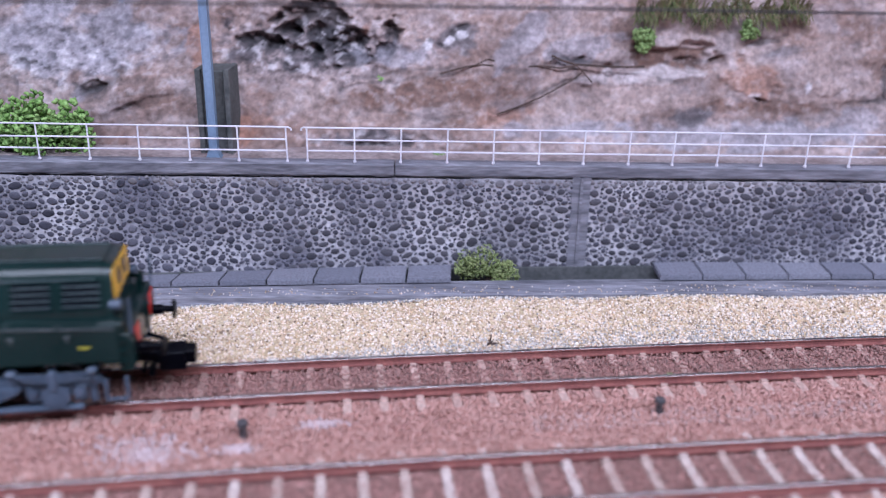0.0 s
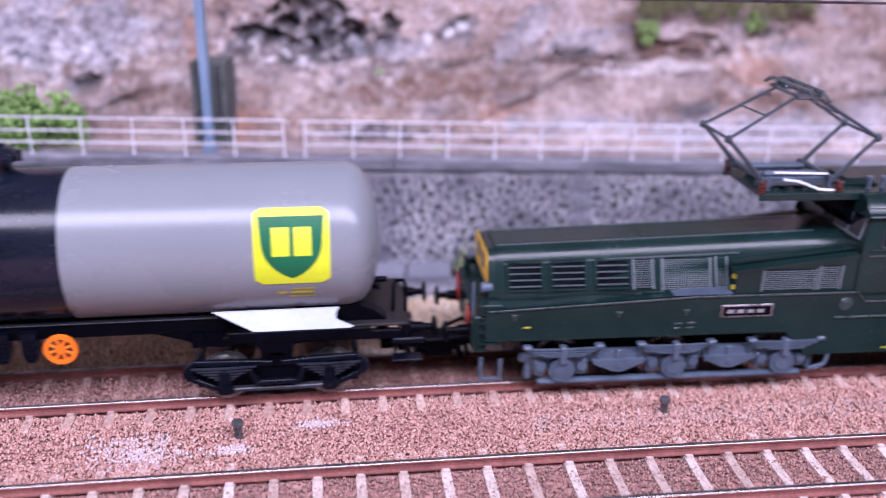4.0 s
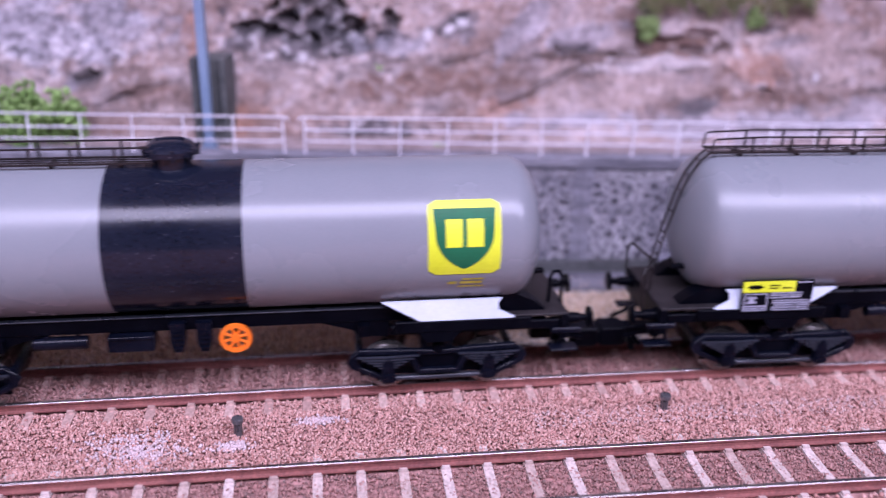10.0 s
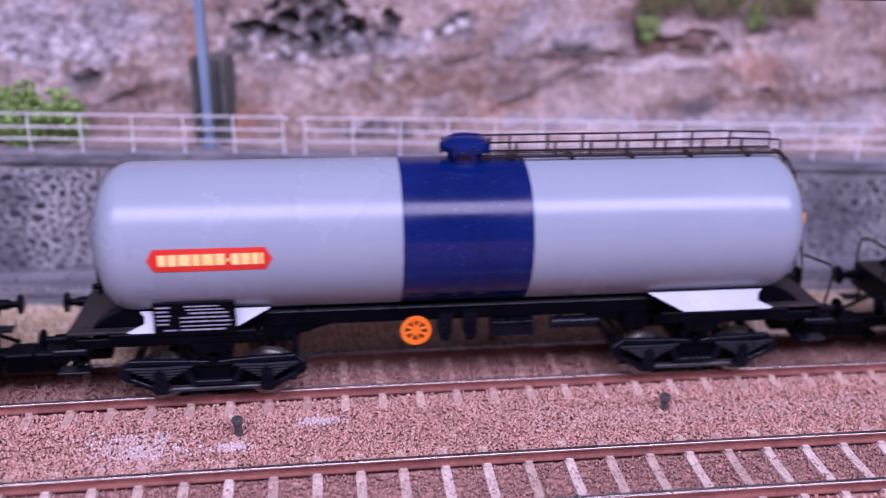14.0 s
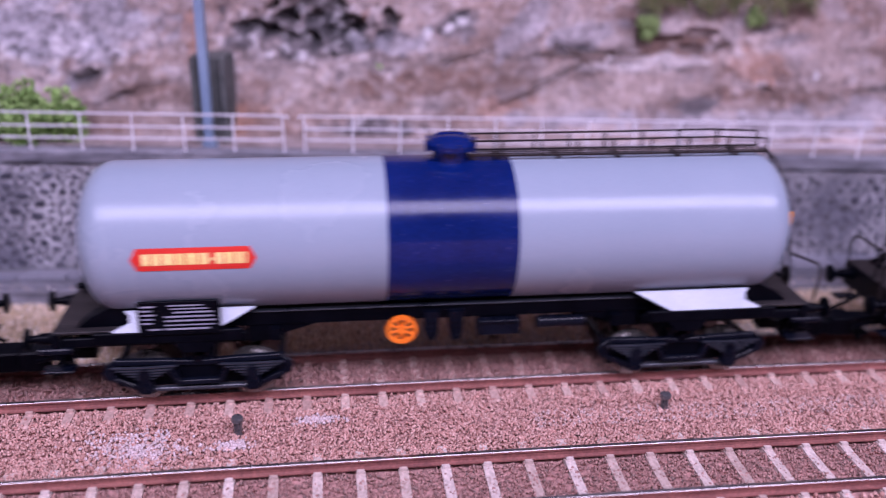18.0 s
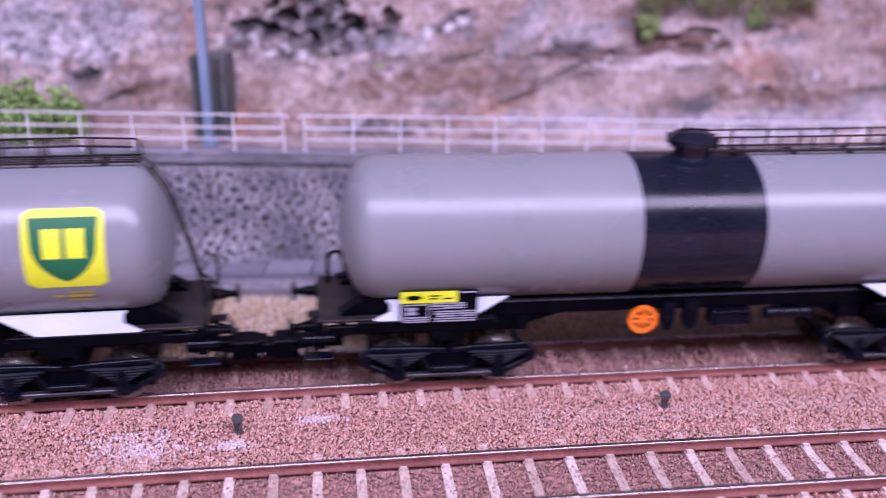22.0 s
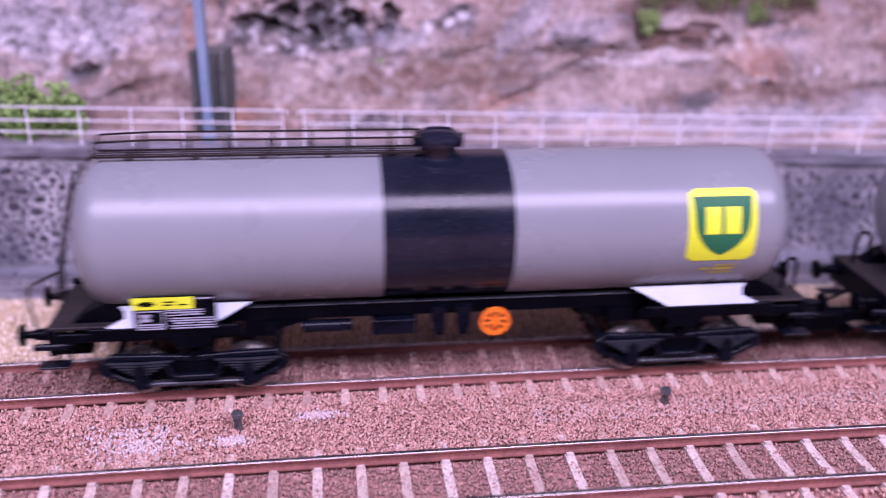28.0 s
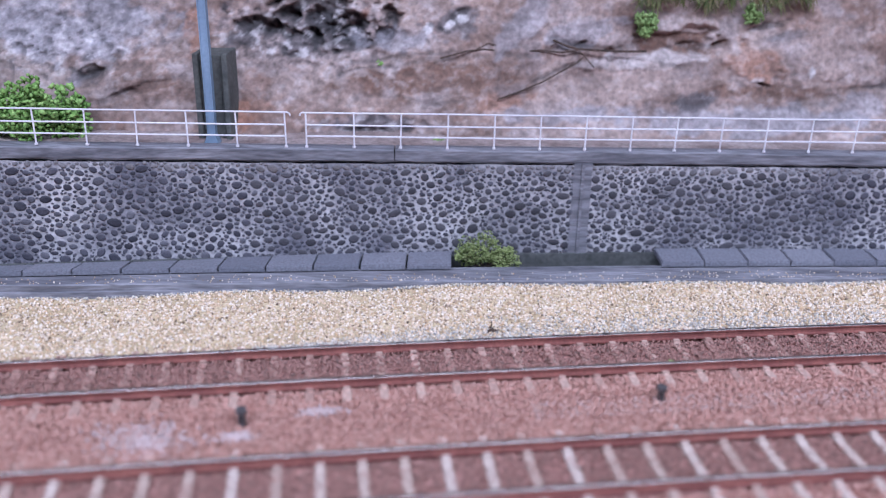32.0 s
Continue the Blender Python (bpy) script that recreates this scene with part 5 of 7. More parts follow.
    for (xa, za), (xb, zb) in zip(path[:-1], path[1:]):
        m = max(1, int(math.hypot(xb - xa, zb - za) / 2.8))
        for k in range(m):
            t = k / m
            rod(bm, (xa + (xb - xa) * t, -2.7, za + (zb - za) * t), (xa + (xb - xa) * t, 0.4, za + (zb - za) * t), 0.22, 5)
    part("ladder", bm, M_BROWN, w)
    bm = bmesh.new()
    wire(bm, [(sx * -87.0, 0.4, 27.0), (sx * -88.9, 8.2, 27.9), (sx * -89.5, 9.4, 27.3), (sx * -89.9, 9.8, 25.6), (sx * -89.4, 9.8, 18.2)], 0.33, 6)
    wire(bm, [(sx * -87.0, -2.7, 28.2), (sx * -91.0, -8.2, 27.7), (sx * -91.7, -8.8, 26.6), (sx * -91.9, -8.9, 24.5), (sx * -90.8, -9.0, 16.0)], 0.33, 6)
    part("ladder_hoop", bm, M_BROWN, w)
    # hoop handrail on the other end
    bm = bmesh.new()
    if sx < 0:
        wire(bm, [(sx * 81.2, 8, 19), (sx * 81.3, 8, 26), (sx * 82.2, 8, 27.5), (sx * 83.4, 8, 27.9), (sx * 84.6, 8, 27.5), (sx * 85.3, 8, 26), (sx * 85.4, 8, 19)], 0.5, 6)
    else:
        wire(bm, [(sx * 84.6, -6.5, 19), (sx * 84.8, -6.5, 26), (sx * 85.5, -6.5, 27.2), (sx * 87.0, -6.5, 27.2), (sx * 87.6, -6.5, 26), (sx * 87.7, -6.5, 18)], 0.45, 6)
    part("hand_hoop", bm, M_BLACK, w)
    for e in (-1, 1):
        bm = bmesh.new()
        lathe(bm, sorted([(e * 79.6, 0.8), (e * 83.4, 0.7)]), -4.5, 26.8, 10)
        part("end_valve", bm, M_BLACK, w, smooth=True)
    # frame
    bm = bmesh.new()
    box(bm, -86.6, 86.6, -4.5, 4.5, 15.4, 18.6, 0.4)
    for s in (-1, 1):
        box(bm, -62, 62, *sorted((s * 8.2, s * 9.6)), 17.6, 21.0, 0.2)
        box(bm, -86, -46, *sorted((s * 11.4, s * 12.8)), 15.4, 17.6, 0.2)
        box(bm, 46, 86, *sorted((s * 11.4, s * 12.8)), 15.4, 17.6, 0.2)
    for x in (-82, -62, -40, 40, 62, 82):
        box(bm, x - 1.2, x + 1.2, -11.5, 11.5, 14.6, 17.4)
    part("underframe", bm, M_BLACK, w)
    for s in (-1, 1):
        # flange in paler steel than the frame: its edge highlight put into the colour
        bm = bmesh.new()
        box(bm, -44.5, 44.5, *sorted((s * 8.4, s * 10.0)), 21.0, 21.3, 0.08)
        part("frame_flange", bm, M_SPRING, w)
        for e in (-1, 1):
            bm = bmesh.new()
            prism(bm, [(e * 30, 17.7), (e * 46, 17.7), (e * 46, 13.4), (e * 40.5, 13.8), (e * 37, 15.6)], "y", *sorted((s * 8.3, s * 9.3)))
            part("gusset", bm, M_BLACK, w)
            # footstep under the buffer beam
            bm = bmesh.new()
            box(bm, *sorted((e * 84.2, e * 91.0)), *sorted((s * 9.4, s * 13.0)), 9.2, 9.7, 0.12)
            box(bm, *sorted((e * 84.6, e * 85.2)), *sorted((s * 9.4, s * 10.0)), 9.6, 13.2)
            box(bm, *sorted((e * 87.2, e * 87.8)), *sorted((s * 9.4, s * 10.0)), 9.6, 13.2)
            part("footstep", bm, M_BOGIE, w)
            bm = bmesh.new()
            box(bm, *sorted((e * 84.0, e * 91.2)), *sorted((s * 12.4, s * 13.6)), 14.2, 15.6, 0.3)
            part("step_bracket", bm, M_BOGIE, w)
    for e in (-1, 1):
        bm = bmesh.new()
        box(bm, *sorted((e * 66, e * 87.9)), -13.0, 13.0, 18.7, 19.4, 0.15)
        part("end_platform", bm, M_DECK, w, "dark ridged end platform")
        bm = bmesh.new()
        for s in (-1, 1):
            prism(bm, [(e * 62, 19.3), (e * 83, 19.3), (e * 80, 21.8), (e * 76, 23.6), (e * 62, 23.6)], "y", *sorted((s * 6.5, s * 10.8)))
        part("saddle", bm, M_BLACK, w)
        bm = bmesh.new()
        box(bm, *sorted((e * 86.2, e * 88.1)), -13.2, 13.2, 12.6, 19.2, 0.3)
        part("headstock", bm, M_BLACK, w)
        for s in (-1, 1):
            bm = bmesh.new()
            prism(bm, [(e * 44.0, 23.5), (e * 72.0, 23.5), (e * 71.2, 22.6), (e * 71.2, 20.9), (e * 75.0, 19.2), (e * 73.8, 18.9), (e * 53.4, 18.7)], "y", *sorted((s * 11.7, s * 12.3)))
            for v in bm.verts:
                v.co.y += s * (25.0 - v.co.z) * 0.3 - s * 0.6
            part("saddle_plate", bm, M_WHITE, w, "white painted saddle side plate")
        buffer_pair(e * 88.0, e, w, 16.6)
        if tail and e < 0:
            tail_hook(e * 88.0, e, w)
        else:
            coupler(e * 88.0, e, w)
        wagon_bogie(e * 57.4, w)
    for s in (-1, 1):
        for e in (-1, 1):
            bm = bmesh.new()
            box(bm, *sorted((e * 47, e * 79)), *sorted((s * 12.6, s * 13.8)), 16.2, 19.0, 0.2)
            prism(bm, [(e * 57.4 - 5, 16.4), (e * 57.4 + 5, 16.4), (e * 57.4 + 3, 13.6), (e * 57.4 - 3, 13.6)], "y", *sorted((s * 12.6, s * 13.6)))
            part("step_board", bm, M_BLACK, w)
    # brake gear
    for s in (-1, 1):
        wx = sx * 11.3
        bm = bmesh.new()
        y = s * 13.2
        lathe(bm, sorted([(y - 0.35, 2.55), (y - 0.35, 3.55), (y + 0.35, 3.55), (y + 0.35, 2.55), (y - 0.35, 2.55)], key=lambda a: 0) , wx, 16.9, 28, "y", cap=False)
        rim = part("brake_wheel", bm, M_ORANGE, w, "bright orange spoked brake wheel", smooth=True)
        bm = bmesh.new()
        rod(bm, (wx, y - 0.4, 16.9), (wx, y + 0.4, 16.9), 1.1, 12)
        part("hub", bm, M_ORANGE, rim, smooth=True)
        for k in range(8):
            a = k * math.pi / 4 + 0.3
            bm = bmesh.new()
            rod(bm, (wx + 0.9 * math.cos(a), y, 16.9 + 0.9 * math.sin(a)), (wx + 2.75 * math.cos(a), y, 16.9 + 2.75 * math.sin(a)), 0.36, 6)
            part("spoke", bm, M_ORANGE, rim, smooth=True)
        bm = bmesh.new()
        rod(bm, (wx, s * 9.6, 16.9), (wx, s * 13.0, 16.9), 0.6, 8)
        part("spindle", bm, M_BLACK, w)
    bm = bmesh.new()
    rod(bm, (sx * -33, -8.6, 15.2), (sx * -21.5, -8.6, 15.2), 1.5, 14)
    for x in (-30.5, -24):
        box(bm, *sorted((sx * x, sx * (x + 0.8))), -9.4, -8.3, 15.8, 17.3)
        box(bm, *sorted((sx * x, sx * (x + 0.8))), 8.3, 9.4, 15.8, 17.3)
    rod(bm, (sx * -33, 8.6, 15.2), (sx * -21.5, 8.6, 15.2), 1.5, 14)
    part("air_reservoir", bm, M_BOGIE, w, smooth=True)
    bm = bmesh.new()
    box(bm, *sorted((sx * -17, sx * -6.8)), -11.2, -7.0, 13.3, 17.2, 0.3)
    box(bm, *sorted((sx * -16.5, sx * -7.3)), -11.6, -7.0, 16.6, 17.3, 0.1)
    part("brake_box", bm, M_BOGIE, w)
    for x in (-1.6, 4.2):
        bm = bmesh.new()
        prism(bm, [(sx * x - 1.7, 20), (sx * x + 1.7, 20), (sx * x + 1.6, 15.0), (sx * x + 0.9, 12.9), (sx * x - 0.9, 12.9), (sx * x - 1.6, 15.0)], "y", -11.4, -8.4)
        for z in (14.0, 15.2, 16.4, 17.6):
            box(bm, sx * x - 1.2, sx * x + 1.2, -11.7, -11.3, z - 0.25, z + 0.25)
        part("valve_lever", bm, M_BOGIE, w)
    bm = bmesh.new()
    rod(bm, (-40, 4, 14.0), (40, 4, 14.0), 0.5, 6)
    part("brake_rod", bm, M_BLACK, w)
    # data board on the near side
    bm = bmesh.new()
    box(bm, -69.0, -51.4, -14.3, -13.7, 19.0, 27.0, 0.1)
    board = part("data_board", bm, M_BLACK, w, "black data board with small white lettering")
    if style == "badge":
        bm = bmesh.new()
        box(bm, -69.0, -56.0, -14.5, -14.32, 24.2, 27.0)
        part("yellow_strip", bm, M_YELLOW, board, "yellow strip with small dark marks")
        bars([(-67.9, -64.1, 25.35, 25.75), (-67.3, -64.7, 25.00, 25.30), (-67.3, -64.7, 25.80, 26.10), (-62.4, -60.4, 25.10, 25.40), (-59.4, -57.1, 25.10, 25.40), (-62.4, -59.9, 25.80, 26.10)], -14.5, board, mat=M_BLACK)
        bars([(-68.4, -62.5, 23.55, 23.8), (-68.4, -68.1, 19.3, 23.55), (-62.8, -62.5, 19.3, 23.55), (-68.4, -62.5, 19.3, 19.55), (-67.6, -65.3, 22.4, 23.0), (-67.6, -65.3, 21.2, 21.8), (-67.0, -65.9, 21.8, 22.4), (-68.1, -62.8, 20.35, 20.65), (-68.1, -62.8, 19.8, 20.05)], -14.3, board, mat=M_INK)
        bars([(-61.9, -54.1, 23.75, 24.0), (-61.9, -54.1, 23.15, 23.45), (-59.0, -54.3, 22.6, 22.9), (-61.9, -58.4, 22.5, 22.7), (-61.2, -51.8, 21.75, 22.0), (-61.2, -51.8, 21.15, 21.45), (-60.6, -56.0, 20.55, 20.85), (-55.2, -51.8, 20.55, 20.85), (-61.2, -51.8, 19.95, 20.2), (-61.2, -51.8, 19.35, 19.6), (-55.5, -51.9, 26.4, 26.7)], -14.3, board, mat=M_INK)
    else:
        bars([(-68.3, -65.3, 25.70, 26.10), (-68.3, -65.9, 24.70, 25.10), (-68.3, -65.3, 23.70, 24.10), (-68.3, -65.7, 22.70, 23.10), (-68.3, -65.9, 21.70, 22.10), (-66.9, -64.1, 20.20, 20.60), (-62.3, -54.9, 25.90, 26.20), (-61.9, -53.9, 25.10, 25.40), (-61.3, -52.9, 24.20, 24.60), (-63.3, -52.9, 23.20, 23.60), (-63.3, -52.3, 22.20, 22.60), (-63.3, -52.5, 21.20, 21.50), (-63.3, -53.9, 20.20, 20.60)], -14.3, board, mat=M_INK_DIM)
    board.location.z -= 0.5 * MM
    # painted marks on the tank
    if style == "badge":
        badge = decal("badge_panel", rect_rows(-5.1, 12.2, 54.0, 70.2, 16, 0, 1.8), 0.10, M_YELLOW, w, "yellow square badge panel with a green shield")
        rows = []
        for i in range(15):
            t = i / 14
            half_w = 6.5 * (1 - (1 - min(1, t / 0.6)) ** 2.0) ** 0.75 if t < 0.6 else 6.5 + 0.5 * (t - 0.6) / 0.4
            rows.append((-3.6 + 13.8 * t, 62.1 - max(0.25, half_w), 62.1 + max(0.25, half_w)))
        decal("shield", rows, 0.16, M_GREEN, badge, "green shield")
        for x in (57.9, 62.6):
            decal("badge_bar", rect_rows(1.6, 7.8, x, x + 3.7, 6), 0.22, M_YELLOW, badge)
        for k, (a, b) in enumerate(((58.6, 60.6), (61.4, 66.4))):
            decal("small_mark", rect_rows(-8.2, -7.4, a, b, 2), 0.10, M_OLIVE_MARK, w)
        decal("small_mark", rect_rows(-9.4, -8.9, 61.0, 66.8, 2), 0.10, M_OLIVE_MARK, w)
        decal("small_mark", rect_rows(-6.9, -6.5, 61.8, 66.8, 2), 0.10, M_OLIVE_MARK, w)
    elif style == "blue":
        rows = [(-2.5 + 0.5 * i, -67.2, -43.9) for i in range(11)]
        rows = [(v, l - (2.5 - abs(v)) * 0.55, r + (2.5 - abs(v)) * 0.55) for v, l, r in rows]
        name_plate = decal("name_panel", [(v + 0.7, l, r) for v, l, r in rows], 0.10, M_RED, w, "red lozenge panel with cream bars")
        x = -66.2
        for k, wd in enumerate((2.0, 2.2, 2.8, 2.0, 2.8, 2.2, 1.0, 2.0, 2.2, 1.8, 0.9)):
            decal("panel_bar", rect_rows(-0.5 if wd > 1 or k == 10 else 0.3, 2.0 if wd > 1 or k == 10 else 1.0, x, x + wd - 0.35, 3), 0.17, M_CREAM, name_plate)
            x += wd + 0.02
        bm = bmesh.new()
        box(bm, *sorted((sx * -81.7, sx * -80.8)), -9.2, -6.0, 38.2, 41.4)
        part("end_panel", bm, M_AMBER, w, "small orange panel on the tank's end")
    else:
        panel = decal("badge_panel", rect_rows(-4.4, 12.1, 42.2, 64.6, 16, -0.8), 0.10, M_PANEL_WHITE, w, "white badge panel with slanted coloured stripes")
        for k, m in enumerate((M_BLUE, M_RED, M_AMBER)):
            decal("stripe", rect_rows(7.0, 11.7, 45.8 + 5.9 * k, 49.9 + 5.9 * k, 5, 0.6), 0.16, m, panel)
            decal("stripe", rect_rows(-3.0, 1.6, 43.5 + 5.95 * k, 47.4 + 5.95 * k, 5, 0.9), 0.16, m, panel)
        for k, wd in enumerate((2.6, 3.0, 2.6, 3.0, 2.4)):
            decal("badge_bar", rect_rows(2.3, 6.1, 43.1 + 3.75 * k, 43.1 + 3.75 * k + wd, 3, 0.2), 0.17, M_RED, panel)
        plate = decal("mark_plate", rect_rows(-7.5, -4.8, 63.6, 72.6, 3, 0.7), 0.10, M_BLACK, w, "small black plate with pale bars")
        for x in (64.9, 67.4, 69.9):
            decal("plate_bar", rect_rows(-6.9, -5.4, x, x + 1.6, 3, 0.4), 0.16, M_INK, plate)
        dot = decal("hazard_dot", rect_rows(-2.9, -1.1, -47.2, -44.8, 6, 0, 0.9), 0.10, M_WHITE, w)
        decal("dot_core", rect_rows(-2.5, -1.5, -46.6, -45.4, 4, 0, 0.5), 0.16, M_RED, dot)
        decal("hazard_label", rect_rows(-7.6, -6.0, -47.9, -44.1, 4), 0.10, M_AMBER, w)
    return w


def louvre(bm, x0, x1, z0, z1, y, n, depth=0.16):
    for k in range(n):
        z = z0 + (z1 - z0) * (k + 0.5) / n
        h = (z1 - z0) / n * 0.125
        prism(bm, [(y, z - h * 0.3), (y - depth, z - h), (y - depth, z - h * 0.3), (y, z + h)], "x", x0, x1)


def lean(bm):
    """Sets a fitting made for an upright wall against the hood's leaning side."""
    for v in bm.verts:
        d = (0.55 + max(0.0, v.co.z - 25.5) * 0.4675) / 1.154
        v.co.y += d if v.co.y < 0 else -d
        v.co.z -= 0.33 * d


def slope_hood(bm, e):
    """The hood's top falls gently towards its end."""
    for v in bm.verts:
        if v.co.z > 30:
            f = (abs(v.co.x) - 12) / 85
            v.co.z += 1.6 - 2.3 * f if e < 0 else 0.9 - 0.9 * f


def lean_ends(bm):
    """The cab's ends lean in above the waist."""
    for v in bm.verts:
        if v.co.z > 36.5:
            d = (v.co.z - 36.0) * 0.24
            v.co.x += d if v.co.x < 0 else -d


def pantograph(xc, raised, parent, label, y_in=5.2, y_out=7.4):
    """A diamond pantograph: its base with four lower arms, four upper arms and the cross tubes."""
    za, el, zr, zt = (50.4, 18.2, 60.2, 70.3) if raised else (50.4, 20.5, 52.4, 54.4)
    bm = bmesh.new()
    for s in (-1, 1):
        box(bm, xc - 10.2, xc + 10.2, s * y_out - 0.5, s * y_out + 0.5, za - 1.3, za - 0.3)
        for dx in (-9.4, 9.4):
            box(bm, xc + dx - 0.6, xc + dx + 0.6, *sorted((s * y_out, s * 10.2)), za - 0.7, za - 0.1)
    for e in (-1, 1):
        rod(bm, (xc + e * 8.6, -y_out - 1, za), (xc + e * 8.6, y_out + 1, za), 0.7, 8)
    pan = part("pantograph", bm, M_PANTO, parent, label)
    for s in (-1, 1):
        for e in (-1, 1):
            base, elbow = (xc + e * 8.6, s * y_out, za), (xc + e * el, s * y_out, zr)
            bm = bmesh.new()
            rod(bm, base, elbow, 0.5, 6)
            if raised:
                rod(bm, (base[0], base[1], za - 1.0), (elbow[0] - e * 2.2, elbow[1], zr - 2.4), 0.28, 5)
            ball(bm, elbow, 1.1 if raised else 0.8, 1)
            part("lower_arm", bm, M_PANTO, pan)
            bm = bmesh.new()
            rod(bm, elbow, (xc + e * 1.0, s * y_in, zt), 0.42, 6)
            part("upper_arm", bm, M_PANTO, pan)
    for e in (-1, 1):
        bm = bmesh.new()
        rod(bm, (xc + e * el, -y_out - 0.8, zr), (xc + e * el, y_out + 0.8, zr), 0.4, 6)
        part("cross_tube", bm, M_PANTO, pan)
        if raised:
            bm = bmesh.new()
            rod(bm, (xc + e * 9.5, -y_in - 1, 65.3), (xc + e * 9.8, y_in + 1, 65.0), 0.25, 5)
            part("cross_tube", bm, M_PANTO, pan)
    return pan, zt + 0.35


def loco_bogie(xc, parent):
    bm = bmesh.new()
    box(bm, xc - 36, xc + 36, -9, 9, 8.0, 13.0, 0.5)
    bogie = part("bogie", bm, M_BLACK, parent, "blue-grey six-wheeled bogie")
    for s in (-1, 1):
        y0, y1 = sorted((s * 12.0, s * 14.2))
        bm = bmesh.new()
        pts = [(-37, 9.8), (37, 9.8), (37.6, 8.4), (34, 7.6), (-34, 7.6), (-37.6, 8.4)]
        prism(bm, [(xc + u, w) for u, w in pts], "y", y0, y1)
        box(bm, xc - 33, xc + 33, *sorted((s * 13.6, s * 15.4)), 2.5, 3.7, 0.25)
        for u in (-36, 34.5):
            box(bm, xc + u, xc + u + 1.6, y0, y1, 3.6, 9.0, 0.3)
        bmesh.ops.bevel(bm, geom=bm.edges[:], offset=0.18, segments=1, affect="EDGES")
        part("side_frame", bm, M_LOCO_GREY, bogie)
        for dx in (-27.4, 0.0, 27.4):
            bm = bmesh.new()
            ya, yb = sorted((s * 12.6, s * 15.6))
            box(bm, xc + dx - 2.9, xc + dx + 2.9, ya, yb, 5.6, 9.0, 0.9)
            rod(bm, (xc + dx, s * 13.0, 6.6), (xc + dx, s * 16.0, 6.6), 3.1, 18)
            rod(bm, (xc + dx, s * 15.8, 6.6), (xc + dx, s * 16.3, 6.6), 2.0, 14)
            box(bm, xc + dx - 1.4, xc + dx + 1.4, *sorted((s * 15.6, s * 16.2)), 9.0, 9.8, 0.3)
            part("axlebox", bm, M_LOCO_GREY, bogie, smooth=True)
            for k in (-1, 1):
                bm = bmesh.new()
                rod(bm, (xc + dx + k * 5.0, s * 13.0, 7.4), (xc + dx + k * 5.0, s * 15.6, 7.4), 1.25, 12)
                box(bm, xc + dx + k * 5.0 - 1.5, xc + dx + k * 5.0 + 1.5, *sorted((s * 12.8, s * 14.8)), 4.6, 8.8, 0.4)
                part("guide", bm, M_LOCO_GREY, bogie, smooth=True)
            for k in range(4):
                h = 8.9 - 1.35 * k
                bm = bmesh.new()
                z = 12.35 - 0.62 * k
                prism(bm, [(xc + dx - h, z + 0.2), (xc + dx, z), (xc + dx + h, z + 0.2), (xc + dx + h, z + 0.52), (xc + dx, z + 0.32), (xc + dx - h, z + 0.52)], "y", *sorted((s * 16.3, s * 16.9)))
                part("spring_leaf", bm, M_LOCO_GREY, bogie)
            bm = bmesh.new()
            box(bm, xc + dx - 0.8, xc + dx + 0.8, *sorted((s * 15.0, s * 17.1)), 8.6, 13.1, 0.2)
            part("buckle", bm, M_LOCO_GREY, bogie)
            for k in (-1, 1):
                bm = bmesh.new()
                rod(bm, (xc + dx + k * 8.6, s * 15.0, 8.4), (xc + dx + k * 8.6, s * 16.0, 12.4), 0.4, 6)
                box(bm, xc + dx + k * 8.6 - 1.1, xc + dx + k * 8.6 + 1.1, *sorted((s * 15.0, s * 17.0)), 12.5, 13.5, 0.3)
                part("hanger", bm, M_LOCO_GREY, bogie)
        for dx in (-13.7, 13.7):
            bm = bmesh.new()
            prism(bm, [(xc + dx + u, w) for u, w in ((-6.2, 10.6), (6.2, 10.6), (6.2, 8.2), (-6.2, 8.2))], "y", *sorted((s * 12.8, s * 15.0)))
            prism(bm, [(xc + dx + u, w) for u, w in ((-6.4, 8.9), (6.4, 8.9), (6.2, 8.0), (1.2, 5.8), (-1.2, 5.8), (-6.2, 8.0))], "y", *sorted((s * 13.0, s * 16.1)))
            rod(bm, (xc + dx, s * 15.9, 7.6), (xc + dx, s * 16.5, 7.6), 0.7, 8)
            box(bm, xc + dx - 0.7, xc + dx + 0.7, *sorted((s * 14.6, s * 15.6)), 8.8, 11.2, 0.2)
            part("equaliser", bm, M_LOCO_GREY, bogie)
    for dx in (-27.4, 0.0, 27.4):
        wheelset(xc + dx, bogie, 6.2)


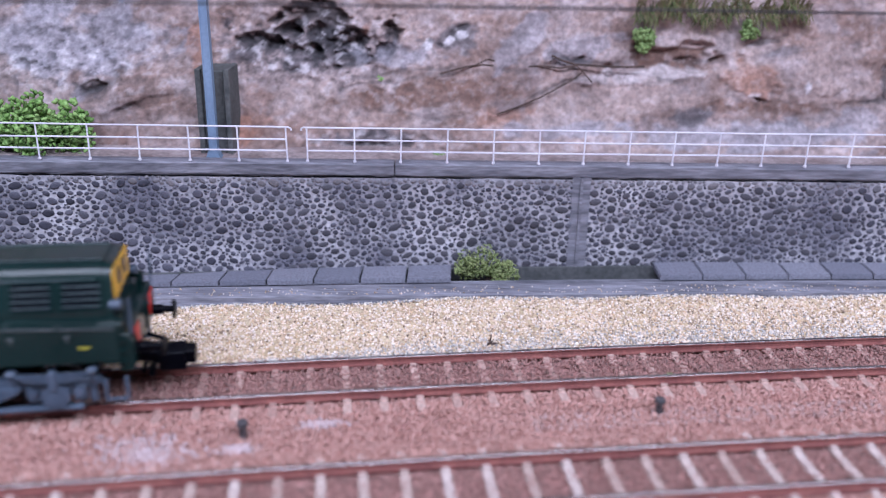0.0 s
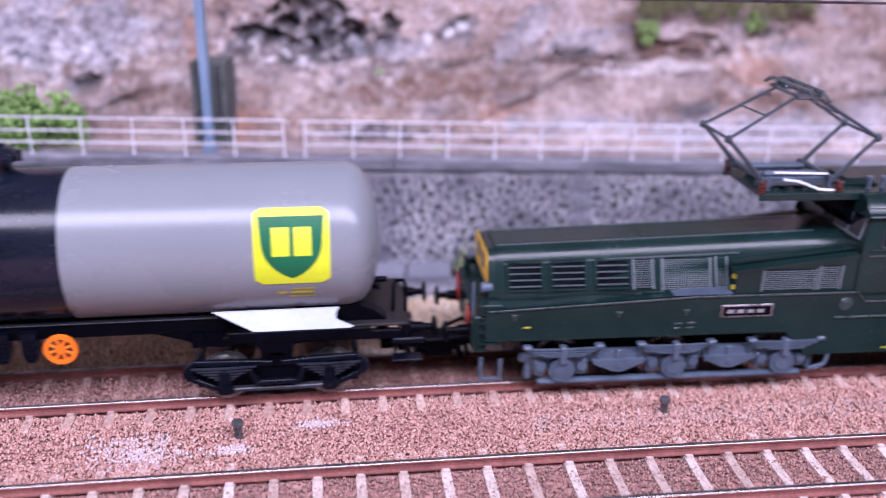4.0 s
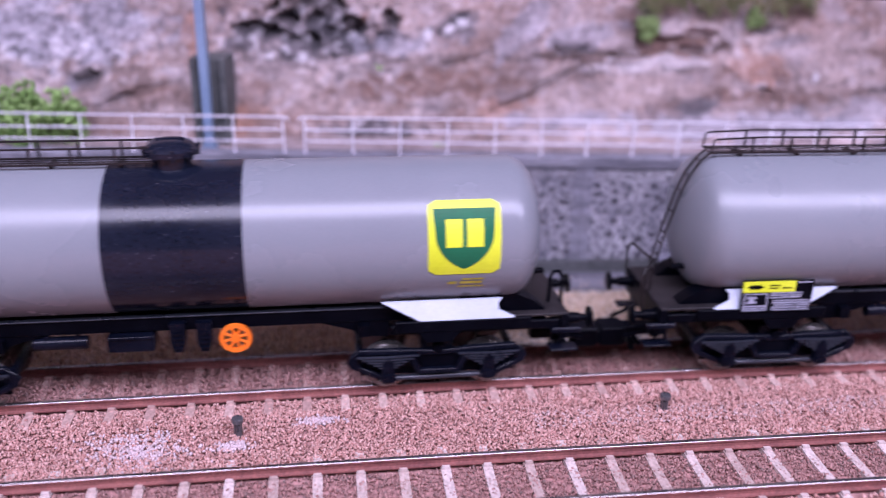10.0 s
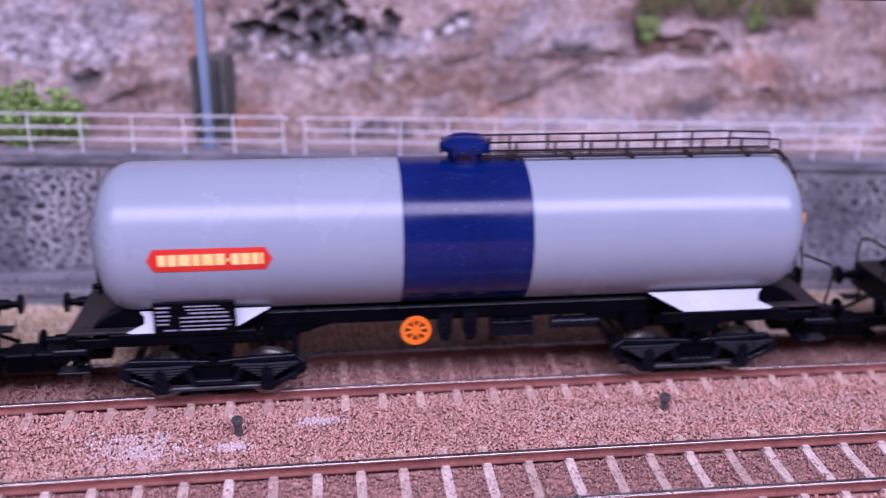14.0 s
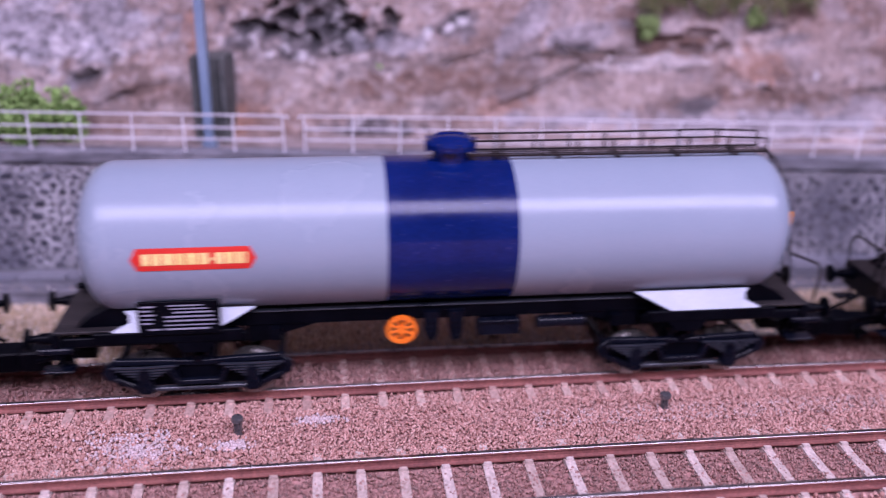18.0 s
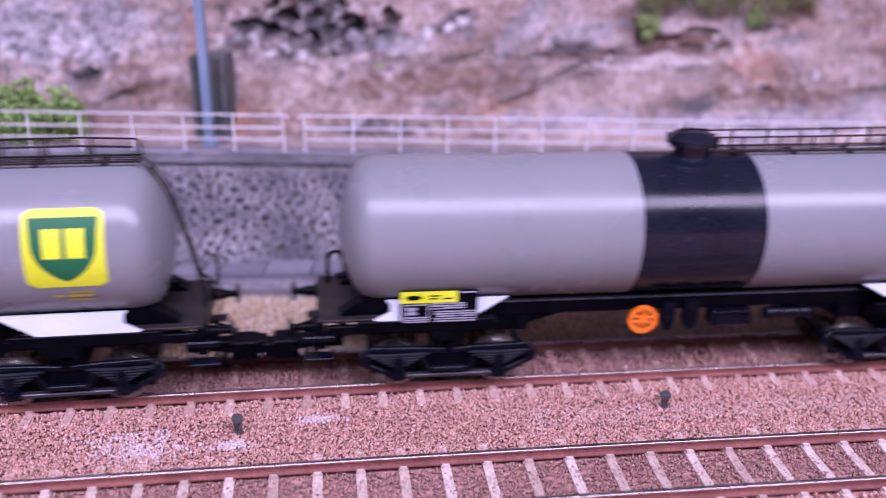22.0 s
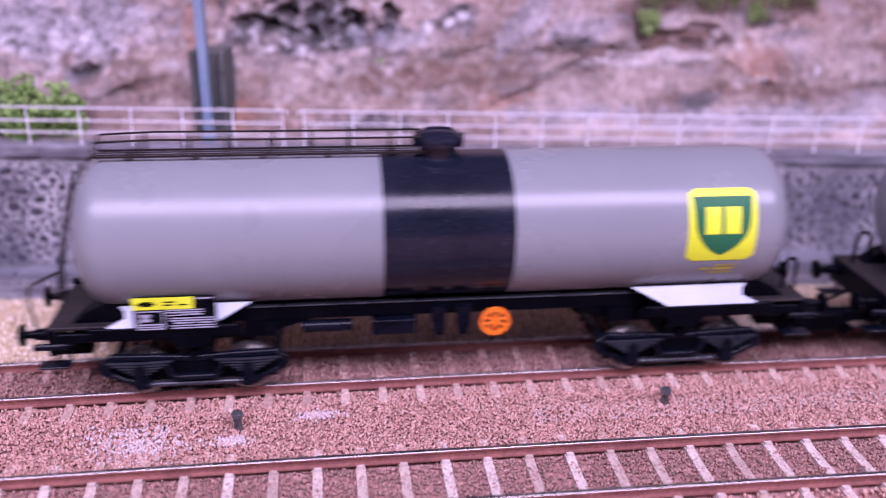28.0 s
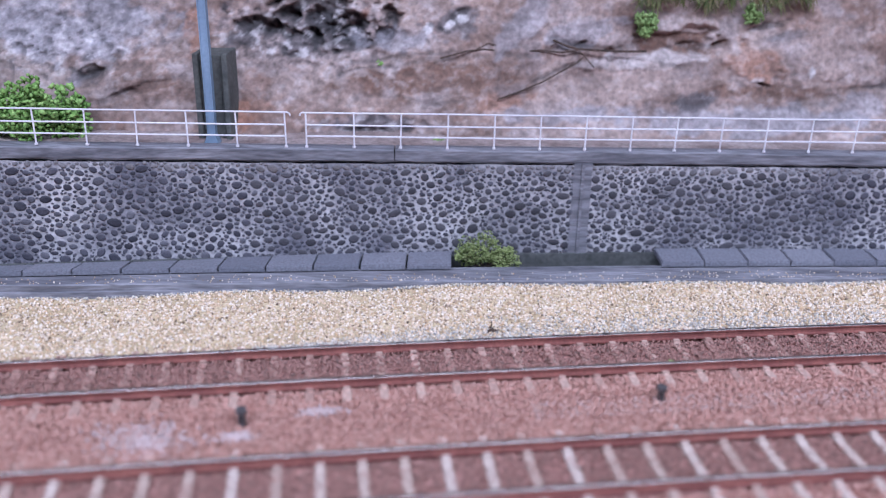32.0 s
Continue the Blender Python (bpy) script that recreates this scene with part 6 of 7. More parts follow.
def build_locomotive():
    t = thing("locomotive", "dark green centre-cab electric locomotive model with one raised pantograph", "locomotive")
    bm = bmesh.new()
    prism(bm, [(-100, 15), (-29, 15), (-23, 8.6), (22, 8.6), (28, 15), (100, 15), (100, 23.4), (54, 25.3), (-52, 25.3), (-100, 23.1)], "y", -16.4, 16.4)
    bmesh.ops.bevel(bm, geom=[e for e in bm.edges if e.verts[0].co.z > 22 and e.verts[1].co.z > 22 and abs(e.verts[0].co.y - e.verts[1].co.y) < 0.1], offset=0.5, segments=2, affect="EDGES")
    part("body", bm, M_LOCO, t)
    half = [(12.2, 22), (12.2, 25.5), (9.1, 32.0), (8.75, 32.75), (8.1, 33.75), (7.35, 34.55), (6.6, 34.95), (5.6, 35.15), (4.4, 35.2), (2.5, 35.2)]
    sec = [(-y, z) for y, z in half] + [(0, 35.2)] + half[::-1]
    for e in (-1, 1):
        bm = bmesh.new()
        prism(bm, sec, "x", *sorted((e * 12.0, e * 96.5)))
        end = sec
        prism(bm, [(y * 0.97, z - (0.4 if z > 30 else 0)) for y, z in end], "x", *sorted((e * 96.5, e * 98.6)))
        slope_hood(bm, e)
        hood = part("hood", bm, M_LOCO, t, smooth=True)
        seams = []
        for s in (-1, 1):
            seams.append((e * 20, e * 96, s * 4.9, s * 5.2, 35.0, 35.35))
            seams.append((e * 40, e * 95, s * 8.9, s * 9.55, 31.9, 32.2))
        for x in (40, 62, 80):
            seams.append((e * x, e * (x + 0.35), -5.0, 5.0, 34.8, 35.3))
        for x0, x1, y0, y1, z0, z1 in seams:
            bm = bmesh.new()
            box(bm, *sorted((x0, x1)), *sorted((y0, y1)), z0, z1)
            slope_hood(bm, e)
            part("hood_seam", bm, M_LOCO_GLINT if abs(x1 - x0) > 1 else M_LOCO, hood)
        for s in (-1, 1):
            bm = bmesh.new()
            top = 43 if e < 0 else 37
            prism(bm, [(e * 11.5, 24.3), (e * top, 24.3), (e * top, 30.6), (e * 24, 32.6), (e * 11.5, 34.0)], "y", *sorted((s * 12.7, s * 16.0)))
            prism(bm, [(e * 11.5, 33.8), (e * (top + 0.6), 30.4), (e * (top + 0.6), 31.1), (e * 11.5, 34.6)], "y", *sorted((s * 12.7, s * 16.25)))
            prism(bm, [(e * 11.5, 35.2), (e * (top + 0.6), 31.9), (e * (top + 0.6), 32.5), (e * 11.5, 35.8)], "y", *sorted((s * 12.0, s * 13.8)))
            part("side_housing", bm, M_LOCO, t)
        # grilles
        panels = [(-36.5, -23.8, 26, 30.9, 15.9, 10), (-22.6, -17.5, 26, 31.6, 15.9, 11), (-59, -47.5, 25.4, 33.0, 12.85, 15), (-66, -61.6, 26.0, 33, 12.85, 13), (-45.8, -43.4, 25.6, 33.2, 12.85, 14)] if e < 0 else [(21.6, 34.6, 26, 31.0, 15.9, 10), (16.0, 20.6, 26, 31.7, 15.9, 11)]
        for x0, x1, z0, z1, y, n in panels:
            bm = bmesh.new()
            box(bm, x0 - 0.3, x1 + 0.3, -y - 0.12, -y + 0.4, z0 - 0.2, z1 + 0.2)
            lean(bm) if y < 14 else None
            back_plate = part("grille", bm, M_BLACK, t, "green horizontal louvre grille")
            bm = bmesh.new()
            louvre(bm, x0, x1, z0, z1, -y - 0.1, n)
            for x in (x0 - 0.35, x1):
                box(bm, x, x + 0.35, -y - 0.45, -y, z0 - 0.2, z1 + 0.2)
            lean(bm) if y < 14 else None
            part("slats", bm, M_LOCO_PALE, back_plate)
        vents = [(-74.4, -67.4), (-84.4, -77.2), (-94.0, -87.0)] if e < 0 else [(78.4, 86.2), (88.4, 96.2)]
        for x0, x1 in vents:
            bm = bmesh.new()
            box(bm, x0, x1, -12.95, -12.7, 26.2, 33.2)
            lean(bm)
            vent = part("vent", bm, M_BLACK, t)
            for z in (27.2, 28.75, 30.3, 31.85):
                bm = bmesh.new()
                prism(bm, [(-12.9, z - 0.1), (-13.25, z - 0.15), (-13.27, z), (-12.9, z + 0.1)], "x", x0 - 0.1, x1 + 0.1)
                lean(bm)
                part("vent_slat", bm, M_LOCO_GLINT, vent)
            bm = bmesh.new()
            for x in (x0 - 0.5, x1):
                box(bm, x, x + 0.5, -13.3, -12.75, 26.0, 33.4)
            for z in (26.0, 33.0):
                box(bm, x0, x1, -13.3, -12.75, z, z + 0.4)
            lean(bm)
            part("vent_frame", bm, M_LOCO, vent)
        # end face
        bm = bmesh.new()
        box(bm, *sorted((e * 98.55, e * 98.9)), -8.6, 8.6, 26.4, 33.6, 0.1)
        face = part("end_panel", bm, M_AMBER_END, t, "yellow end panel")
        bm = bmesh.new()
        for y in (-4.6, 1.6):
            box(bm, *sorted((e * 98.85, e * 99.1)), y, y + 3.0, 28.6, 32.4, 0.1)
        part("end_window", bm, M_GLASS_DARK, face)
        for y in (-10.4, 10.4):
            bm = bmesh.new()
            lathe(bm, sorted([(e * 97.8, 1.3), (e * 100.2, 1.3), (e * 100.4, 1.0)]), y, 26.2, 14)
            part("headlight", bm, M_LOCO_GREY, t, smooth=True)
        bm = bmesh.new()
        box(bm, *sorted((e * 99.5, e * 102.4)), -15.2, 15.2, 11.6, 21.0, 0.4)
        for y in (-13.8, -6, 6, 13.8):
            box(bm, *sorted((e * 102.2, e * 102.9)), y - 1.3, y + 1.3, 12.6, 19.6, 0.2)
        for s in (-1, 1):
            box(bm, *sorted((e * 95.5, e * 101)), *sorted((s * 12.8, s * 15.6)), 21.0, 24.0, 0.3)
            for z in (14.2, 17.0, 19.4):
                box(bm, *sorted((e * 96.5, e * 101.4)), *sorted((s * 15.0, s * 16.2)), z, z + 0.45)
        part("headstock", bm, M_LOCO, t)
        bm = bmesh.new()
        for s in (-1, 1):
            prism(bm, [(s * 7.5, 15.0), (s * 7.5, 20.6), (s * 12.5, 20.6), (s * 9.0, 15.0)], "x", *sorted((e * 102.92, e * 103.1)))
        part("red_panel", bm, M_RED, t, "red painted buffer beam panel")
        buffer_pair(e * 102.4, e, t, 15.2)
        coupler(e * 101.0, e, t)
        for s in (-1, 1):
            bm = bmesh.new()
            wire(bm, [(e * 102.6, s * 14.6, 21), (e * 102.8, s * 14.6, 29.5)], 0.3, 6)
            wire(bm, [(e * 96.0, s * 15.6, 10.0), (e * 96.0, s * 15.6, 5.0), (e * 100.6, s * 15.6, 5.0), (e * 100.6, s * 15.6, 10.5)], 0.55, 6)
            part("corner_step", bm, M_LOCO_GREY, t)
        loco_bogie(59.4 if e > 0 else -55.6, t)
    for x, d in ((20.3, 1), (-16.7, -1)):
        for s in (-1, 1):
            bm = bmesh.new()
            wire(bm, [(x, s * 15.6, 12.2), (x + d * 0.2, s * 15.9, 6.8), (x + d * 0.9, s * 16.1, 5.6), (x + d * 4.8, s * 16.2, 4.6)], 0.55, 6)
            part("guard_iron", bm, M_LOCO_GREY, t)
    # round cover and trims on the near side
    bm = bmesh.new()
    rod(bm, (49.2, -12.6, 30.2), (49.2, -13.5, 30.2), 4.7, 32)
    lean(bm)
    part("round_cover", bm, M_LOCO, t)
    bm = bmesh.new()
    box(bm, -52, -12.7, -16.75, -16.4, 24.7, 25.2)
    box(bm, 15.4, 54, -16.75, -16.4, 24.7, 25.2)
    prism(bm, [(-52, 24.7), (-99.5, 22.5), (-99.5, 22.95), (-52, 25.2)], "y", -16.75, -16.4)
    prism(bm, [(54, 24.7), (99.5, 22.8), (99.5, 23.25), (54, 25.2)], "y", -16.75, -16.4)
    prism(bm, [(-13.0, 25.2), (-12.5, 25.2), (-10.3, 22.7), (12.7, 22.6), (15.2, 25.2), (15.7, 25.2), (13.0, 22.2), (-10.6, 22.3)], "y", -16.8, -16.4)
    for x0, x1, z in ((-17.2, 3.2, 18.4), (12.4, 19.8, 18.2), (-11.5, 3.3, 33.9), (64, 74, 27.0)):
        box(bm, x0, x1, -16.85 if z < 30 and x0 < 60 else (-16.7 if x0 < 60 else -13.2), -16.3 if x0 < 60 else -12.8, z, z + 0.35)
    for x in (3.6, 11.2):
        box(bm, x, x + 0.25, -16.6, -16.35, 20, 36)
    for x in (-94, -71, -55, 62, 78, 89):
        box(bm, x, x + 1.4, -16.7, -16.35, 21.2, 21.9)
        box(bm, x + 0.4, x + 1.0, -16.65, -16.35, 20.2, 21.2)
    for x in (-57, -53.8, 60, 64):
        box(bm, x, x + 2.0, -16.6, -16.35, 18.0, 18.5)
        box(bm, x, x + 1.6, -16.6, -16.35, 16.9, 17.2)
    for x in (-15.0, 17.7):
        rod(bm, (x, -16.3, 22.0), (x, -16.75, 22.0), 1.7, 14)
        rod(bm, (x, -16.7, 22.0), (x, -16.95, 22.0), 1.0, 12)
    bmesh.ops.bevel(bm, geom=[e for e in bm.edges if e.verts[0].co.y < -12.9 and e.verts[1].co.y < -12.9], offset=0.1, segments=1, affect="EDGES")
    # the paler rim green paints the trim's edge highlights in
    part("trim", bm, M_LOCO_RIM, t)
    # cab door, sills and handrails
    for x in (3.4, 11.0):
        bm = bmesh.new()
        wire(bm, [(x, -16.5, 22.5), (x, -17.2, 23.0), (x, -17.2, 34.0), (x, -16.6, 34.5)], 0.22, 6)
        part("handrail", bm, M_LOCO, t)
    bm = bmesh.new()
    box(bm, -11.2, 3.2, -16.85, -16.3, 35.4, 35.75, 0.08)
    box(bm, 4.4, 10.6, -16.75, -16.3, 35.4, 35.7, 0.08)
    part("sill", bm, M_LOCO, t)
    # flat plates on the running board, pale grey to paint its reflection in
    for x0, x1 in ((-57.5, -43.6), (37.8, 50.5)):
        bm = bmesh.new()
        prism(bm, [(x0, 25.25), (x1, 25.25), (x1, 25.75), (x0 + 4, 25.6)], "y", -16.2, -12.9)
        part("step_plate", bm, M_LOCO_GREY, t, "pale grey plate painting the running board's reflection")
    bm = bmesh.new()
    for x in (9.7,):
        rod(bm, (x, -16.4, 29.8), (x, -17.0, 29.8), 0.3, 8)
        box(bm, x - 1.3, x + 0.3, -17.1, -16.85, 29.65, 29.95)
    part("door_handle", bm, M_LOCO, t)
    for x in (-88, -74, -64):
        bm = bmesh.new()
        wire(bm, [(x, -13.0, 25.0), (x, -13.7, 25.0), (x + 8, -13.7, 25.0), (x + 8, -13.0, 25.0)], 0.2, 6)
        part("handrail", bm, M_LOCO, t)
    bm = bmesh.new()
    wire(bm, [(60, -13.0, 27.0), (60, -13.8, 27.0), (76, -13.8, 27.0), (76, -13.0, 27.0)], 0.22, 6)
    part("handrail", bm, M_LOCO, t)
    # steps below the door
    bm = bmesh.new()
    for x in (5.2, 10.6):
        box(bm, x, x + 0.5, -17.3, -16.3, 6.6, 19.8)
    for z in (6.6, 9.2, 11.8, 14.4, 17.0):
        box(bm, 5.2, 11.1, -17.7, -16.4, z, z + 0.45)
    part("door_steps", bm, M_LOCO, t)
    # cab
    bm = bmesh.new()
    prism(bm, [(-16.4, 24.0), (-16.4, 35.8), (-14.6, 44.6), (14.6, 44.6), (16.4, 35.8), (16.4, 24.0)], "x", -13.4, 13.8)
    lean_ends(bm)
    cab = part("cab", bm, M_LOCO, t)
    bm = bmesh.new()
    prism(bm, [(-15.0, 43.0), (-15.75, 43.2), (-15.85, 43.7), (-15.55, 44.4), (-14.75, 45.6), (-13.7, 47.0), (-12.9, 47.5), (-11.6, 47.8), (11.6, 47.8), (12.9, 47.5), (13.7, 47.0), (14.75, 45.6), (15.55, 44.4), (15.85, 43.7), (15.75, 43.2), (15.0, 43.0)], "x", -13.0, 13.4)
    part("cab_roof", bm, M_LOCO, t, smooth=True)
    for s in (-1, 1):
        for y, z, r in ((15.9, 43.5, 0.26), (14.95, 45.4, 0.16)):
            bm = bmesh.new()
            rod(bm, (-12.6, s * y, z), (13.0, s * y, z), r, 8)
            part("gutter", bm, M_LOCO_GLINT, t)
    for corners in (((-9.0, 36.3), (-4.5, 36.3), (-4.5, 42.6), (-7.5, 42.6)), ((-2.4, 36.3), (3.1, 36.3), (3.1, 42.7), (-2.4, 42.7)), ((5.1, 36.5), (10.0, 36.5), (8.5, 42.5), (5.1, 42.5))):
        mid_x, mid_z = sum(c[0] for c in corners) / 4, sum(c[1] for c in corners) / 4
        loop = []
        for k, (x, z) in enumerate(corners):
            (xa, za), (xb, zb) = corners[k - 1], corners[(k + 1) % 4]
            la, lb = math.hypot(xa - x, za - z), math.hypot(xb - x, zb - z)
            pa, pb = (x + (xa - x) * 0.9 / la, z + (za - z) * 0.9 / la), (x + (xb - x) * 0.9 / lb, z + (zb - z) * 0.9 / lb)
            loop += [pa, ((pa[0] + pb[0] + 1.2 * x) / 3.2, (pa[1] + pb[1] + 1.2 * z) / 3.2), pb]
        for s in (-1, 1):
            def on_side(x, z, lift):
                return (x, s * (16.4 - max(0.0, z - 35.8) * 0.2045 + lift), z)
            bm = bmesh.new()
            bm.faces.new([bm.verts.new(on_side(x, z, 0.05)) for x, z in loop])
            lo = [bm.verts.new(on_side(x, z, -0.3)) for x, z in loop]
            top = list(bm.verts)[:len(loop)]
            for k in range(len(loop)):
                bm.faces.new((top[k], top[(k + 1) % len(loop)], lo[(k + 1) % len(loop)], lo[k]))
            bmesh.ops.recalc_face_normals(bm, faces=bm.faces)
            part("window", bm, M_GLASS_DARK, cab)
            bm = bmesh.new()
            grown = [(mid_x + (x - mid_x) * (1 + 0.38 / 2.6), mid_z + (z - mid_z) * (1 + 0.38 / 3.2)) for x, z in loop]
            rings = [[bm.verts.new(on_side(x, z, l)) for x, z in ring] for ring, l in ((loop, 0.0), (loop, 0.3), (grown, 0.3), (grown, -0.1))]
            for r0, r1 in zip(rings[:-1], rings[1:]):
                for k in range(len(loop)):
                    bm.faces.new((r0[k], r0[(k + 1) % len(loop)], r1[(k + 1) % len(loop)], r1[k]))
            bmesh.ops.recalc_face_normals(bm, faces=bm.faces)
            part("window_frame", bm, M_LOCO_RIM, cab)
    for e in (-1, 1):
        bm = bmesh.new()
        box(bm, *sorted((e * 13.4 + 0.2, e * 13.8 + 0.2)), -13.6, -3.0, 37.6, 43.2)
        box(bm, *sorted((e * 13.4 + 0.2, e * 13.8 + 0.2)), 3.0, 13.6, 37.6, 43.2)
        lean_ends(bm)
        part("end_window", bm, M_GLASS_DARK, cab)
        bm = bmesh.new()
        for y0, y1, z0, z1 in ((-13.8, -2.8, 37.3, 37.65), (-13.8, -2.8, 43.15, 43.5), (-13.9, -13.55, 37.3, 43.5), (-3.05, -2.7, 37.3, 43.5), (-8.4, -8.0, 37.5, 43.3)):
            box(bm, *sorted((e * 13.5 + 0.2, e * 14.0 + 0.2)), y0, y1, z0, z1)
        lean_ends(bm)
        part("window_frame", bm, M_LOCO_PALE, cab)
    # pantograph deck
    bm = bmesh.new()
    box(bm, -37.6, 37.8, -10.6, 10.6, 47.0, 47.9, 0.2)
    deck = part("roof_deck", bm, M_LOCO, t)
    for s in (-1, 1):
        for e in (-1, 1):
            bm = bmesh.new()
            box(bm, *sorted((e * 13.3, e * 37.7)), *sorted((s * 10.22, s * 10.62)), 46.2, 47.2)
            part("deck_edge", bm, M_LOCO, deck)
    for e in (-1, 1):
        bm = bmesh.new()
        prism(bm, [(e * 12.8, 38.6), (e * 15.0, 42.2), (e * 20, 44.8), (e * 27, 46.2), (e * 37, 47.0), (e * 12.8, 47.0)], "y", -8.6, 8.6)
        part("deck_bracket", bm, M_BLACK, t)
    for xc, up in ((-27.6, True), (28.0, False)):
        pan, top = pantograph(xc, up, t, "raised diamond pantograph" if up else "lowered diamond pantograph")
        bm = bmesh.new()
        for dx in (-1.5, 1.5):
            wire(bm, [(xc + dx, -12.5, top - 0.9), (xc + dx, -9.5, top + 0.6), (xc + dx, 9.5, top + 0.6), (xc + dx, 12.5, top - 0.9)], 0.5, 6)
        for dx in (-2.6, 2.6):
            rod(bm, (xc + dx, -7.5, top - 0.9), (xc + dx, 7.5, top - 0.9), 0.45, 6)
        for y in (-6, 6):
            box(bm, xc - 2.8, xc + 2.8, y - 0.5, y + 0.5, top - 1.7, top - 0.2, 0.2)
            rod(bm, (xc - 1.8, y, top), (xc + 1.8, y, top), 0.6, 6)
            rod(bm, (xc, y * 0.85, top - 1.2), (xc, y, top + 0.3), 0.6, 6)
        part("collector", bm, M_CHROME_DULL, pan)
        for dx in (-9.4, 9.4):
            for y in (-9.6, 9.6):
                bm = bmesh.new()
                for k in range(5):
                    lathe(bm, [(47.3 + 0.66 * k, 0.5), (47.45 + 0.66 * k, 0.95), (47.7 + 0.66 * k, 0.95), (47.85 + 0.66 * k, 0.5)], xc + dx, y, 12, "z")
                part("insulator", bm, M_INSUL, t)
        bm = bmesh.new()
        wire(bm, [(xc - 6.5, -8.6, 52.4), (xc + 6.5, -8.6, 52.0)], 0.32, 6)
        wire(bm, [(xc - 4.5, -9.6, 51.0), (xc - 1.0, -9.8, 50.6), (xc + 4.5, -10, 48.6), (xc + 8, -10, 48.4)], 0.34, 6)
        part("busbar", bm, M_COPPER, t, "bright copper busbar")
    bm = bmesh.new()
    box(bm, -15.5, -5.5, -5, 5, 47.9, 48.5, 0.2)
    box(bm, -14.5, -6.5, -4.6, 4.6, 48.4, 49.0, 0.2)
    box(bm, -13.5, -7.5, -4.2, 4.2, 48.9, 49.5, 0.2)
    part("roof_hatch", bm, M_LOCO, t)
    bm = bmesh.new()
    box(bm, 0.6, 2.6, -8.4, -6.4, 47.9, 53.0, 0.3)
    rod(bm, (-3.6, -7, 53.6), (6.0, -7, 52.6), 0.6, 8)
    box(bm, 9.5, 15.5, -6, 6, 47.9, 49.8, 0.3)
    wire(bm, [(-3, -7, 53.8), (2, -6, 52.6), (12, -6, 51.6), (20, -7.4, 50.6)], 0.4, 6)
    part("switch_gear", bm, M_LOCO_GREY, deck)
    for xc in (-27.6, 28.0):
        bm = bmesh.new()
        for dx in (-5.5, -2.0, 2.0, 5.5):
            box(bm, xc + dx - 0.5, xc + dx + 0.5, -6.5, 6.5, 48.0, 49.2, 0.15)
        for y in (-5, 0, 5):
            rod(bm, (xc - 9, y, 49.8), (xc + 9, y, 49.8), 0.5, 6)
        for dx in (-7.5, 7.5):
            rod(bm, (xc + dx, -8.6, 48.0), (xc + dx, -8.6, 51.6), 0.45, 6)
        for y in (-3.2, 3.2):
            rod(bm, (xc - 6.5, y, 50.6), (xc + 6.5, y, 50.6), 0.8, 8)
        part("spring_gear", bm, M_LOCO_GREY, deck)
    for x in (-9.5, -6.0, 12.4):
        bm = bmesh.new()
        rod(bm, (x, -7.6, 47.9), (x, -7.6, 50.4), 0.55, 8)
        rod(bm, (x, -7.6, 50.2), (x, -7.6, 50.9), 0.9, 8)
        part("roof_post", bm, M_LOCO_GREY, deck)
    for x in (-3.2, 4.6):
        bm = bmesh.new()
        for k in range(6):
            lathe(bm, [(47.9 + 0.8 * k, 0.6), (48.2 + 0.8 * k, 0.85), (48.45 + 0.8 * k, 0.85), (48.6 + 0.8 * k, 0.6)], x, -7, 12, "z")
        part("insulator", bm, M_INSUL, t)
    # plates with plain bars for their lettering
    for x0, x1, n in ((-46.0, -33.2, 4), (35.6, 48.8, 5)):
        bm = bmesh.new()
        box(bm, x0, x1, -16.75, -16.4, 19.5, 22.7, 0.1)
        plate = part("name_plate", bm, M_CHROME, t, "chrome-edged black plate with pale bars")
        bm = bmesh.new()
        box(bm, x0 + 0.5, x1 - 0.5, -16.85, -16.72, 19.95, 22.25)
        part("plate_field", bm, M_BLACK, plate)
        spec = []
        wd = (x1 - x0 - 3.0) / n
        for k in range(n):
            spec.append((x0 + 1.5 + wd * k, x0 + 1.5 + wd * k + wd * 0.66, 20.65, 21.55))
        bars(spec, -16.85, plate, "plate_bars", M_PLATE_INK)
    for mark in ((-91.3, -89.9, 18.3, 18.7), (91.6, 94.0, 18.5, 18.9), (-3.7, -1.9, 9.7, 10.0)):
        bars([mark], -16.45, t, "yellow_mark", M_OLIVE_MARK)
    bars([(-1.0, 2.0, 14.2, 14.5), (-1.0, 2.0, 12.6, 12.9), (-1.0, -0.7, 12.6, 14.5), (1.7, 2.0, 12.6, 14.5), (-0.3, 1.3, 13.3, 13.8)], -16.45, t, "white_mark", M_PLATE_INK)
    for x in (-43.3, 37.3):
        for z in (26.2, 29.0):
            bm = bmesh.new()
            box(bm, x - 0.35, x + 0.35, -15.5, -14.9, z, z + 1.0)
            part("yellow_mark", bm, M_OLIVE_MARK, t)
    # the noses reach a little further out than the bogies
    for ob in t.children_recursive:
        if ob.type == "MESH" and ob.parent.name.split(".")[0] != "bogie" and not ob.name.startswith("bogie"):
            for v in ob.data.vertices:
                v.co.x += math.copysign(1.9 * max(0.0, min(1.0, (abs(v.co.x) / MM - 66) / 30)), v.co.x) * MM
    return t


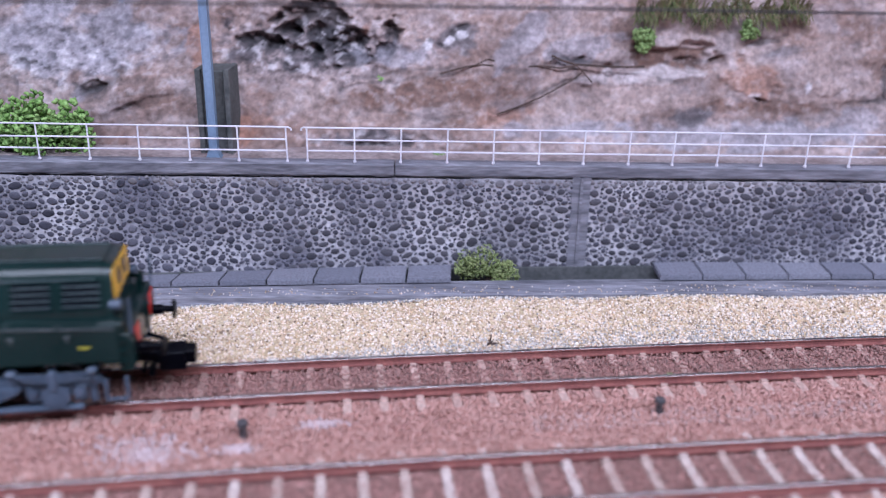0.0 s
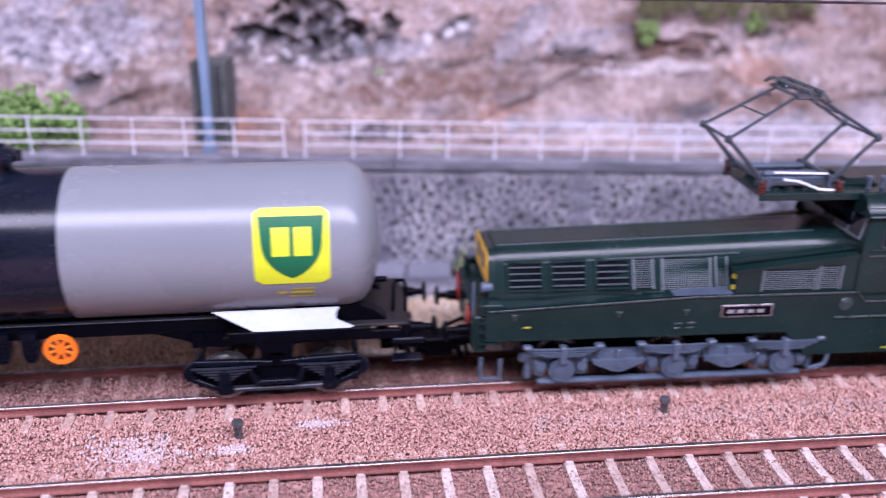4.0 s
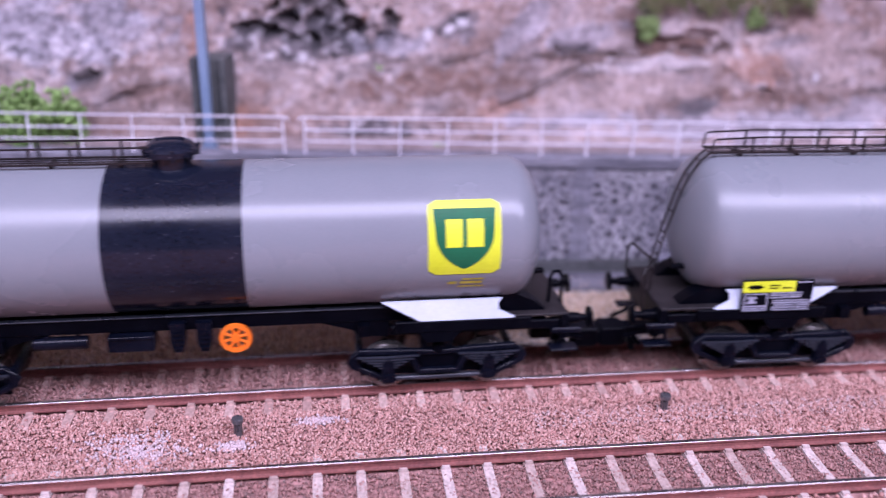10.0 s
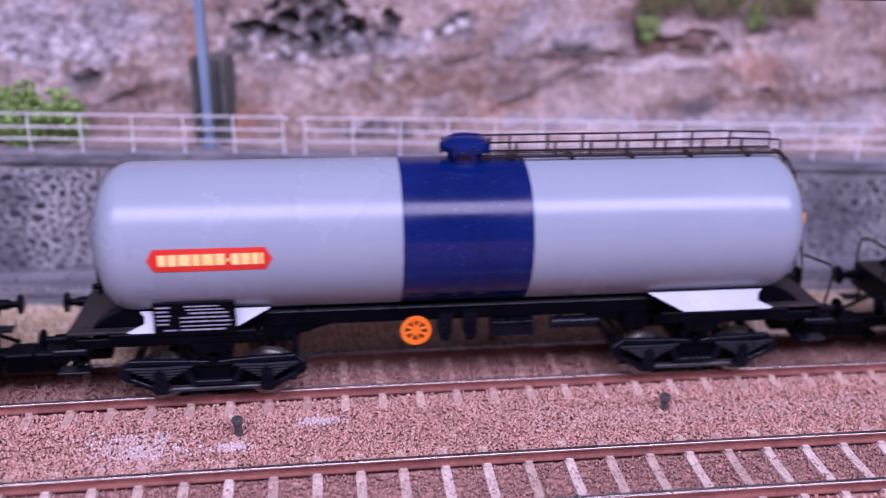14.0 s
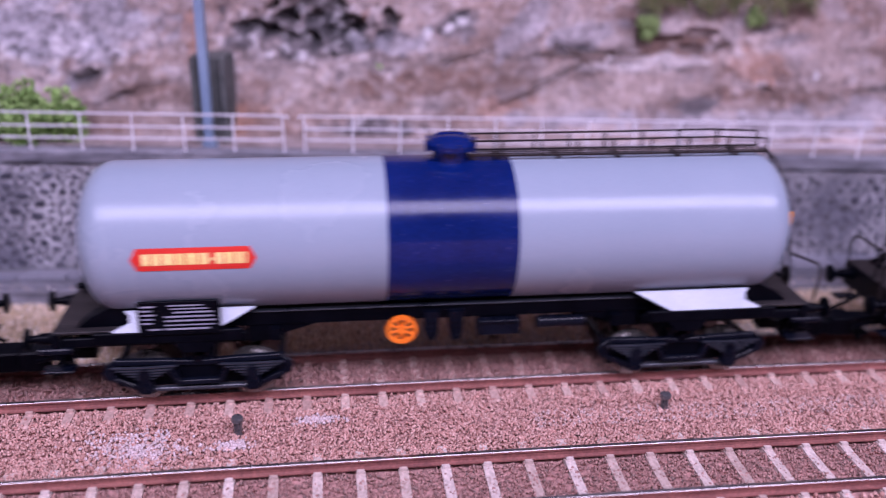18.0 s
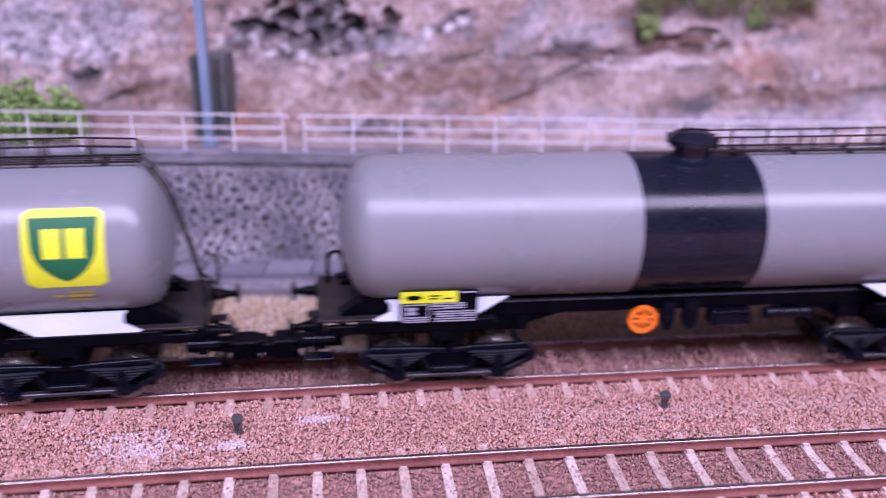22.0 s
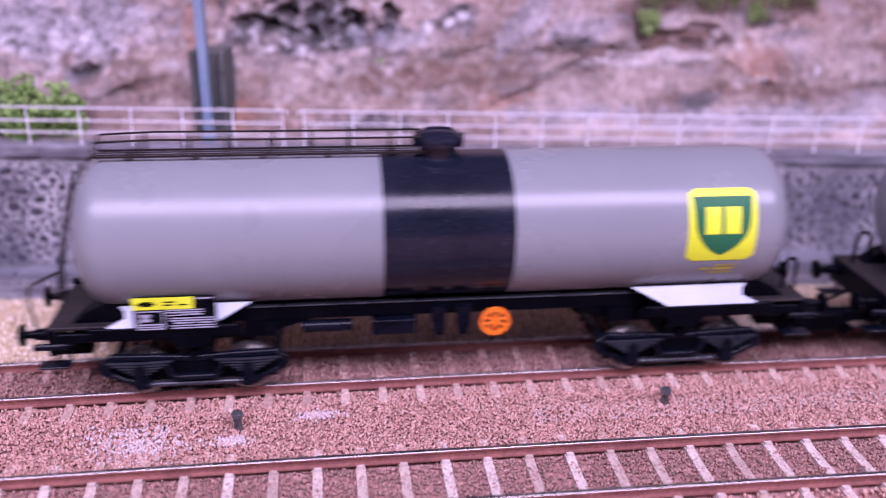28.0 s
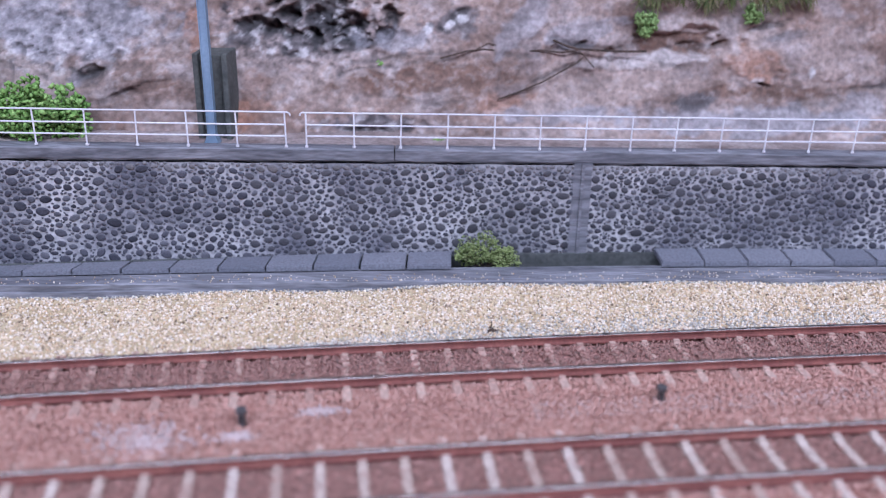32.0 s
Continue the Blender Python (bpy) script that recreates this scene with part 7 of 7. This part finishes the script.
M_LOCO_PALE = pbr("loco_grille", (0.10, 0.128, 0.138), (0.145, 0.178, 0.19), 0.4, scale=60, grain=2000, grain_amount=0.15, bump=0.04)
# paler than the body: edge highlights painted onto seams, vent slats and gutters
M_LOCO_GLINT = pbr("loco_edge_glint", (0.05, 0.075, 0.08), (0.08, 0.11, 0.115), 0.34, scale=60, grain=2000, grain_amount=0.15, bump=0.04)
M_LOCO_RIM = pbr("loco_window_rim", (0.02, 0.034, 0.036), (0.03, 0.045, 0.048), 0.3, bump=0.02)
M_AMBER_END = pbr("end_yellow", (0.75, 0.42, 0.03), (0.8, 0.48, 0.05), 0.45, bump=0.02)
M_CHROME_DULL = pbr("worn_metal", (0.09, 0.12, 0.14), (0.20, 0.25, 0.28), 0.3, metal=0.7, bump=0.03)
M_PLATE_INK = pbr("plate_ink", (0.22, 0.21, 0.22), (0.3, 0.28, 0.3), 0.5, bump=0)



# ---- the train's run: seconds and millimetres along the far track (locomotive's middle) ----
RUN = [(0, -175.5), (0.5, -140.5), (1, -105.5), (1.5, -69.3), (2, -33.4), (2.5, 3.2), (3, 39.5), (3.5, 75.2), (6, 257), (7, 329.9), (8, 403.3), (9, 475.3),
       (10, 545.8), (11, 615), (11.4, 641.7), (12, 680.7), (12.7, 725.2), (13, 743.0), (13.5, 775.4), (14, 808.2), (14.5, 848.2), (15, 890), (16.5, 1037), (17, 1088.5), (17.5, 1145),
       (18, 1202.9), (18.5, 1259.5), (19, 1315.3), (20, 1424.3), (21, 1538.6), (22, 1656.4), (23, 1775.4), (24, 1895.3), (25, 2017.9), (26.5, 2204), (28, 2392.2), (28.5, 2456), (29, 2520), (29.5, 2584.5), (32, 2907)]
# kind of each wagon, front to rear, and whether it runs turned round
ORDER = [("badge", False)] * 3 + [("blue", True), ("stripe", False), ("blue", True), ("blue", False)] + [("badge", True)] * 4 + [("badge", False)]
# distance of each wagon's middle behind the locomotive's
BEHIND = [208 + 198.6 * k + (0.9 if ORDER[k][1] else -0.9) for k in range(12)]
BEHIND[3] -= 1.2
BEHIND[5] -= 0.4
BEHIND[6] += 0.8
BEHIND[7] -= 1.5
BEHIND[8] += 1.0


def vehicle_pose(s, half):
    a, b = on_arc(s - half, 0), on_arc(s + half, 0)
    d = b - a
    return Matrix.Translation((a + b) / 2 * MM) @ pose(0, 0, 0, 0, 0, math.degrees(math.atan2(d.y, d.x)))


def run_at(t):
    """The locomotive's place at t seconds, between the rows of RUN."""
    for (t0, s0), (t1, s1) in zip(RUN[:-1], RUN[1:]):
        if t <= t1:
            return s0 + (s1 - s0) * (t - t0) / (t1 - t0)
    return RUN[-1][1]


def roll(vehicle, r):
    """Turns a vehicle's wheelsets as it rolls: less than a quarter turn from row to row."""
    times, last = [0.0], RUN[0][1]
    for k in range(1, 32 * FPS + 1):
        s = run_at(k / FPS)
        if k == 32 * FPS or (run_at((k + 1) / FPS) - last) / r > radians(80):
            times.append(k / FPS)
            last = s
    turns = [(t, math.degrees((run_at(t) - RUN[0][1]) / r)) for t in times]
    for ob in vehicle.children_recursive:
        if ob.name.startswith("wheelset"):
            x, y, z = ob.location
            walk(ob, [(t, pose(x, y, z, 0, a % 360, 0)) for t, a in turns])


def motions():
    roll(locomotive, 6.2)
    for w in wagons:
        roll(w, 5.3)
    walk(focus_point, [(t, pose(0, d * MM * math.cos(radians(21.8)), CAM_H * MM - d * MM * math.sin(radians(21.8)))) for t, d in FOCUS_ROWS])
    walk(locomotive, [(t, vehicle_pose(s, 57)) for t, s in RUN])
    for w, back in zip(wagons, BEHIND):
        walk(w, [(t, vehicle_pose(s - back, 57)) for t, s in RUN])



# ---- build ----
room()
ground()
near_off = -TRACK_GAP
track_far = track(0.0, "far model railway track with rusty rails on concrete sleepers")
track_near = track(near_off, "near model railway track with rusty rails on pale sleepers")
sand()
kerb_and_trough()
kerb_specks()
the_wall = retaining_wall()
rock_face()
mast()
railing("railing", [-48.5 - 14.4 * i for i in range(12)], -48.5, "white tubular railing on the wall's coping")
railing("railing", [-42.2 + 14.35 * i for i in range(19)], -42.2, "white tubular railing on the wall's coping")
peg(-44.9, 170.6, "short dark steel peg in whitened ballast")
peg(53.3, 184.3, "short dark steel peg with a bright rim")
plants()
locomotive = build_locomotive()
BADGE = "grey tank wagon with dark band and yellow badge"
BLUE = "pale tank wagon with blue band and red panel"
STRIPE = "silver-grey tank wagon with black band and striped badge"
kinds = {k: tank_wagon(*k, label) for k, label in ((("badge", False), BADGE), (("badge", True), BADGE + ", walkway leading forward"), (("blue", False), BLUE), (("blue", True), BLUE + ", walkway leading forward"), (("stripe", False), STRIPE))}
wagons, used = [], set()
for k in ORDER[:-1]:
    wagons.append(copy_thing(kinds[k], Matrix()) if k in used else kinds[k])
    used.add(k)
wagons.append(tank_wagon(*ORDER[-1], "grey tank wagon with dark band and badge, last of the train", tail=True))

ballast()
sleepers(track_far, 0.0, -5.2, sleeper_mesh(M_SLEEPER_FAR))
sleepers(track_near, near_off, 6.15, sleeper_mesh(M_SLEEPER))
wall_stones(the_wall)
motions()
